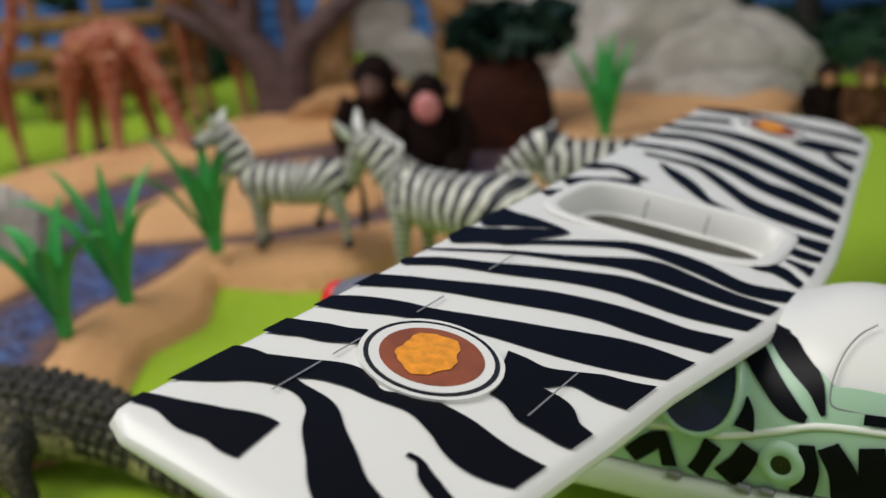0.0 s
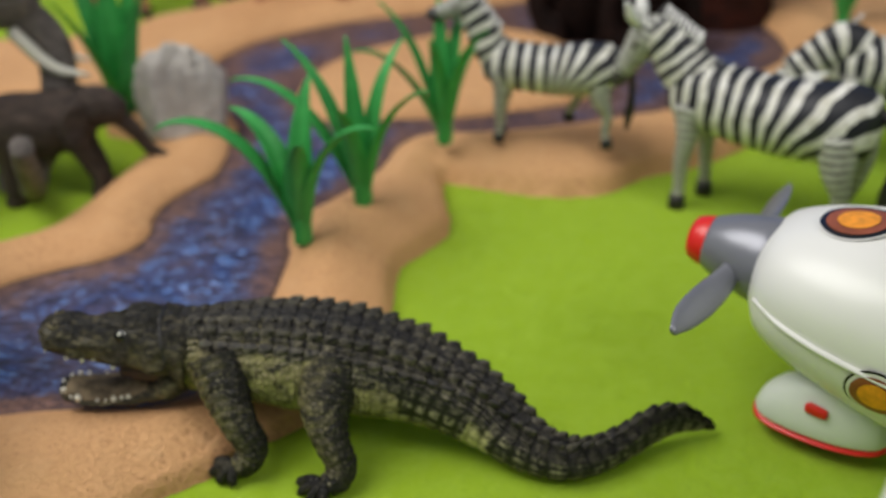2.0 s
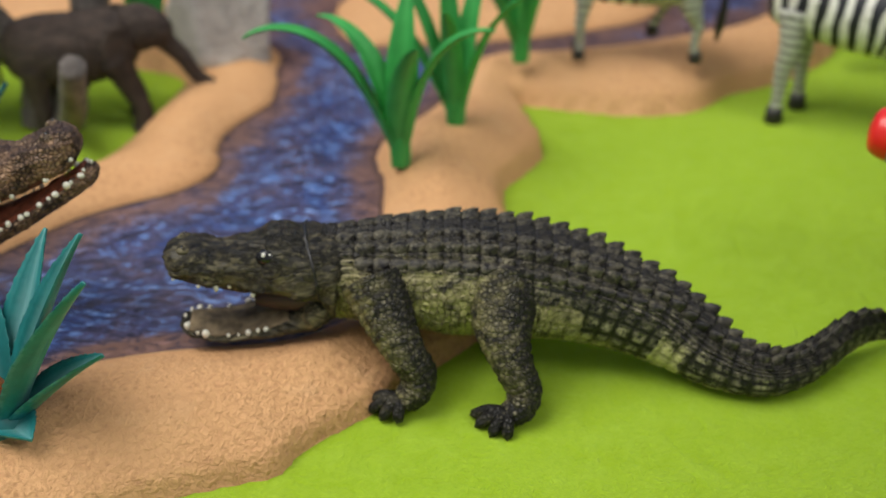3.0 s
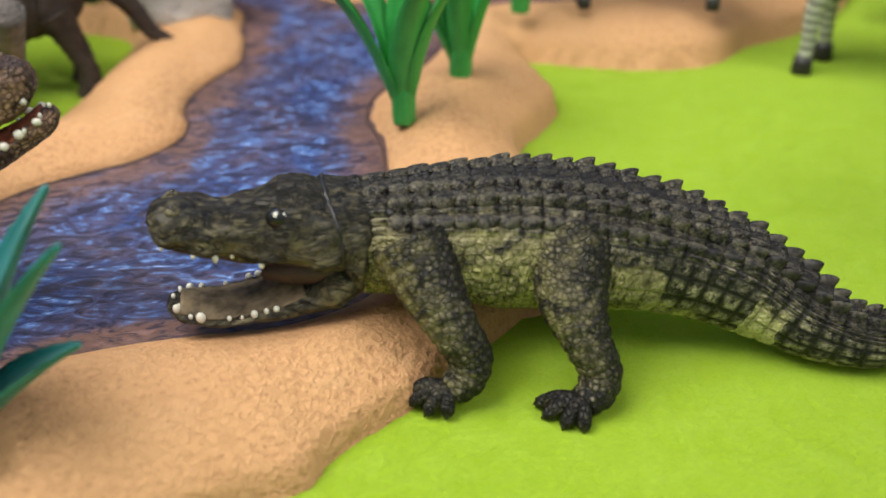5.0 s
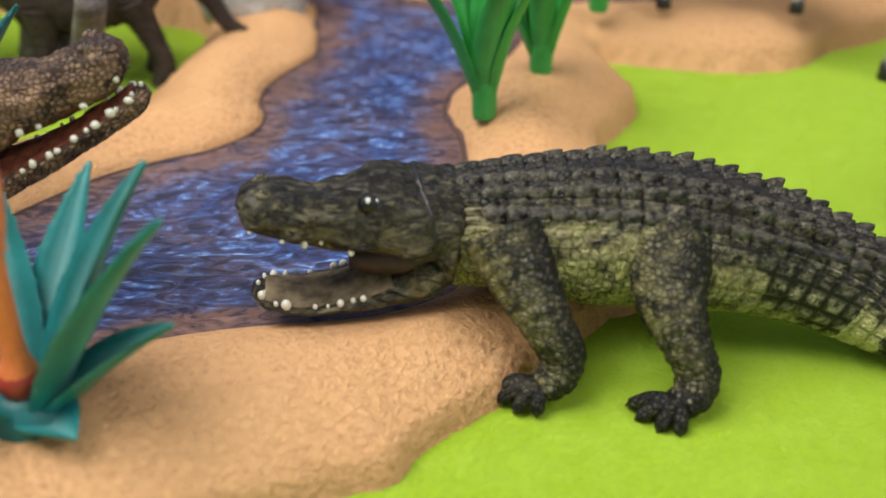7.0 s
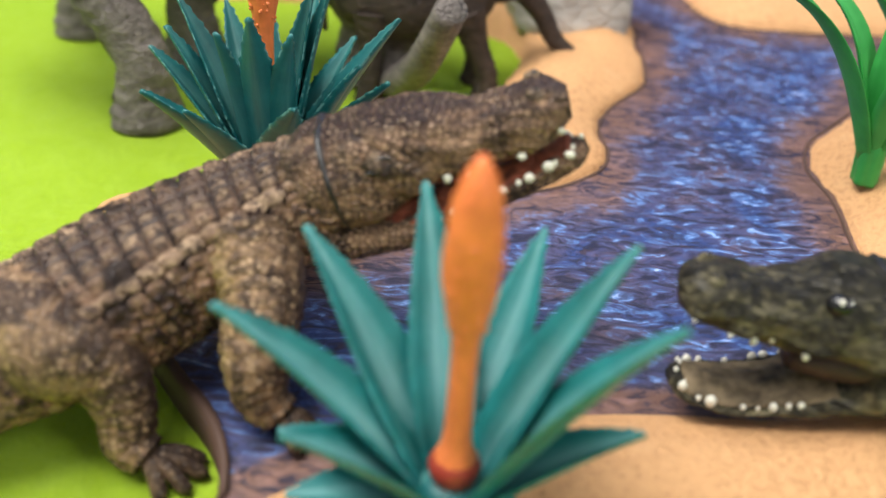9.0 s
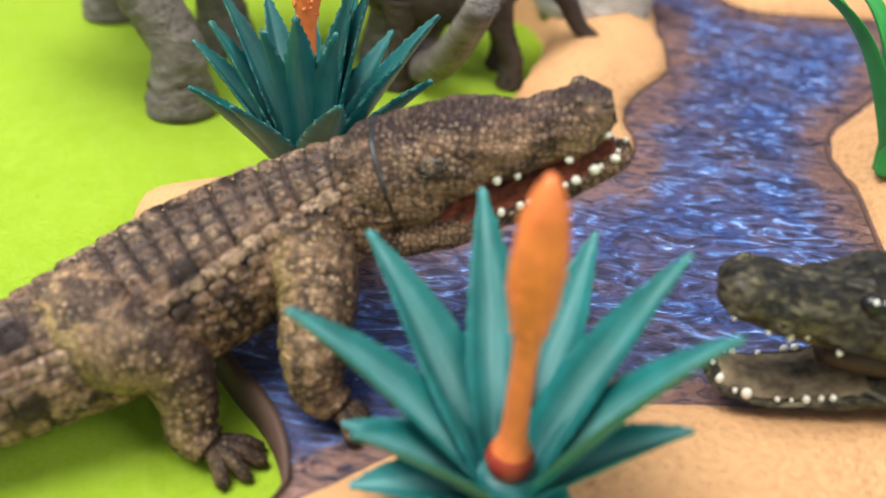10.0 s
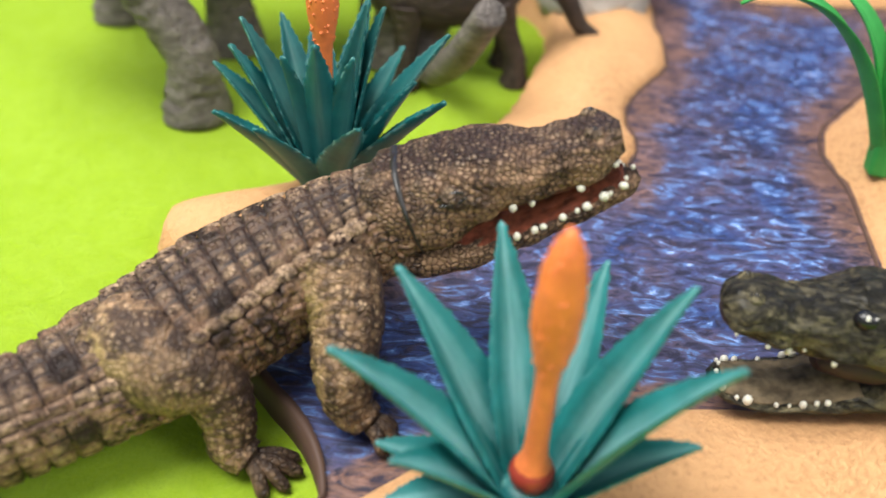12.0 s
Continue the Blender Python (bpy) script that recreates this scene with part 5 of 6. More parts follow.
    return quadruped("zebra", label, "zebra figurine", [M_ZEBRA, M_HOOF, M_MUZZLE, M_WHITE, M_ZLEG, M_ZNECK], at, turn, body, neck, legs, extra, "toy zebras", .0055 * k, 4, 5)


STANCE = [((.024, .008), .002, 0), ((.022, -.008), -.001, 0), ((-.030, .008), -.003, 0), ((-.033, -.008), .002, 0)]
make_zebra("black and white plastic zebra standing on the green mat", (.101, .571, 0), 150, .065, (.047, .002, .073), (.062, .005, .049), STANCE)
make_zebra("black and white plastic toy zebra grazing behind another zebra", (.175, .622, 0), 172, .060, (.052, .004, .040), (.060, .004, .014), STANCE)
make_zebra("small black and white plastic zebra foal walking on the sand bank", (.016, .606, .018), 172, .046, (.034, .0, .060), (.050, .0, .055), [((.024, .006), .001, 0), ((.022, -.006), .003, 0), ((-.030, .006), -.005, 0), ((-.024, -.006), .008, .008)])


def make_elephant(label, at, turn, k, mat, legs_at, trunk, head_z=0.085, tusks=True, name="elephant"):
    body = [(-.062 * k, 0, .078 * k, .002, .002, .002), (-.058 * k, 0, .078 * k, .018 * k, .018 * k, .020 * k), (-.040 * k, 0, .080 * k, .030 * k, .028 * k, .032 * k), (-.005 * k, 0, .080 * k, .033 * k, .029 * k, .036 * k),
            (.030 * k, 0, .083 * k, .028 * k, .027 * k, .032 * k), (.048 * k, 0, .086 * k, .018 * k, .020 * k, .022 * k), (.054 * k, 0, .087 * k, .004, .004, .004)]
    head = [[(.040 * k, 0, .088 * k, .016 * k, .018 * k, .018 * k), (.055 * k, 0, (head_z + .006) * k, .020 * k, .022 * k, .022 * k), (.070 * k, 0, head_z * k, .016 * k, .018 * k, .018 * k), (.078 * k, 0, (head_z - .008) * k, .009 * k, .010 * k, .010 * k)]]

    def extra(sh):
        sh.tube([(.072 * k, 0, (head_z - .004) * k, .0095 * k)] + trunk, 40, 16, 0, (0, 1, 0.1))
        for sd in (-1, 1):
            # ear: a thick drooping sheet
            n = 12
            a = np.linspace(0, 2 * math.pi, n + 1)
            rim = np.stack([.050 * k - .016 * k * (1 - np.cos(a)) * 0.9, sd * (.019 * k + .006 * k * (1 - np.cos(a))), (head_z + .004) * k + .024 * k * np.sin(a) - .006 * k * (1 - np.cos(a))], -1)
            mid = rim.mean(0)
            off = np.array((.0015 * k, sd * -.0022 * k, 0))
            P = np.stack([mid + 0 * rim, mid + (rim - mid) * 0.6 + np.array((0, sd * .002 * k, 0)), rim, rim + off, mid + (rim - mid) * 0.6 + off, mid + off + 0 * rim])
            sh.grid(P)
            sh.ball((.068 * k, sd * .0145 * k, (head_z + .006) * k), .0018 * k, 1, 6, 8)
            if tusks:
                sh.tube([(.070 * k, sd * .009 * k, (head_z - .012) * k, .0030 * k), (.084 * k, sd * .011 * k, (head_z - .030) * k, .0026 * k), (.098 * k, sd * .010 * k, (head_z - .036) * k, .0008 * k)], 14, 10, 2, (0, 1, 0))
        sh.tube([(-.060 * k, 0, .090 * k, .0022 * k), (-.068 * k, 0, .070 * k, .0016 * k), (-.069 * k, 0, .048 * k, .0022 * k)], 14, 8, 0, (0, 1, 0))

    legs = []
    for lx, ly in legs_at:
        tx, ty = (0.030 * k if lx > 0 else -0.036 * k), (0.018 * k if ly > 0 else -0.018 * k)
        legs.append([(tx, ty, .070 * k, .015 * k), ((tx + lx) / 2, (ty + ly) / 2, .045 * k, .0092 * k), (lx, ly, .022 * k, .0080 * k), (lx, ly, .011 * k, .0090 * k), (lx, ly, .004 * k, .0110 * k), (lx, ly, 0.0010, .0112 * k), (lx, ly, 0, .0100 * k)])
    return quadruped(name, label, "elephant figurine", [mat, M_BLACK, M_TOOTH_AND_GLINT], at, turn, body, head, legs, extra, "toy elephants", folds=lambda s, a: 0.00042 * k * (np.sin(s * 1250 / k**0.5 + 2.2 * np.sin(a * 13 + s * 60) + np.sin(a * 31)) * (0.5 + 0.5 * np.sin(s * 190 + a * 7)) + 0.7 * np.sin(s * 310 + 4 * np.sin(a * 9)) * np.sin(a * 24)))


# grown elephant: feet at the four places where they stand, trunk curled up in front
EA, ET = np.array((-.282, .581, 0)), 20.0


def to_local(p, at=EA, turn=ET):
    c, s = math.cos(radians(-turn)), math.sin(radians(-turn))
    d = np.array(p) - at
    return (d[0] * c - d[1] * s, d[0] * s + d[1] * c, d[2])


_feet = [to_local(p)[:2] for p in ((-.281, .546, 0), (-.329, .614, 0), (-.282, .595, 0), (-.223, .593, 0))]
_trunk = [(*to_local(p), r) for p, r in (((-.202, .609, .060), .0085), ((-.204, .601, .030), .0072), ((-.213, .589, .011), .0062), ((-.209, .575, .0075), .0056), ((-.200, .559, .020), .0052), ((-.193, .545, .036), .0048), ((-.189, .538, .046), .0046))]
make_elephant("grey wrinkled plastic elephant on the mat, trunk curled up", tuple(EA), ET, 1.0, M_ELE, _feet, _trunk)
_cf = [(.026, .009), (.028, -.010), (-.026, .010), (-.022, -.011)]
make_elephant("small dark brown plastic elephant calf reaching its trunk towards the stream", (-.2035, .586, 0), 12, 0.44, M_ELE2, [(x * .75, y * .8) for x, y in _cf], [(.039, 0, .027, .0034), (.044, 0, .018, .0029), (.050, 0, .013, .0024)], tusks=False)


def make_giraffe(label, at, turn, k, neck_rows, head_rows, legs, group="toy giraffes"):
    body = [(-.040 * k, 0, .112 * k, .002, .002, .002), (-.036 * k, 0, .112 * k, .013 * k, .014 * k, .016 * k), (-.012 * k, 0, .114 * k, .021 * k, .019 * k, .023 * k), (.012 * k, 0, .119 * k, .021 * k, .020 * k, .027 * k),
            (.028 * k, 0, .124 * k, .012 * k, .014 * k, .018 * k), (.034 * k, 0, .126 * k, .002, .002, .002)]

    def extra(sh):
        sh.loft(head_rows, 20, 16, 0, (0, 0.2, 1))
        sh.tube([(-.033 * k, 0, .112 * k, .0015), (-.040 * k, 0, .09 * k, .0012), (-.040 * k, 0, .06 * k, .002)], 12, 8, 1, (0, 1, 0))
    return quadruped("giraffe", label, "giraffe figurine", [M_GIRAFFE, M_HOOF], at, turn, body, [neck_rows], legs, extra, group, .005)


def gleg(x, y, tx, ty, z, k):
    k = k * 1.3
    return [(x, y, z, .0085 * k), ((x * 2 + tx) / 3, (y * 2 + ty) / 3, z * 0.7, .0056 * k), ((x + tx * 2) / 3, (y + ty * 2) / 3, z * 0.42, .0038 * k), (tx, ty, z * 0.12, .0030 * k), (tx, ty, 0, .0036 * k)]


make_giraffe("red-brown patched plastic giraffe bending its neck down to drink", (-.172, .845, .004), -18, 0.74,
             [(.016, 0, .092, .011, .014, .014), (.034, .0, .082, .0085, .011, .011), (.050, -.003, .055, .0062, .0085, .0085), (.062, -.006, .030, .0052, .0065, .0065)],
             [(.060, -.006, .036, .0045, .005, .005), (.063, -.006, .028, .0062, .0065, .0065), (.069, -.008, .015, .0048, .0048, .0048), (.072, -.009, .008, .002, .002, .002)],
             [gleg(.016, .010, .013, .026, .080, 1.15), gleg(.016, -.010, .020, -.026, .080, 1.15), gleg(-.020, .009, -.030, .012, .078, 1.15), gleg(-.020, -.009, -.034, -.014, .078, 1.15)])
make_giraffe("red-brown patched plastic giraffe calf standing on the far bank", (-.262, .835, .002), 8, 0.62,
             [(.016, 0, .078, .006, .008, .008), (.026, 0, .092, .0048, .006, .006), (.034, 0, .112, .004, .005, .005), (.036, 0, .124, .0038, .0045, .0045)],
             [(.033, 0, .126, .003, .004, .004), (.038, 0, .127, .0042, .0045, .0045), (.047, 0, .121, .003, .003, .003), (.052, 0, .118, .001, .001, .001)],
             [gleg(.013, .006, .014, .007, .070, .7), gleg(.013, -.006, .018, -.008, .070, .7), gleg(-.016, .006, -.018, .007, .068, .7), gleg(-.016, -.006, -.020, -.007, .068, .7)])
make_giraffe("pale brown patched plastic giraffe standing behind the drinking one", (-.120, .945, .002), 160, 1.0,
             [(.024, 0, .126, .009, .012, .012), (.036, 0, .150, .0065, .009, .009), (.046, 0, .180, .005, .007, .007), (.050, 0, .205, .0045, .006, .006)],
             [(.046, 0, .208, .004, .005, .005), (.054, 0, .208, .0055, .006, .006), (.068, 0, .198, .004, .004, .004), (.074, 0, .194, .001, .001, .001)],
             [gleg(.020, .010, .020, .011, .110, 1), gleg(.020, -.010, .022, -.011, .110, 1), gleg(-.026, .009, -.030, .010, .105, 1), gleg(-.026, -.009, -.030, -.010, .105, 1)])


# ---- the toy aeroplane: local x along the span, y from the leading edge back, z up ----
# stripes of the wing in mm: along the span, back from the leading edge, half width
NEAR_STRIPES = [
    [(344, 1, 1.7), (342, 7, 2.7), (341, 15, 4.8), (339, 22, 6.4), (338, 29, 7.1)],
    [(326, 0, 7.6), (320, 9, 6.9), (319, 21, 2.1), (321, 30, 3.0), (327, 36, 4.3), (332, 42, 5.3), (338, 49, 6.1), (344, 62, 6.4), (348, 72, 6.4)],
    [(319, 11, 5.5), (312, 19, 4.1), (308, 27, 4.3), (309, 36, 1.9), (306, 44, 3.9), (307, 53, 5.6), (310, 63, 6.4), (308, 75, 5.2)],
    [(321, 52, 0.8), (321, 55, 0.9), (324, 59, 1.7), (327, 65, 2.2), (332, 72, 3.0)],
    [(304, 0, 3.3), (300, 6, 3.9), (296, 14, 3.8), (292, 20, 3.3)],
    [(279, 49, 7.5), (276, 57, 4.6), (271, 63, 3.1), (268, 71, 5.6), (265, 80, 6.8)],
    [(288, 51, 2.7), (286, 57, 6.1), (287, 63, 7.3), (290, 71, 5.5), (290, 77, 3.3)]]
MID_STRIPES = [
    [(286, 1, 2.6), (280, 9, 4.2), (275, 17, 4.2), (272, 25, 3.9), (266, 37, 4.3), (260, 51, 6.7), (256, 59, 7.5), (250, 70, 7.0), (245, 82, 5.5)],
    [(269, 1, 3.4), (261, 11, 3.6), (257, 17, 3.4), (249, 30, 4.3), (241, 43, 5.4), (236, 54, 5.5), (233, 65, 5.5), (230, 75, 4.8), (226, 84, 5.6)],
    [(250, 4, 2.3), (244, 10, 2.7), (236, 23, 3.1), (226, 37, 4.0), (218, 51, 5.7), (216, 59, 6.3), (214, 70, 5.9), (208, 86, 4.6)],
    [(237, 6, 0.6), (225, 19, 0.9), (215, 33, 1.9), (204, 47, 4.0), (201, 54, 5.7), (200, 66, 5.1), (199, 76, 4.4), (195, 88, 3.2)],
    [(222, 15, 0.4), (212, 22, 1.2), (198, 35, 2.0), (192, 42, 2.9), (189, 51, 3.7), (188, 63, 4.4), (189, 77, 4.2), (182, 89, 3.5)],
    [(205, 3, 8.1), (202, 10, 5.0), (199, 17, 2.5), (199, 25, 0.9)],
    [(224, 4, 5.7), (216, 13, 5.0), (209, 17, 3.9), (200, 24, 1.2)]]
FAR_STRIPES = [
    [(173, 6, 3.2), (166, 9, 1.8)],
    [(156, 7, 4.1), (146, 14, 2.9), (139, 22, 2.4)],
    [(138, 2, 3.0), (131, 10, 2.5), (136, 22, 3.2)],
    [(25, 3, 3.2), (18, 15, 4.3), (13, 25, 4.3), (10, 36, 2.8), (8, 46, 2.8), (3, 57, 3.9), (-2, 68, 4.5)],
    [(47, 4, 2.0), (39, 12, 3.1), (35, 19, 2.8)],
    [(63, 5, 2.6), (56, 16, 3.4), (53, 27, 4.8), (53, 38, 5.6), (57, 52, 6.7), (61, 64, 7.1), (65, 78, 6.5)],
    [(80, 6, 2.8), (73, 15, 3.7), (72, 27, 4.9), (76, 40, 5.6), (81, 59, 6.1), (84, 71, 6.7), (87, 82, 5.9)],
    [(97, 7, 2.7), (92, 18, 3.3), (91, 29, 4.4), (94, 41, 5.0), (100, 54, 5.6), (101, 65, 6.5), (104, 80, 5.4)],
    [(107, 10, 1.7), (105, 20, 2.3), (104, 30, 2.6), (111, 41, 3.1), (119, 52, 4.1), (123, 61, 5.2), (123, 71, 5.8), (121, 86, 5.2)],
    [(113, 19, 0.9), (119, 27, 3.1), (127, 37, 3.1), (134, 45, 2.2), (137, 56, 2.2), (138, 66, 2.9), (138, 76, 3.7), (136, 87, 4.8)],
    [(145, 75, 0.9), (149, 80, 3.2), (147, 88, 2.8)],
    [(158, 80, 0.9), (158, 84, 2.0), (159, 89, 3.7)],
    [(173, 74, 0.9), (168, 80, 3.4), (170, 85, 2.8), (173, 90, 1.6)],
    [(37, 47, 2.6), (31, 54, 6.5), (24, 62, 5.4), (20, 72, 3.1)],
    [(35, 60, 1.3), (40, 67, 3.9), (44, 76, 5.4)]]


def make_plane():
    plane = thing("toy_aeroplane", "white toy aeroplane with zebra-striped wing, parked on the green mat", "toy plane")
    S = 0.352
    xs = -unit(np.array((.216 - .060, .575 - .291, .0848 - .112)))
    a = np.array((.060, .291, .112)) - xs * (S - .009)
    back = unit(np.array((.877, -.48, 0)) - np.dot(np.array((.877, -.48, 0)), xs) * xs)
    z0 = np.cross(xs, back)
    pitch = radians(-14.0)
    ys = back * math.cos(pitch) + z0 * math.sin(pitch)
    zs = np.cross(xs, ys)
    plane.matrix_world = Matrix(((*[float(v) for v in (xs[0], ys[0], zs[0], a[0])],), (*[float(v) for v in (xs[1], ys[1], zs[1], a[1])],), (*[float(v) for v in (xs[2], ys[2], zs[2], a[2])],), (0, 0, 0, 1)))

    def trail(x):
        return np.interp(x, (-.02, .02, .05, .107, .138, .16, .185, .208, .254, .282, .31, S), (.0675, .074, .078, .087, .091, .0923, .0923, .090, .0825, .080, .0765, .072))

    def far_end(y):
        return np.interp(y, (0, .0015, .012, .033, .046, .056, .064, .071), (.0225, .0205, .011, -.006, -.0165, -.020, -.0165, -.0085))

    def in_slot(x, y, grow=0.0):
        return (np.abs((x - SX + LEAN * (y - SY)) / (SA + grow)) ** 4.2 + np.abs((y - SY) / (SB + grow)) ** 4.2) < 1
    SX, SY, SA, SB, LEAN = .1610, .0430, .0195, .0320, .26
    # wing plate: a fine net with rounded corners, the slot left open
    nx, ny = 140, 44
    t = np.linspace(0, 1, nx + 1)
    X = t * S
    u = np.linspace(0, 1, ny + 1)
    edge = np.minimum(X, S - X)
    rad = np.where(X < S / 2, .0025, .007)
    corner = np.where(edge < rad, rad - np.sqrt(np.maximum(0, rad**2 - (rad - edge) ** 2)), 0)
    Y0, Y1 = corner, trail(S - (S - X) * (S - far_end(.07)) / S) - corner
    XP = np.repeat(X[:, None], ny + 1, 1)
    YY = Y0[:, None] + (Y1 - Y0)[:, None] * u[None, :]
    XX = S - (S - XP) * (S - far_end(YY)) / S
    rim = np.minimum(np.minimum(YY - Y0[:, None], Y1[:, None] - YY), np.minimum(XP, S - XP))
    Z = -.0016 * (1 - np.clip(rim / .003, 0, 1)) ** 2 + .0012 * np.sin(u * math.pi)[None, :]
    top = np.stack([XX, YY, Z], -1)
    low = np.stack([XX, YY, Z * 0 - .0045], -1)
    b = ny + 1
    cx = (XX[:-1, :-1] + XX[1:, 1:]) / 2
    cy = (YY[:-1, :-1] + YY[1:, 1:]) / 2
    open_ = ~in_slot(cx, cy, .0018)
    sh = Shape()
    q = [(i * b + j, (i + 1) * b + j, (i + 1) * b + j + 1, i * b + j + 1) for i in range(nx) for j in range(ny) if open_[i, j]]
    sh.add(top.reshape(-1, 3), q)
    sh.add(low.reshape(-1, 3), [f[::-1] for f in q])
    loop = [(i, 0) for i in range(nx)] + [(nx, j) for j in range(ny)] + [(i, ny) for i in range(nx, 0, -1)] + [(0, j) for j in range(ny, 0, -1)]
    ring = np.array([[top[i, j] for i, j in loop] + [top[loop[0]]], [top[i, j] + unit(top[i, j] - np.array((S / 2, .04, 0))) * .0009 - np.array((0, 0, .0015)) for i, j in loop] + [top[loop[0]] - np.array((0, 0, .0015))], [low[i, j] for i, j in loop] + [low[loop[0]]]])
    sh.grid(ring)
    wing = sh.make("wing", [M_WHITE], plane)
    # black zebra stripes printed on the white wing, kept a little inside its rim and off the slot
    def on_wing(x, y, lift):
        e, rad = max(1e-6, min(x - far_end(y), S - x)), .0025 if x < S / 2 else .007
        c0 = rad - math.sqrt(max(0, rad**2 - (rad - e) ** 2)) if e < rad else 0.0
        y1 = float(trail(x)) - c0
        y = min(max(y, c0 + .0012), y1 - .0034)
        x = min(max(x, far_end(y) + .0035), S - .0035)
        return x, y, .0012 * math.sin((y - c0) / (y1 - c0) * math.pi) + lift

    def stripe(rows):
        pts = np.array(rows, float) / 1000
        if pts[0, 1] < .009:
            pts = np.r_[[pts[0] + (pts[0] - pts[1]) * .45], pts]
        if pts[-1, 1] > .066:
            pts = np.r_[pts, [pts[-1] + (pts[-1] - pts[-2]) * .30]]
        pts[:, 2] = np.abs(pts[:, 2])
        R = smooth_rows([tuple(r) for r in pts], 70)
        d = unit(np.gradient(R[:, :2], axis=0))
        nrm = np.c_[-d[:, 1], d[:, 0]]
        k = len(stripes)
        w = np.abs(R[:, 2]) * (1 + 0.06 * np.sin(np.arange(70) * 0.23 + k))
        G = np.array([[on_wing(*(R[q, :2] + nrm[q] * w[q] * g), .00035 + .00004 * (k % 7)) for g in np.linspace(-1, 1, 9)] for q in range(70)])
        sh = Shape()
        f = []
        for q in range(69):
            for g in range(8):
                c = (G[q, g] + G[q + 1, g + 1]) / 2
                if not in_slot(c[0], c[1], .0036):
                    f.append((q * 9 + g, q * 9 + g + 1, q * 9 + g + 10, q * 9 + g + 9))
        sh.add(G.reshape(-1, 3), f)
        stripes.append(sh.make("stripe", [M_STRIPE], wing))

    stripes = []
    for rows in NEAR_STRIPES + MID_STRIPES + FAR_STRIPES:
        stripe(rows)
    # thin panel seams; the light they catch is painted on as grey
    for x0, x1, y in ((.226, .240, .0215), (.262, .274, .0215), (.294, .304, .0195), (.308, .324, .0195), (.268, .292, .0630)):
        sh = Shape()
        sh.add([on_wing(x, y + g, .0008) for x in (x0, (x0 + x1) / 2, x1) for g in (-.00022, .00022)], [(0, 1, 3, 2), (2, 3, 5, 4)])
        sh.make("panel_seam", [M_GREY_SEAM], wing)
    # moulded lip and walls of the slot
    ang = np.linspace(0, 2 * math.pi, 73)

    def sup(ax, bx):
        py = bx * np.sign(np.sin(ang)) * np.abs(np.sin(ang)) ** 0.48
        return np.stack([SX - LEAN * py + ax * np.sign(np.cos(ang)) * np.abs(np.cos(ang)) ** 0.48, SY + py], -1)

    rows = []
    for g, z in ((.0040, -.0002), (.0032, .0004), (.0004, .0005), (-.0005, -.0002), (-.0012, -.0092), (-.0034, -.0096), (-.0036, -.0240)):
        p = sup(SA + g, SB + g)
        rows.append(np.c_[p, np.full(len(p), z + .0012)])
    # lower shaft is greyed to paint in the slot's shade; upper walls stay white
    for nm, part_rows, mt, lab in (("slot_lip", rows[:5], M_WHITE, "white moulded rim of the wing slot"), ("slot_step", rows[4:6], M_WHITE, ""), ("slot_shaft", rows[5:], M_SLOT_SHADE, "inner wall below the slot, greyed to stand for shade")):
        sh = Shape()
        sh.grid(np.array(part_rows))
        sh.make(nm, [mt], plane, label=lab)
    for y in (SY - .014, SY + .006):
        sh = Shape()
        x = SX - LEAN * (y - SY) - SA + .0019
        sh.add([(x, y, -.0005), (x, y + .0005, -.0005), (x + .0004, y + .0005, -.0075), (x + .0004, y, -.0075)], [(0, 1, 2, 3)])
        sh.make("wall_seam", [M_GREY_SEAM], plane)
    sh = Shape()
    p = sup(SA - .0048, SB - .0048)
    sh.grid(np.array([np.c_[p * g + np.array((SX, SY)) * (1 - g), np.full(len(p), -.0238)] for g in (0.01, 0.5, 1.0)]))
    sh.make("cockpit_floor", [M_SLOT_SHADE], plane, label="floor seen through the slot, greyed to stand for shade")
    # emblem discs: rings and a plain blot, no picture
    for ex, ey, r in ((.2890, .0360, .0168), (.0280, .0350, .0140)):
        badge = sh_disc(plane, "emblem", (ex, ey, .0022), r, M_WHITE, "round white emblem with orange and brown centre")
        for nm, rr, z, mt in (("dark_ring", .93, .0001, M_BLACK), ("white_ring", .86, .0002, M_WHITE), ("brown_disc", .72, .0003, M_MAROON)):
            sh_disc(badge, nm, (ex, ey, .0022 + z), r * rr, mt)
        sh = Shape()
        t2 = np.linspace(0, 2 * math.pi, 28, endpoint=False)
        rr = r * (.44 + .05 * np.sin(2 * t2 + 1) + .03 * np.sin(5 * t2) + .015 * np.sin(11 * t2))
        pts = np.c_[ex + rr * np.cos(t2) * 1.15, ey - .001 + rr * np.sin(t2), np.full(28, .0027)]
        sh.add(np.r_[pts, [[ex, ey, .0028]]], [(i, (i + 1) % 28, 28) for i in range(28)])
        sh.make("orange_blot", [M_ORANGE], badge)
    return plane


def sh_disc(parent, name, c, r, mat, label=""):
    sh = Shape()
    t = np.linspace(0, 2 * math.pi, 40, endpoint=False)
    top = np.c_[c[0] + r * np.cos(t), c[1] + r * np.sin(t), np.full(40, c[2])]
    low = top - np.array((0, 0, .0012))
    sh.add(np.r_[top, low], [tuple(range(40))] + [(i, 40 + i, 40 + (i + 1) % 40, (i + 1) % 40) for i in range(40)])
    return sh.make(name, [mat], parent, smooth=False, label=label)


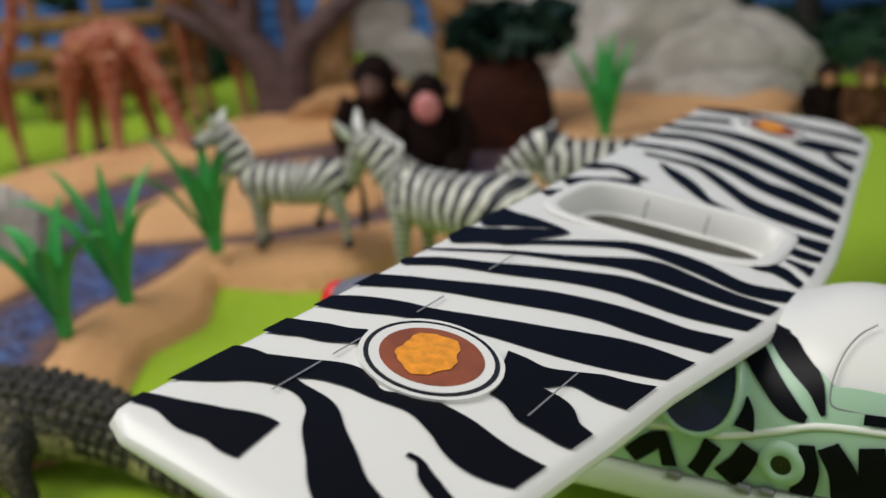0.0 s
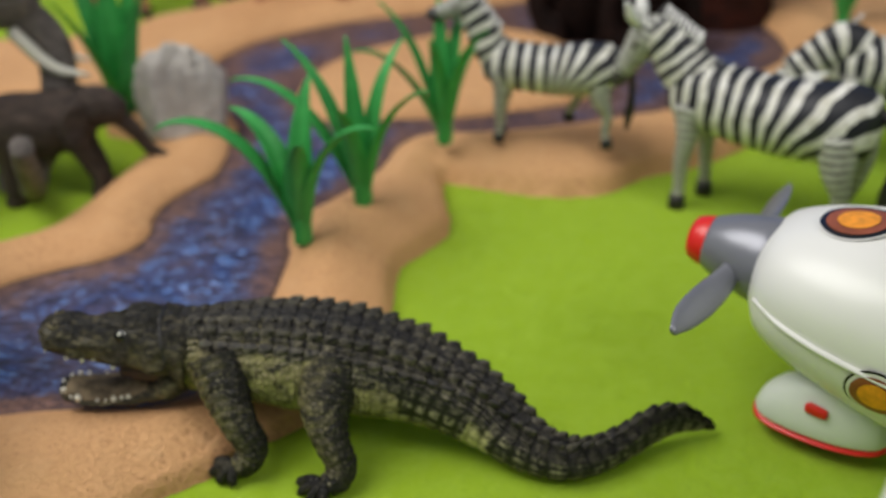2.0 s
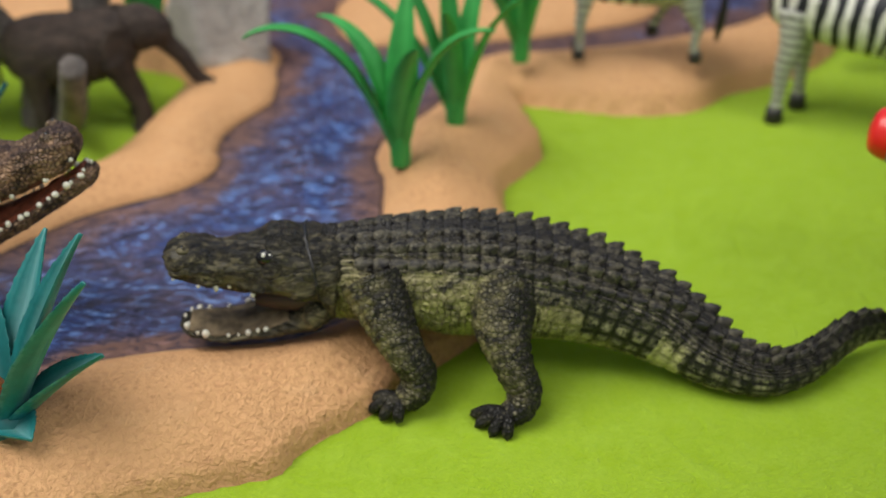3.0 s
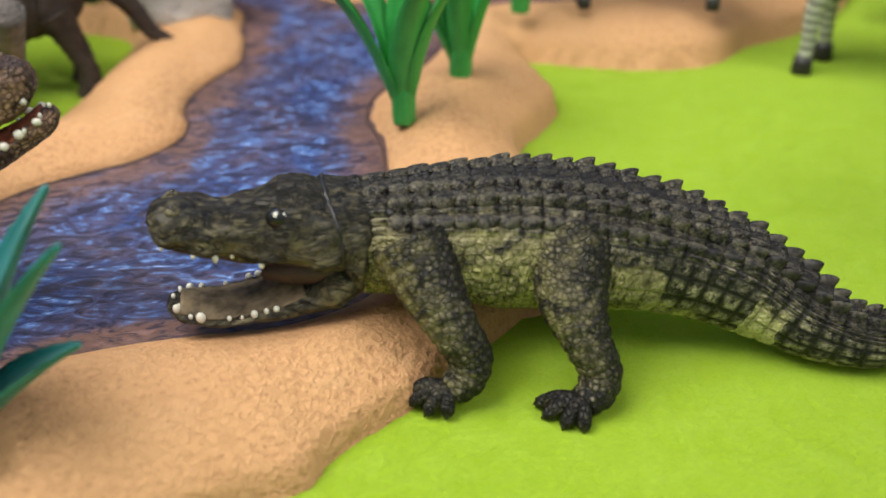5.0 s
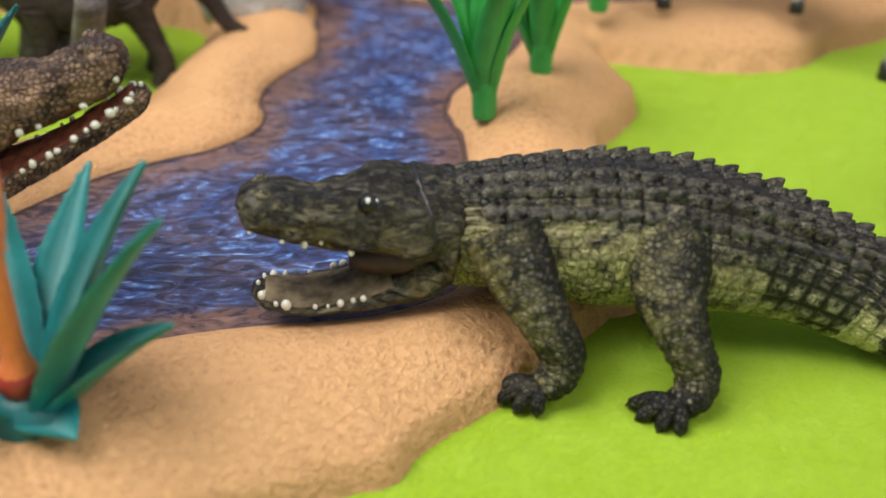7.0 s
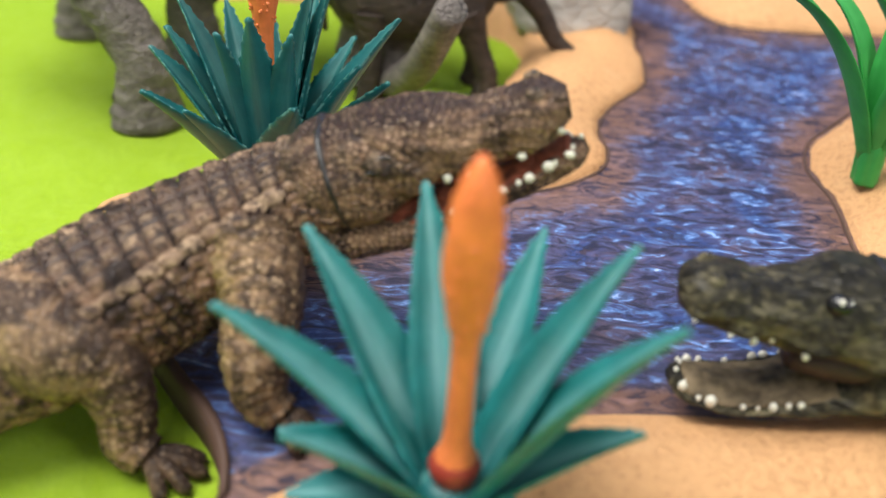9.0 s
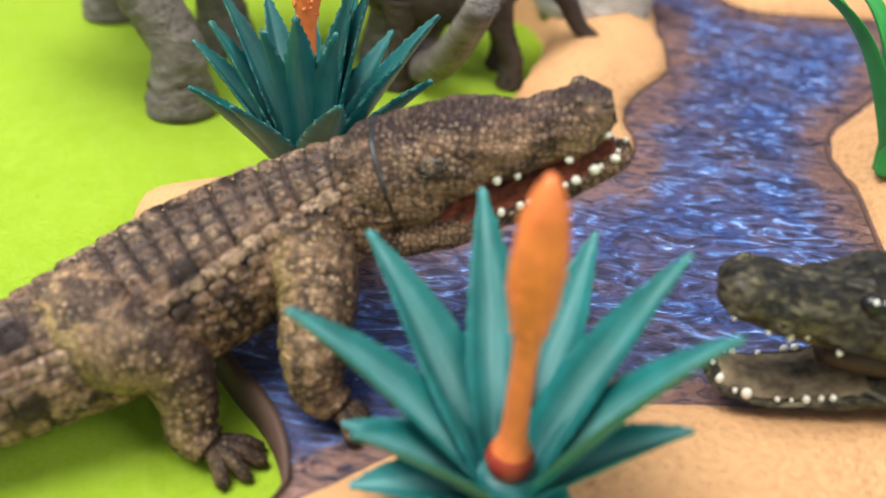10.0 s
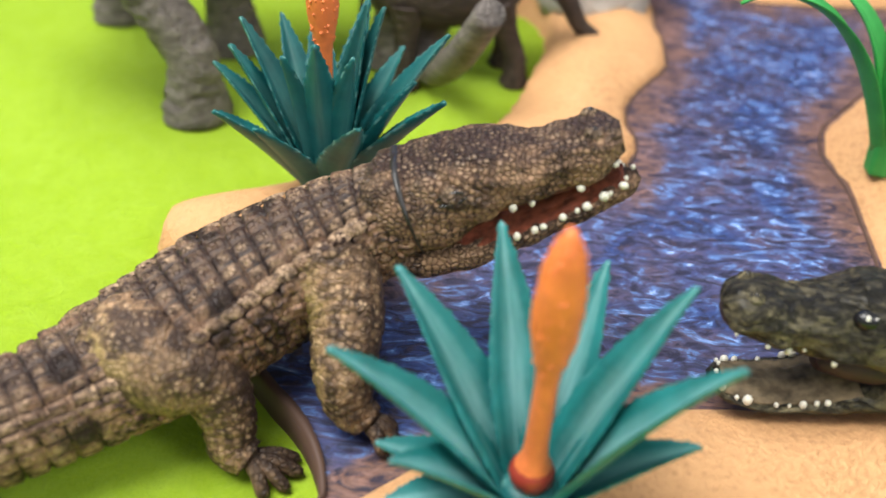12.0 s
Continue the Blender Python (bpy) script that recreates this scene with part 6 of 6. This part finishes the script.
def rot_frame(origin, ahead):
    """A pose whose local -x looks ahead, level sideways."""
    f = unit(np.array(ahead, float))
    s = unit(np.cross(f, (0, 0, 1)))
    u = np.cross(s, f)
    return Matrix(((-f[0], s[0], u[0], origin[0]), (-f[1], s[1], u[1], origin[1]), (-f[2], s[2], u[2], origin[2]), (0, 0, 0, 1)))


PLANE = make_plane()


# stripes of the side panel in mm: back from the propeller, up, half width
SIDE_STRIPES = [
    [(159, 35, 1.6), (162, 33.6, 2.0), (168, 30.7, 2.3), (175.9, 26.2, 2.3), (180.6, 24.7, 1.0)], [(164, 37.6, 1.6), (168, 37, 2.2), (175, 35.2, 2.6), (181, 32.2, 2.1), (184.6, 26.8, 0.6)], [(164.9, 25.5, 0.3), (166, 22, 1.8), (165.8, 18.2, 2.8)],
    [(152.1, 16.9, 0.8), (159, 17.8, 0.8)], [(146, 11, 1.3), (142, 8, 2.6), (135.5, 1.5, 2.6)], [(144.5, 10.7, 1.6), (146, 6, 2.1), (147.3, 1.8, 2.3)], [(158.6, 12.4, 2.6), (156.5, 7, 2.2), (154.3, 2.4, 2.4)],
    [(168.5, 14, 2.8), (166.5, 9, 3.2), (162.6, 3.2, 3.8)], [(182, 19, 2.0), (183.5, 12, 2.5), (182, 4, 3.0)], [(187, 20, 2.8), (191.4, 13.5, 3.4), (193.5, 5, 4.0)], [(197, 22, 3.0), (199, 13, 3.8), (201, 5, 4.2)], [(194, 28.2, 1.2), (204, 28.8, 1.2)]]


def make_fuselage():
    """Local frame: x from the propeller back, y to the far side, z up; parts keep under the aeroplane."""
    fr = rot_frame((.063, .464, .051), (-.862, .47, .07))
    inv = PLANE.matrix_world.inverted()

    def put(ob):
        ob.matrix_parent_inverse = Matrix.Identity(4)
        ob.matrix_basis = inv @ fr
        return ob
    sh = Shape()
    hull = [(.0205, 0, 0, .013, .011, .013), (.0235, 0, 0, .019, .0145, .018), (.033, 0, .0, .0255, .0185, .023), (.050, 0, 0, .0305, .0225, .028), (.080, 0, -.001, .034, .0275, .033), (.110, 0, .002, .036, .031, .035),
            (.125, 0, .003, .0365, .030, .025), (.14, 0, .004, .0368, .031, .022), (.160, 0, .005, .0366, .0315, .020), (.172, 0, .007, .036, .0325, .020), (.19, 0, .011, .0345, .035, .020), (.23, 0, .015, .028, .026, .020), (.30, 0, .036, .020, .016, .018), (.35, 0, .046, .012, .012, .010)]
    sh.loft(hull, 90, 48, 0, power=0.86)
    # the cabin lies open under the wing slot
    mid = [np.mean([sh.v[k] for k in f], axis=0) for f in sh.f]
    sh.f = [f for f, q in zip(sh.f, mid) if not (.086 < q[0] < .150 and q[1] > .003 and q[2] > .010)]
    sh.m = [0] * len(sh.f)
    body = put(sh.make("fuselage", [M_WHITE], PLANE))
    sh = Shape()
    seam = [(x, -y, z, .0009, .0009, .0009) for x, y, z in ((.024, .0192, -.002), (.034, .0258, -.003), (.050, .0308, -.004), (.080, .0343, -.005), (.104, .0355, -.004))]
    sh.loft(seam, 40, 8)
    ob = sh.make("seam_ridge", [M_WHITE], body)
    # mint side panel with black stripes, ledges, a porthole and a screw boss
    hr = np.array(smooth_rows(hull, 90))

    def skin(x, z, lift):
        w, c, hu, hd = (float(np.interp(x, hr[:, 0], hr[:, k])) for k in (3, 2, 4, 5))
        d = (z - c) / (hu if z > c else hd)
        return x, -(w * max(0.0, 1 - abs(d) ** (2 / .86)) ** .43 + lift), z + lift * max(-1.0, min(1.0, d)) * 0.8

    def belly(x):
        return float(np.interp(x, (.118, .132, .149, .1646, .179, .230), (-.003, -.0015, .0003, .0020, .0042, .007)))

    def crown(x):
        c, hu = (float(np.interp(x, hr[:, 0], hr[:, k])) for k in (2, 4))
        return c + hu * float(np.interp(x, (.150, .164, .172, .179, .186, .197, .225), (.995, .985, .95, .80, .66, .66, .64)))

    sh = Shape()
    sh.grid(np.array([[skin(x, belly(x) + (crown(x) - belly(x)) * g, .0012) for g in np.linspace(0, 1, 30)] for x in np.linspace(.118, .2250, 64)]))
    panel = sh.make("side_panel", [M_MINT], body, label="mint green side panel with black stripes")
    for k, rows in enumerate(SIDE_STRIPES):
        R = smooth_rows([tuple(np.array(r) / 1000) for r in rows], 40)
        d = unit(np.gradient(R[:, :2], axis=0))
        G = []
        for q in range(40):
            row = []
            for g in np.linspace(-1, 1, 6):
                x, z = R[q, 0] - d[q, 1] * R[q, 2] * g, R[q, 1] + d[q, 0] * R[q, 2] * g
                row.append(skin(x, min(max(z, belly(x)), crown(x)), .0017 + .00005 * k))
            G.append(row)
        sh = Shape()
        sh.grid(np.array(G))
        sh.make("stripe", [M_STRIPE], panel)
    for pts, r, m in ((((124, 10.5), (140, 12), (148, 13.3), (160.4, 14.6), (174.4, 20), (183.7, 23.9), (199, 25.8), (222, 27)), .0011, M_PALE),):
        sh = Shape()
        sh.tube([(*skin(x / 1000, z / 1000, .0010), r) for x, z in pts], 40, 10)
        sh.make("ledge", [m], body)
    sh = Shape()
    sh.loft([(x, skin(x, z, 0)[1] + .0006, z - .0056, .0052, .0050, .0056) for x, z in ((.100, -.006), (.118, -.0038), (.132, -.0022), (.149, -.0004), (.1646, .0013), (.179, .0036), (.215, .006), (.25, .008))], 50, 24, 0, power=0.6)
    sh.make("sill", [M_PALE], body, label="pale moulded sill along the lower hull")
    t = np.linspace(0, 2 * math.pi, 33)

    def disc(name, mat, parent, label, cx, cz, prof):
        sh = Shape()
        sh.grid(np.array([[skin(cx + g * math.cos(a), cz + g * math.sin(a), h) for a in t] for g, h in prof]))
        return sh.make(name, [mat], parent, label=label)
    port = disc("porthole", M_MINT, body, "round porthole with raised mint rim", .1520, .0240, ((.0118, .0010), (.0115, .0030), (.0100, .0032), (.0096, .0016)))
    disc("pane", M_PORT, port, "dark blue pane", .1520, .0240, ((.0097, .0027), (.0001, .0027)))
    boss = disc("screw_boss", M_MINT, body, "moulded screw boss", .1766, .0119, ((.0062, .0010), (.0058, .0026), (.0028, .0027), (.0026, .0022)))
    disc("screw_hole", M_BLACK, boss, "", .1766, .0119, ((.0027, .0024), (.0001, .0024)))
    for x in (.149, .168, .174):
        sh = Shape()
        sh.loft([(*skin(x + d, .0006 + .12 * (x - .150), .0030), .0009, .0010, .0010) for d in (-.0018, .0018)], 6, 10, 0, power=0.5)
        sh.make("catch", [M_GREY_SEAM], body, label="small dark catch under the side panel")
    sh = Shape()
    sh.tube([(*skin(x / 1000, z / 1000, .0013), .00022) for x, z in ((191, 44.5), (188, 43), (185.8, 40), (184.8, 35.4), (185.2, 30.4), (187, 29.2), (204, 29.6))], 40, 6)
    sh.make("panel_seam", [M_GREY_SEAM], body)
    # windscreen
    sh = Shape()
    sh.loft([(.068, 0, .020, .020, .004, .004), (.080, 0, .026, .024, .010, .008), (.090, 0, .028, .026, .010, .010), (.100, 0, .029, .026, .009, .010)], 20, 28, 0)
    put(sh.make("windscreen", [M_CLEAR], PLANE, label="clear plastic windscreen"))
    # spinner and blades
    sh = Shape()
    sh.loft([(.0245, 0, 0, .0135, .0135, .0135), (.020, 0, 0, .0135, .0135, .0135), (.010, 0, 0, .0110, .0110, .0110), (.0035, 0, 0, .0082, .0082, .0082), (.0030, 0, 0, .0078, .0078, .0078)], 20, 32)
    hub = put(sh.make("spinner", [M_GREY], PLANE, label="grey plastic spinner cone"))
    sh = Shape()
    sh.loft([(.0036, 0, 0, .0080, .0080, .0080), (.0005, 0, 0, .0074, .0074, .0074), (-.0025, 0, 0, .0055, .0055, .0055), (-.0035, 0, 0, .0015, .0015, .0015)], 12, 28)
    sh.make("spinner_tip", [M_RED], hub, label="red tip of the spinner")
    for sd in (-1, 1):
        sh = Shape()
        sh.loft([(.014, sd * .009, sd * .001, .0030, .0022, .0022), (.014, sd * .018, sd * .001, .0040, .0014, .0014), (.013, sd * .032, sd * .000, .0046, .0011, .0011), (.012, sd * .044, -sd * .001, .0036, .0009, .0009), (.012, sd * .051, -sd * .001, .0012, .0007, .0007)], 26, 16, 0, (0.65, 0, 0.76 * -sd))
        sh.make("blade", [M_GREY], hub)
    # emblem on the nose
    t = np.linspace(0, 2 * math.pi, 33)
    for nm, g, h, mt, lab in (("nose_emblem", .0106, .0, M_WHITE, "round emblem with orange centre"), ("dark_ring", .0100, .0002, M_BLACK, ""), ("brown_disc", .0084, .0004, M_MAROON, ""), ("orange_blot", .0055, .0006, M_ORANGE, "")):
        sh = Shape()
        rr = np.linspace(0.01, 1, 7)[:, None] * g
        px, py = .043 + rr * np.cos(t)[None, :], rr * np.sin(t)[None, :]
        top = np.interp(px, [.024, .034, .050, .080], [.0148, .0188, .0225, .0268])
        wd = np.interp(px, [.024, .034, .050, .080], [.019, .0258, .0305, .034])
        zc = np.interp(px, [.024, .034, .050, .080], [0, 0, 0, -.001])
        pz = zc + (top - zc) * np.clip(1 - np.abs(py / wd) ** (2 / .86), 0, 1) ** (.86 / 2) + .0007 + h
        sh.grid(np.stack([px, py, pz], -1))
        if nm == "nose_emblem":
            first = put(sh.make(nm, [mt], PLANE, label=lab))
        else:
            sh.make(nm, [mt], first)
    # side emblem
    first = None
    for nm, g, h, mt in (("side_emblem", .0085, .0, M_BLACK), ("white_ring", .0078, .0003, M_WHITE), ("brown_disc", .0068, .0006, M_MAROON), ("orange_blot", .0046, .0009, M_ORANGE)):
        sh = Shape()
        rr = np.linspace(0.01, 1, 5)[:, None] * g
        px, pz = .063 + rr * np.cos(t)[None, :], -.010 + rr * np.sin(t)[None, :]
        w = np.interp(px, [.050, .080], [.031, .034])
        py = -(w * np.clip(1 - np.abs(pz / .029) ** (2 / .86), 0, 1) ** (.86 / 2) + .0007 + h)
        sh.grid(np.stack([px, py, pz], -1))
        ob = sh.make(nm, [mt], PLANE if first is None else first)
        if first is None:
            first = put(ob)
    # tail fin far behind
    sh = Shape()
    sh.loft([(.335, 0, .02, .020, .003, .003), (.345, 0, .05, .016, .0025, .0025), (.352, 0, .07, .008, .002, .002)], 12, 16, 0, (0, 1, 0))
    put(sh.make("tail_fin", [M_WHITE], PLANE))
    return fr


FUSE = make_fuselage()


def make_wheels():
    """Two wheels, each under a white fairing with a red lower rim."""
    inv = PLANE.matrix_world.inverted()
    for (wx, wy) in ((.098, .430), (.142, .507)):
        pod = ((-.0195, .0012, .001), (-.0175, .0050, .006), (-.011, .0080, .0125), (0, .0092, .0160), (.010, .0082, .0135), (.017, .0052, .0075), (.0195, .0012, .001))
        sh = Shape()
        sh.loft([(x, 0, .0085, w, h, .0025) for x, w, h in pod], 40, 32, 0, power=0.9)
        hub = sh.make("wheel_fairing", [M_PALE], PLANE, label="white wheel fairing with red lower rim")
        hub.matrix_parent_inverse = Matrix.Identity(4)
        hub.matrix_basis = inv @ pose(wx, wy, 0.0, 0, 0, -28.5)
        sh = Shape()
        sh.loft([(x * 1.02, 0, .0062, w + .0006, .0016, .0014) for x, w, h in pod], 40, 24, 0)
        sh.make("rim", [M_RED], hub, label="red rim of the fairing")
        sh = Shape()
        t = np.linspace(0, 2 * math.pi, 33)
        sh.grid(np.array([np.c_[r * np.cos(t), np.full(33, y), .0080 + r * np.sin(t)] for r, y in ((.0001, -.0040), (.0066, -.0040), (.0080, -.0028), (.0080, .0028), (.0066, .0040), (.0001, .0040))]))
        sh.make("tyre", [M_BLACK], hub, label="black tyre")
        for sd in (-1, 1):
            sh = Shape()
            sh.loft([(-.0035, sd * .0082, .0180, .0006, .0010, .0010), (-.0030, sd * .0084, .0180, .0010, .0016, .0016), (.0025, sd * .0086, .0172, .0010, .0014, .0014), (.0030, sd * .0084, .0172, .0006, .0009, .0009)], 12, 12, 0, power=0.5)
            sh.make("latch", [M_RED], hub, label="small red latch")
        sh = Shape()
        sh.loft([(.002, 0, .034, .006, .004, .004), (.003, 0, .026, .007, .005, .005), (.001, 0, .018, .005, .005, .005)], 10, 14, 0, (0, 1, 0))
        sh.make("strut", [M_PALE], hub)


make_wheels()


# ---- background things ----
def make_tree(label, at, limbs, mat):
    sh = Shape()
    for rows in limbs:
        sh.loft([(x, y, z, r, r, r) for x, y, z, r in rows], 26, 18, 0, (0, 1, 0), relief=lambda s, a: .0012 * np.sin(a * 44) * np.cos(s * 120))
    ob = thing("tree", label, "tree", at=at)
    sh.make("trunk", [mat], ob)
    return ob


def foliage(parent, c, size, count, leaf, mat, seed, name="crown"):
    r = np.random.RandomState(seed)
    sh = Shape()
    for _ in range(count):
        d = r.normal(size=3)
        d /= np.linalg.norm(d)
        p = np.array(c) + d * np.array(size) * r.uniform(0.35, 1.0)
        n, t = unit(r.normal(size=3)), unit(r.normal(size=3))
        s = unit(np.cross(n, t))
        t = np.cross(s, n)
        L = leaf * r.uniform(0.6, 1.3)
        sh.add([p - t * L, p + s * L * 0.45 + n * L * 0.12, p + t * L, p - s * L * 0.45 + n * L * 0.12], [(0, 1, 2, 3)])
    return sh.make(name, [mat], parent)


tree = make_tree("brown-purple plastic baobab tree with forked bare limbs", (-.058, .905, 0),
                 [[(0, 0, -.002, .030), (0, 0, .02, .021), (-.004, 0, .045, .017), (-.02, 0, .070, .013), (-.045, 0, .10, .009), (-.065, 0, .14, .006)],
                  [(.004, 0, .0, .024), (.008, 0, .03, .018), (.018, 0, .06, .013), (.045, 0, .085, .010), (.085, .01, .11, .007), (.12, .01, .13, .004)],
                  [(-.02, .0, .07, .010), (-.015, 0, .10, .008), (-.01, 0, .14, .007)], [(.018, 0, .06, .010), (.012, .01, .10, .008), (.02, .01, .15, .006)],
                  [(-.012, 0, .06, .010), (-.05, .01, .08, .009), (-.085, .01, .10, .006)]], M_TREE)


def make_arch():
    sh = Shape()
    for rows in ([(-.045, 0, -.002, .028), (-.046, 0, .03, .025), (-.040, 0, .06, .020), (-.020, 0, .10, .018), (.02, 0, .125, .018), (.05, 0, .10, .017), (.062, 0, .06, .018), (.066, 0, .02, .022), (.068, 0, -.002, .024)],):
        sh.loft([(x, y, z, r * 0.9, r, r) for x, y, z, r in rows], 60, 24, 0, (0, 1, 0), relief=lambda s, a: .0028 * np.sin(s * 140 + a * 6) * np.sin(a * 25))
    ob = sh.make("rock_arch", [M_TANROCK])
    ob.location = (.015, .965, 0)
    tagged(ob, "tan plastic rock arch behind the far bank", "rock")
    for i, (c, s) in enumerate((((.01, .975, .06), (.035, .02, .045)), ((.035, .965, .03), (.03, .02, .03)))):
        make_rock("grey plastic stone inside the tan arch", c, s, 40 + i)
    make_rock("low tan plastic rock ledge on the sand", (.0, .885, .012), (.055, .035, .030), 44, M_TANROCK)


make_arch()


def make_ape(label, at, turn, k, face, roar, fur=None):
    sh = Shape()
    sh.loft([(0, 0, 0, .018 * k, .016 * k, .016 * k), (0, 0, .018 * k, .024 * k, .020 * k, .020 * k), (.002 * k, 0, .040 * k, .024 * k, .018 * k, .018 * k), (.006 * k, 0, .056 * k, .014 * k, .012 * k, .012 * k)], 30, 24, 0, (1, 0, 0))
    sh.ball((.012 * k, 0, .066 * k), .0155 * k, 0, 12, 18, (1, 1, 1.1))
    sh.ball((.021 * k, 0, .063 * k), .0100 * k, 1, 10, 14, (0.8, 1, 1.15))
    sh.ball((.020 * k, 0, .074 * k), .0075 * k, 0, 8, 12, (0.9, 1.5, 0.5))
    if roar:
        sh.ball((.0265 * k, 0, .059 * k), .0105 * k, 2, 8, 12, (0.55, 1, 1.15))
    else:
        sh.ball((.0265 * k, 0, .059 * k), .0060 * k, 1, 8, 12, (0.8, 1.1, 0.9))
    for sd in (-1, 1):
        sh.tube([(.004 * k, sd * .020 * k, .050 * k, .0085 * k), (.012 * k, sd * .028 * k, .030 * k, .0075 * k), (.022 * k, sd * .022 * k, .010 * k, .0065 * k), (.028 * k, sd * .018 * k, .002, .0060 * k)], 20, 14, 0, (0, 1, 0))
        sh.tube([(.0, sd * .014 * k, .014 * k, .011 * k), (.018 * k, sd * .018 * k, .012 * k, .0090 * k), (.026 * k, sd * .014 * k, .003, .0065 * k)], 14, 12, 0, (0, 0, 1))
        sh.ball((.010 * k, sd * .0165 * k, .068 * k), .0045 * k, 1, 6, 10, (0.5, 0.6, 1))
        sh.ball((.0275 * k, sd * .0042 * k, .0695 * k), .0014 * k, 3, 6, 8)
    ob = sh.make("ape", [fur or M_APE, face, M_TONGUE, M_BLACK])
    ob.matrix_world = pose(*at, 0, 0, turn)
    return tagged(ob, label, "ape figurine", "toy apes")


make_ape("dark brown plastic toy ape with a reddish face", (.040, .775, .006), -95, 0.92, M_APEFACE, False)
make_ape("black plastic toy ape roaring with a pink open mouth", (.074, .752, .006), -88, 0.80, M_APEFACE, True)
make_ape("small dark plastic toy chimpanzee with a tan face", (.336, .818, .0), -100, 0.52, M_CHIMP, False)
make_ape("small light brown plastic toy chimpanzee", (.360, .802, .0), -110, 0.54, M_CHIMP, False, M_CHIMPFUR)

palm = make_tree("short palm with dark rusty trunk and dark green fronds", (.120, .810, 0), [[(0, 0, -.002, .036), (0, 0, .02, .034), (0, 0, .045, .031), (.002, 0, .066, .020), (.002, 0, .080, .008)]], M_RUST)
foliage(palm, (.008, 0, .082), (.046, .032, .018), 520, .012, M_LEAF2, 3)

for i, (c, s) in enumerate((((.236, .920, .030), (.104, .050, .074)), ((.165, .945, .040), (.060, .04, .050)), ((.282, .900, .014), (.074, .040, .052)), ((.275, .862, .0), (.070, .030, .030)), ((.215, .885, .006), (.040, .030, .036)), ((.14, .97, .075), (.05, .03, .03)))):
    make_rock("large grey plastic rock slab with mossy shadows", c, s, 61 + i, M_BGROCK)

for i, (x, y, h) in enumerate(((.372, 1.02, .17), (.436, .955, .15), (.455, 1.05, .18), (.330, 1.09, .17), (-.30, 1.09, .16), (.115, 1.06, .16), (-.21, 1.12, .15))):
    t = make_tree("dark plastic tree with dense dark green foliage", (x, y, 0), [[(0, 0, -.002, .014), (0, 0, .05, .010), (.004, 0, .10, .008), (.0, 0, h, .004)]], M_DARKBARK)
    foliage(t, (0, 0, h * .86), (.055, .04, .05), 520, .013, M_LEAF, 20 + i)
    # dark low leaves, also standing in for the shaded ground under the trees
    foliage(t, (0, 0, .012), (.062, .045, .022), 420, .013, M_LEAF, 40 + i, "undergrowth_and_shade")


def make_fence():
    fence = thing("fence", "yellow-brown plastic rail fence behind the giraffes", "fence")
    for x in np.linspace(-.46, -.17, 6):
        sh = Shape()
        sh.loft([(x, .985, -.002, .006, .006, .006), (x, .985, .07, .0056, .0056, .0056), (x, .985, .105, .005, .005, .005)], 8, 10, 0, (1, 0, 0))
        sh.make("post", [M_WOOD], fence)
    for z in (.035, .060, .085):
        sh = Shape()
        sh.loft([(-.47, .978, z, .004, .007, .007), (-.31, .978, z + .002, .004, .0075, .0075), (-.16, .978, z - .001, .004, .007, .007)], 16, 10)
        sh.make("rail", [M_WOOD], fence)


make_fence()
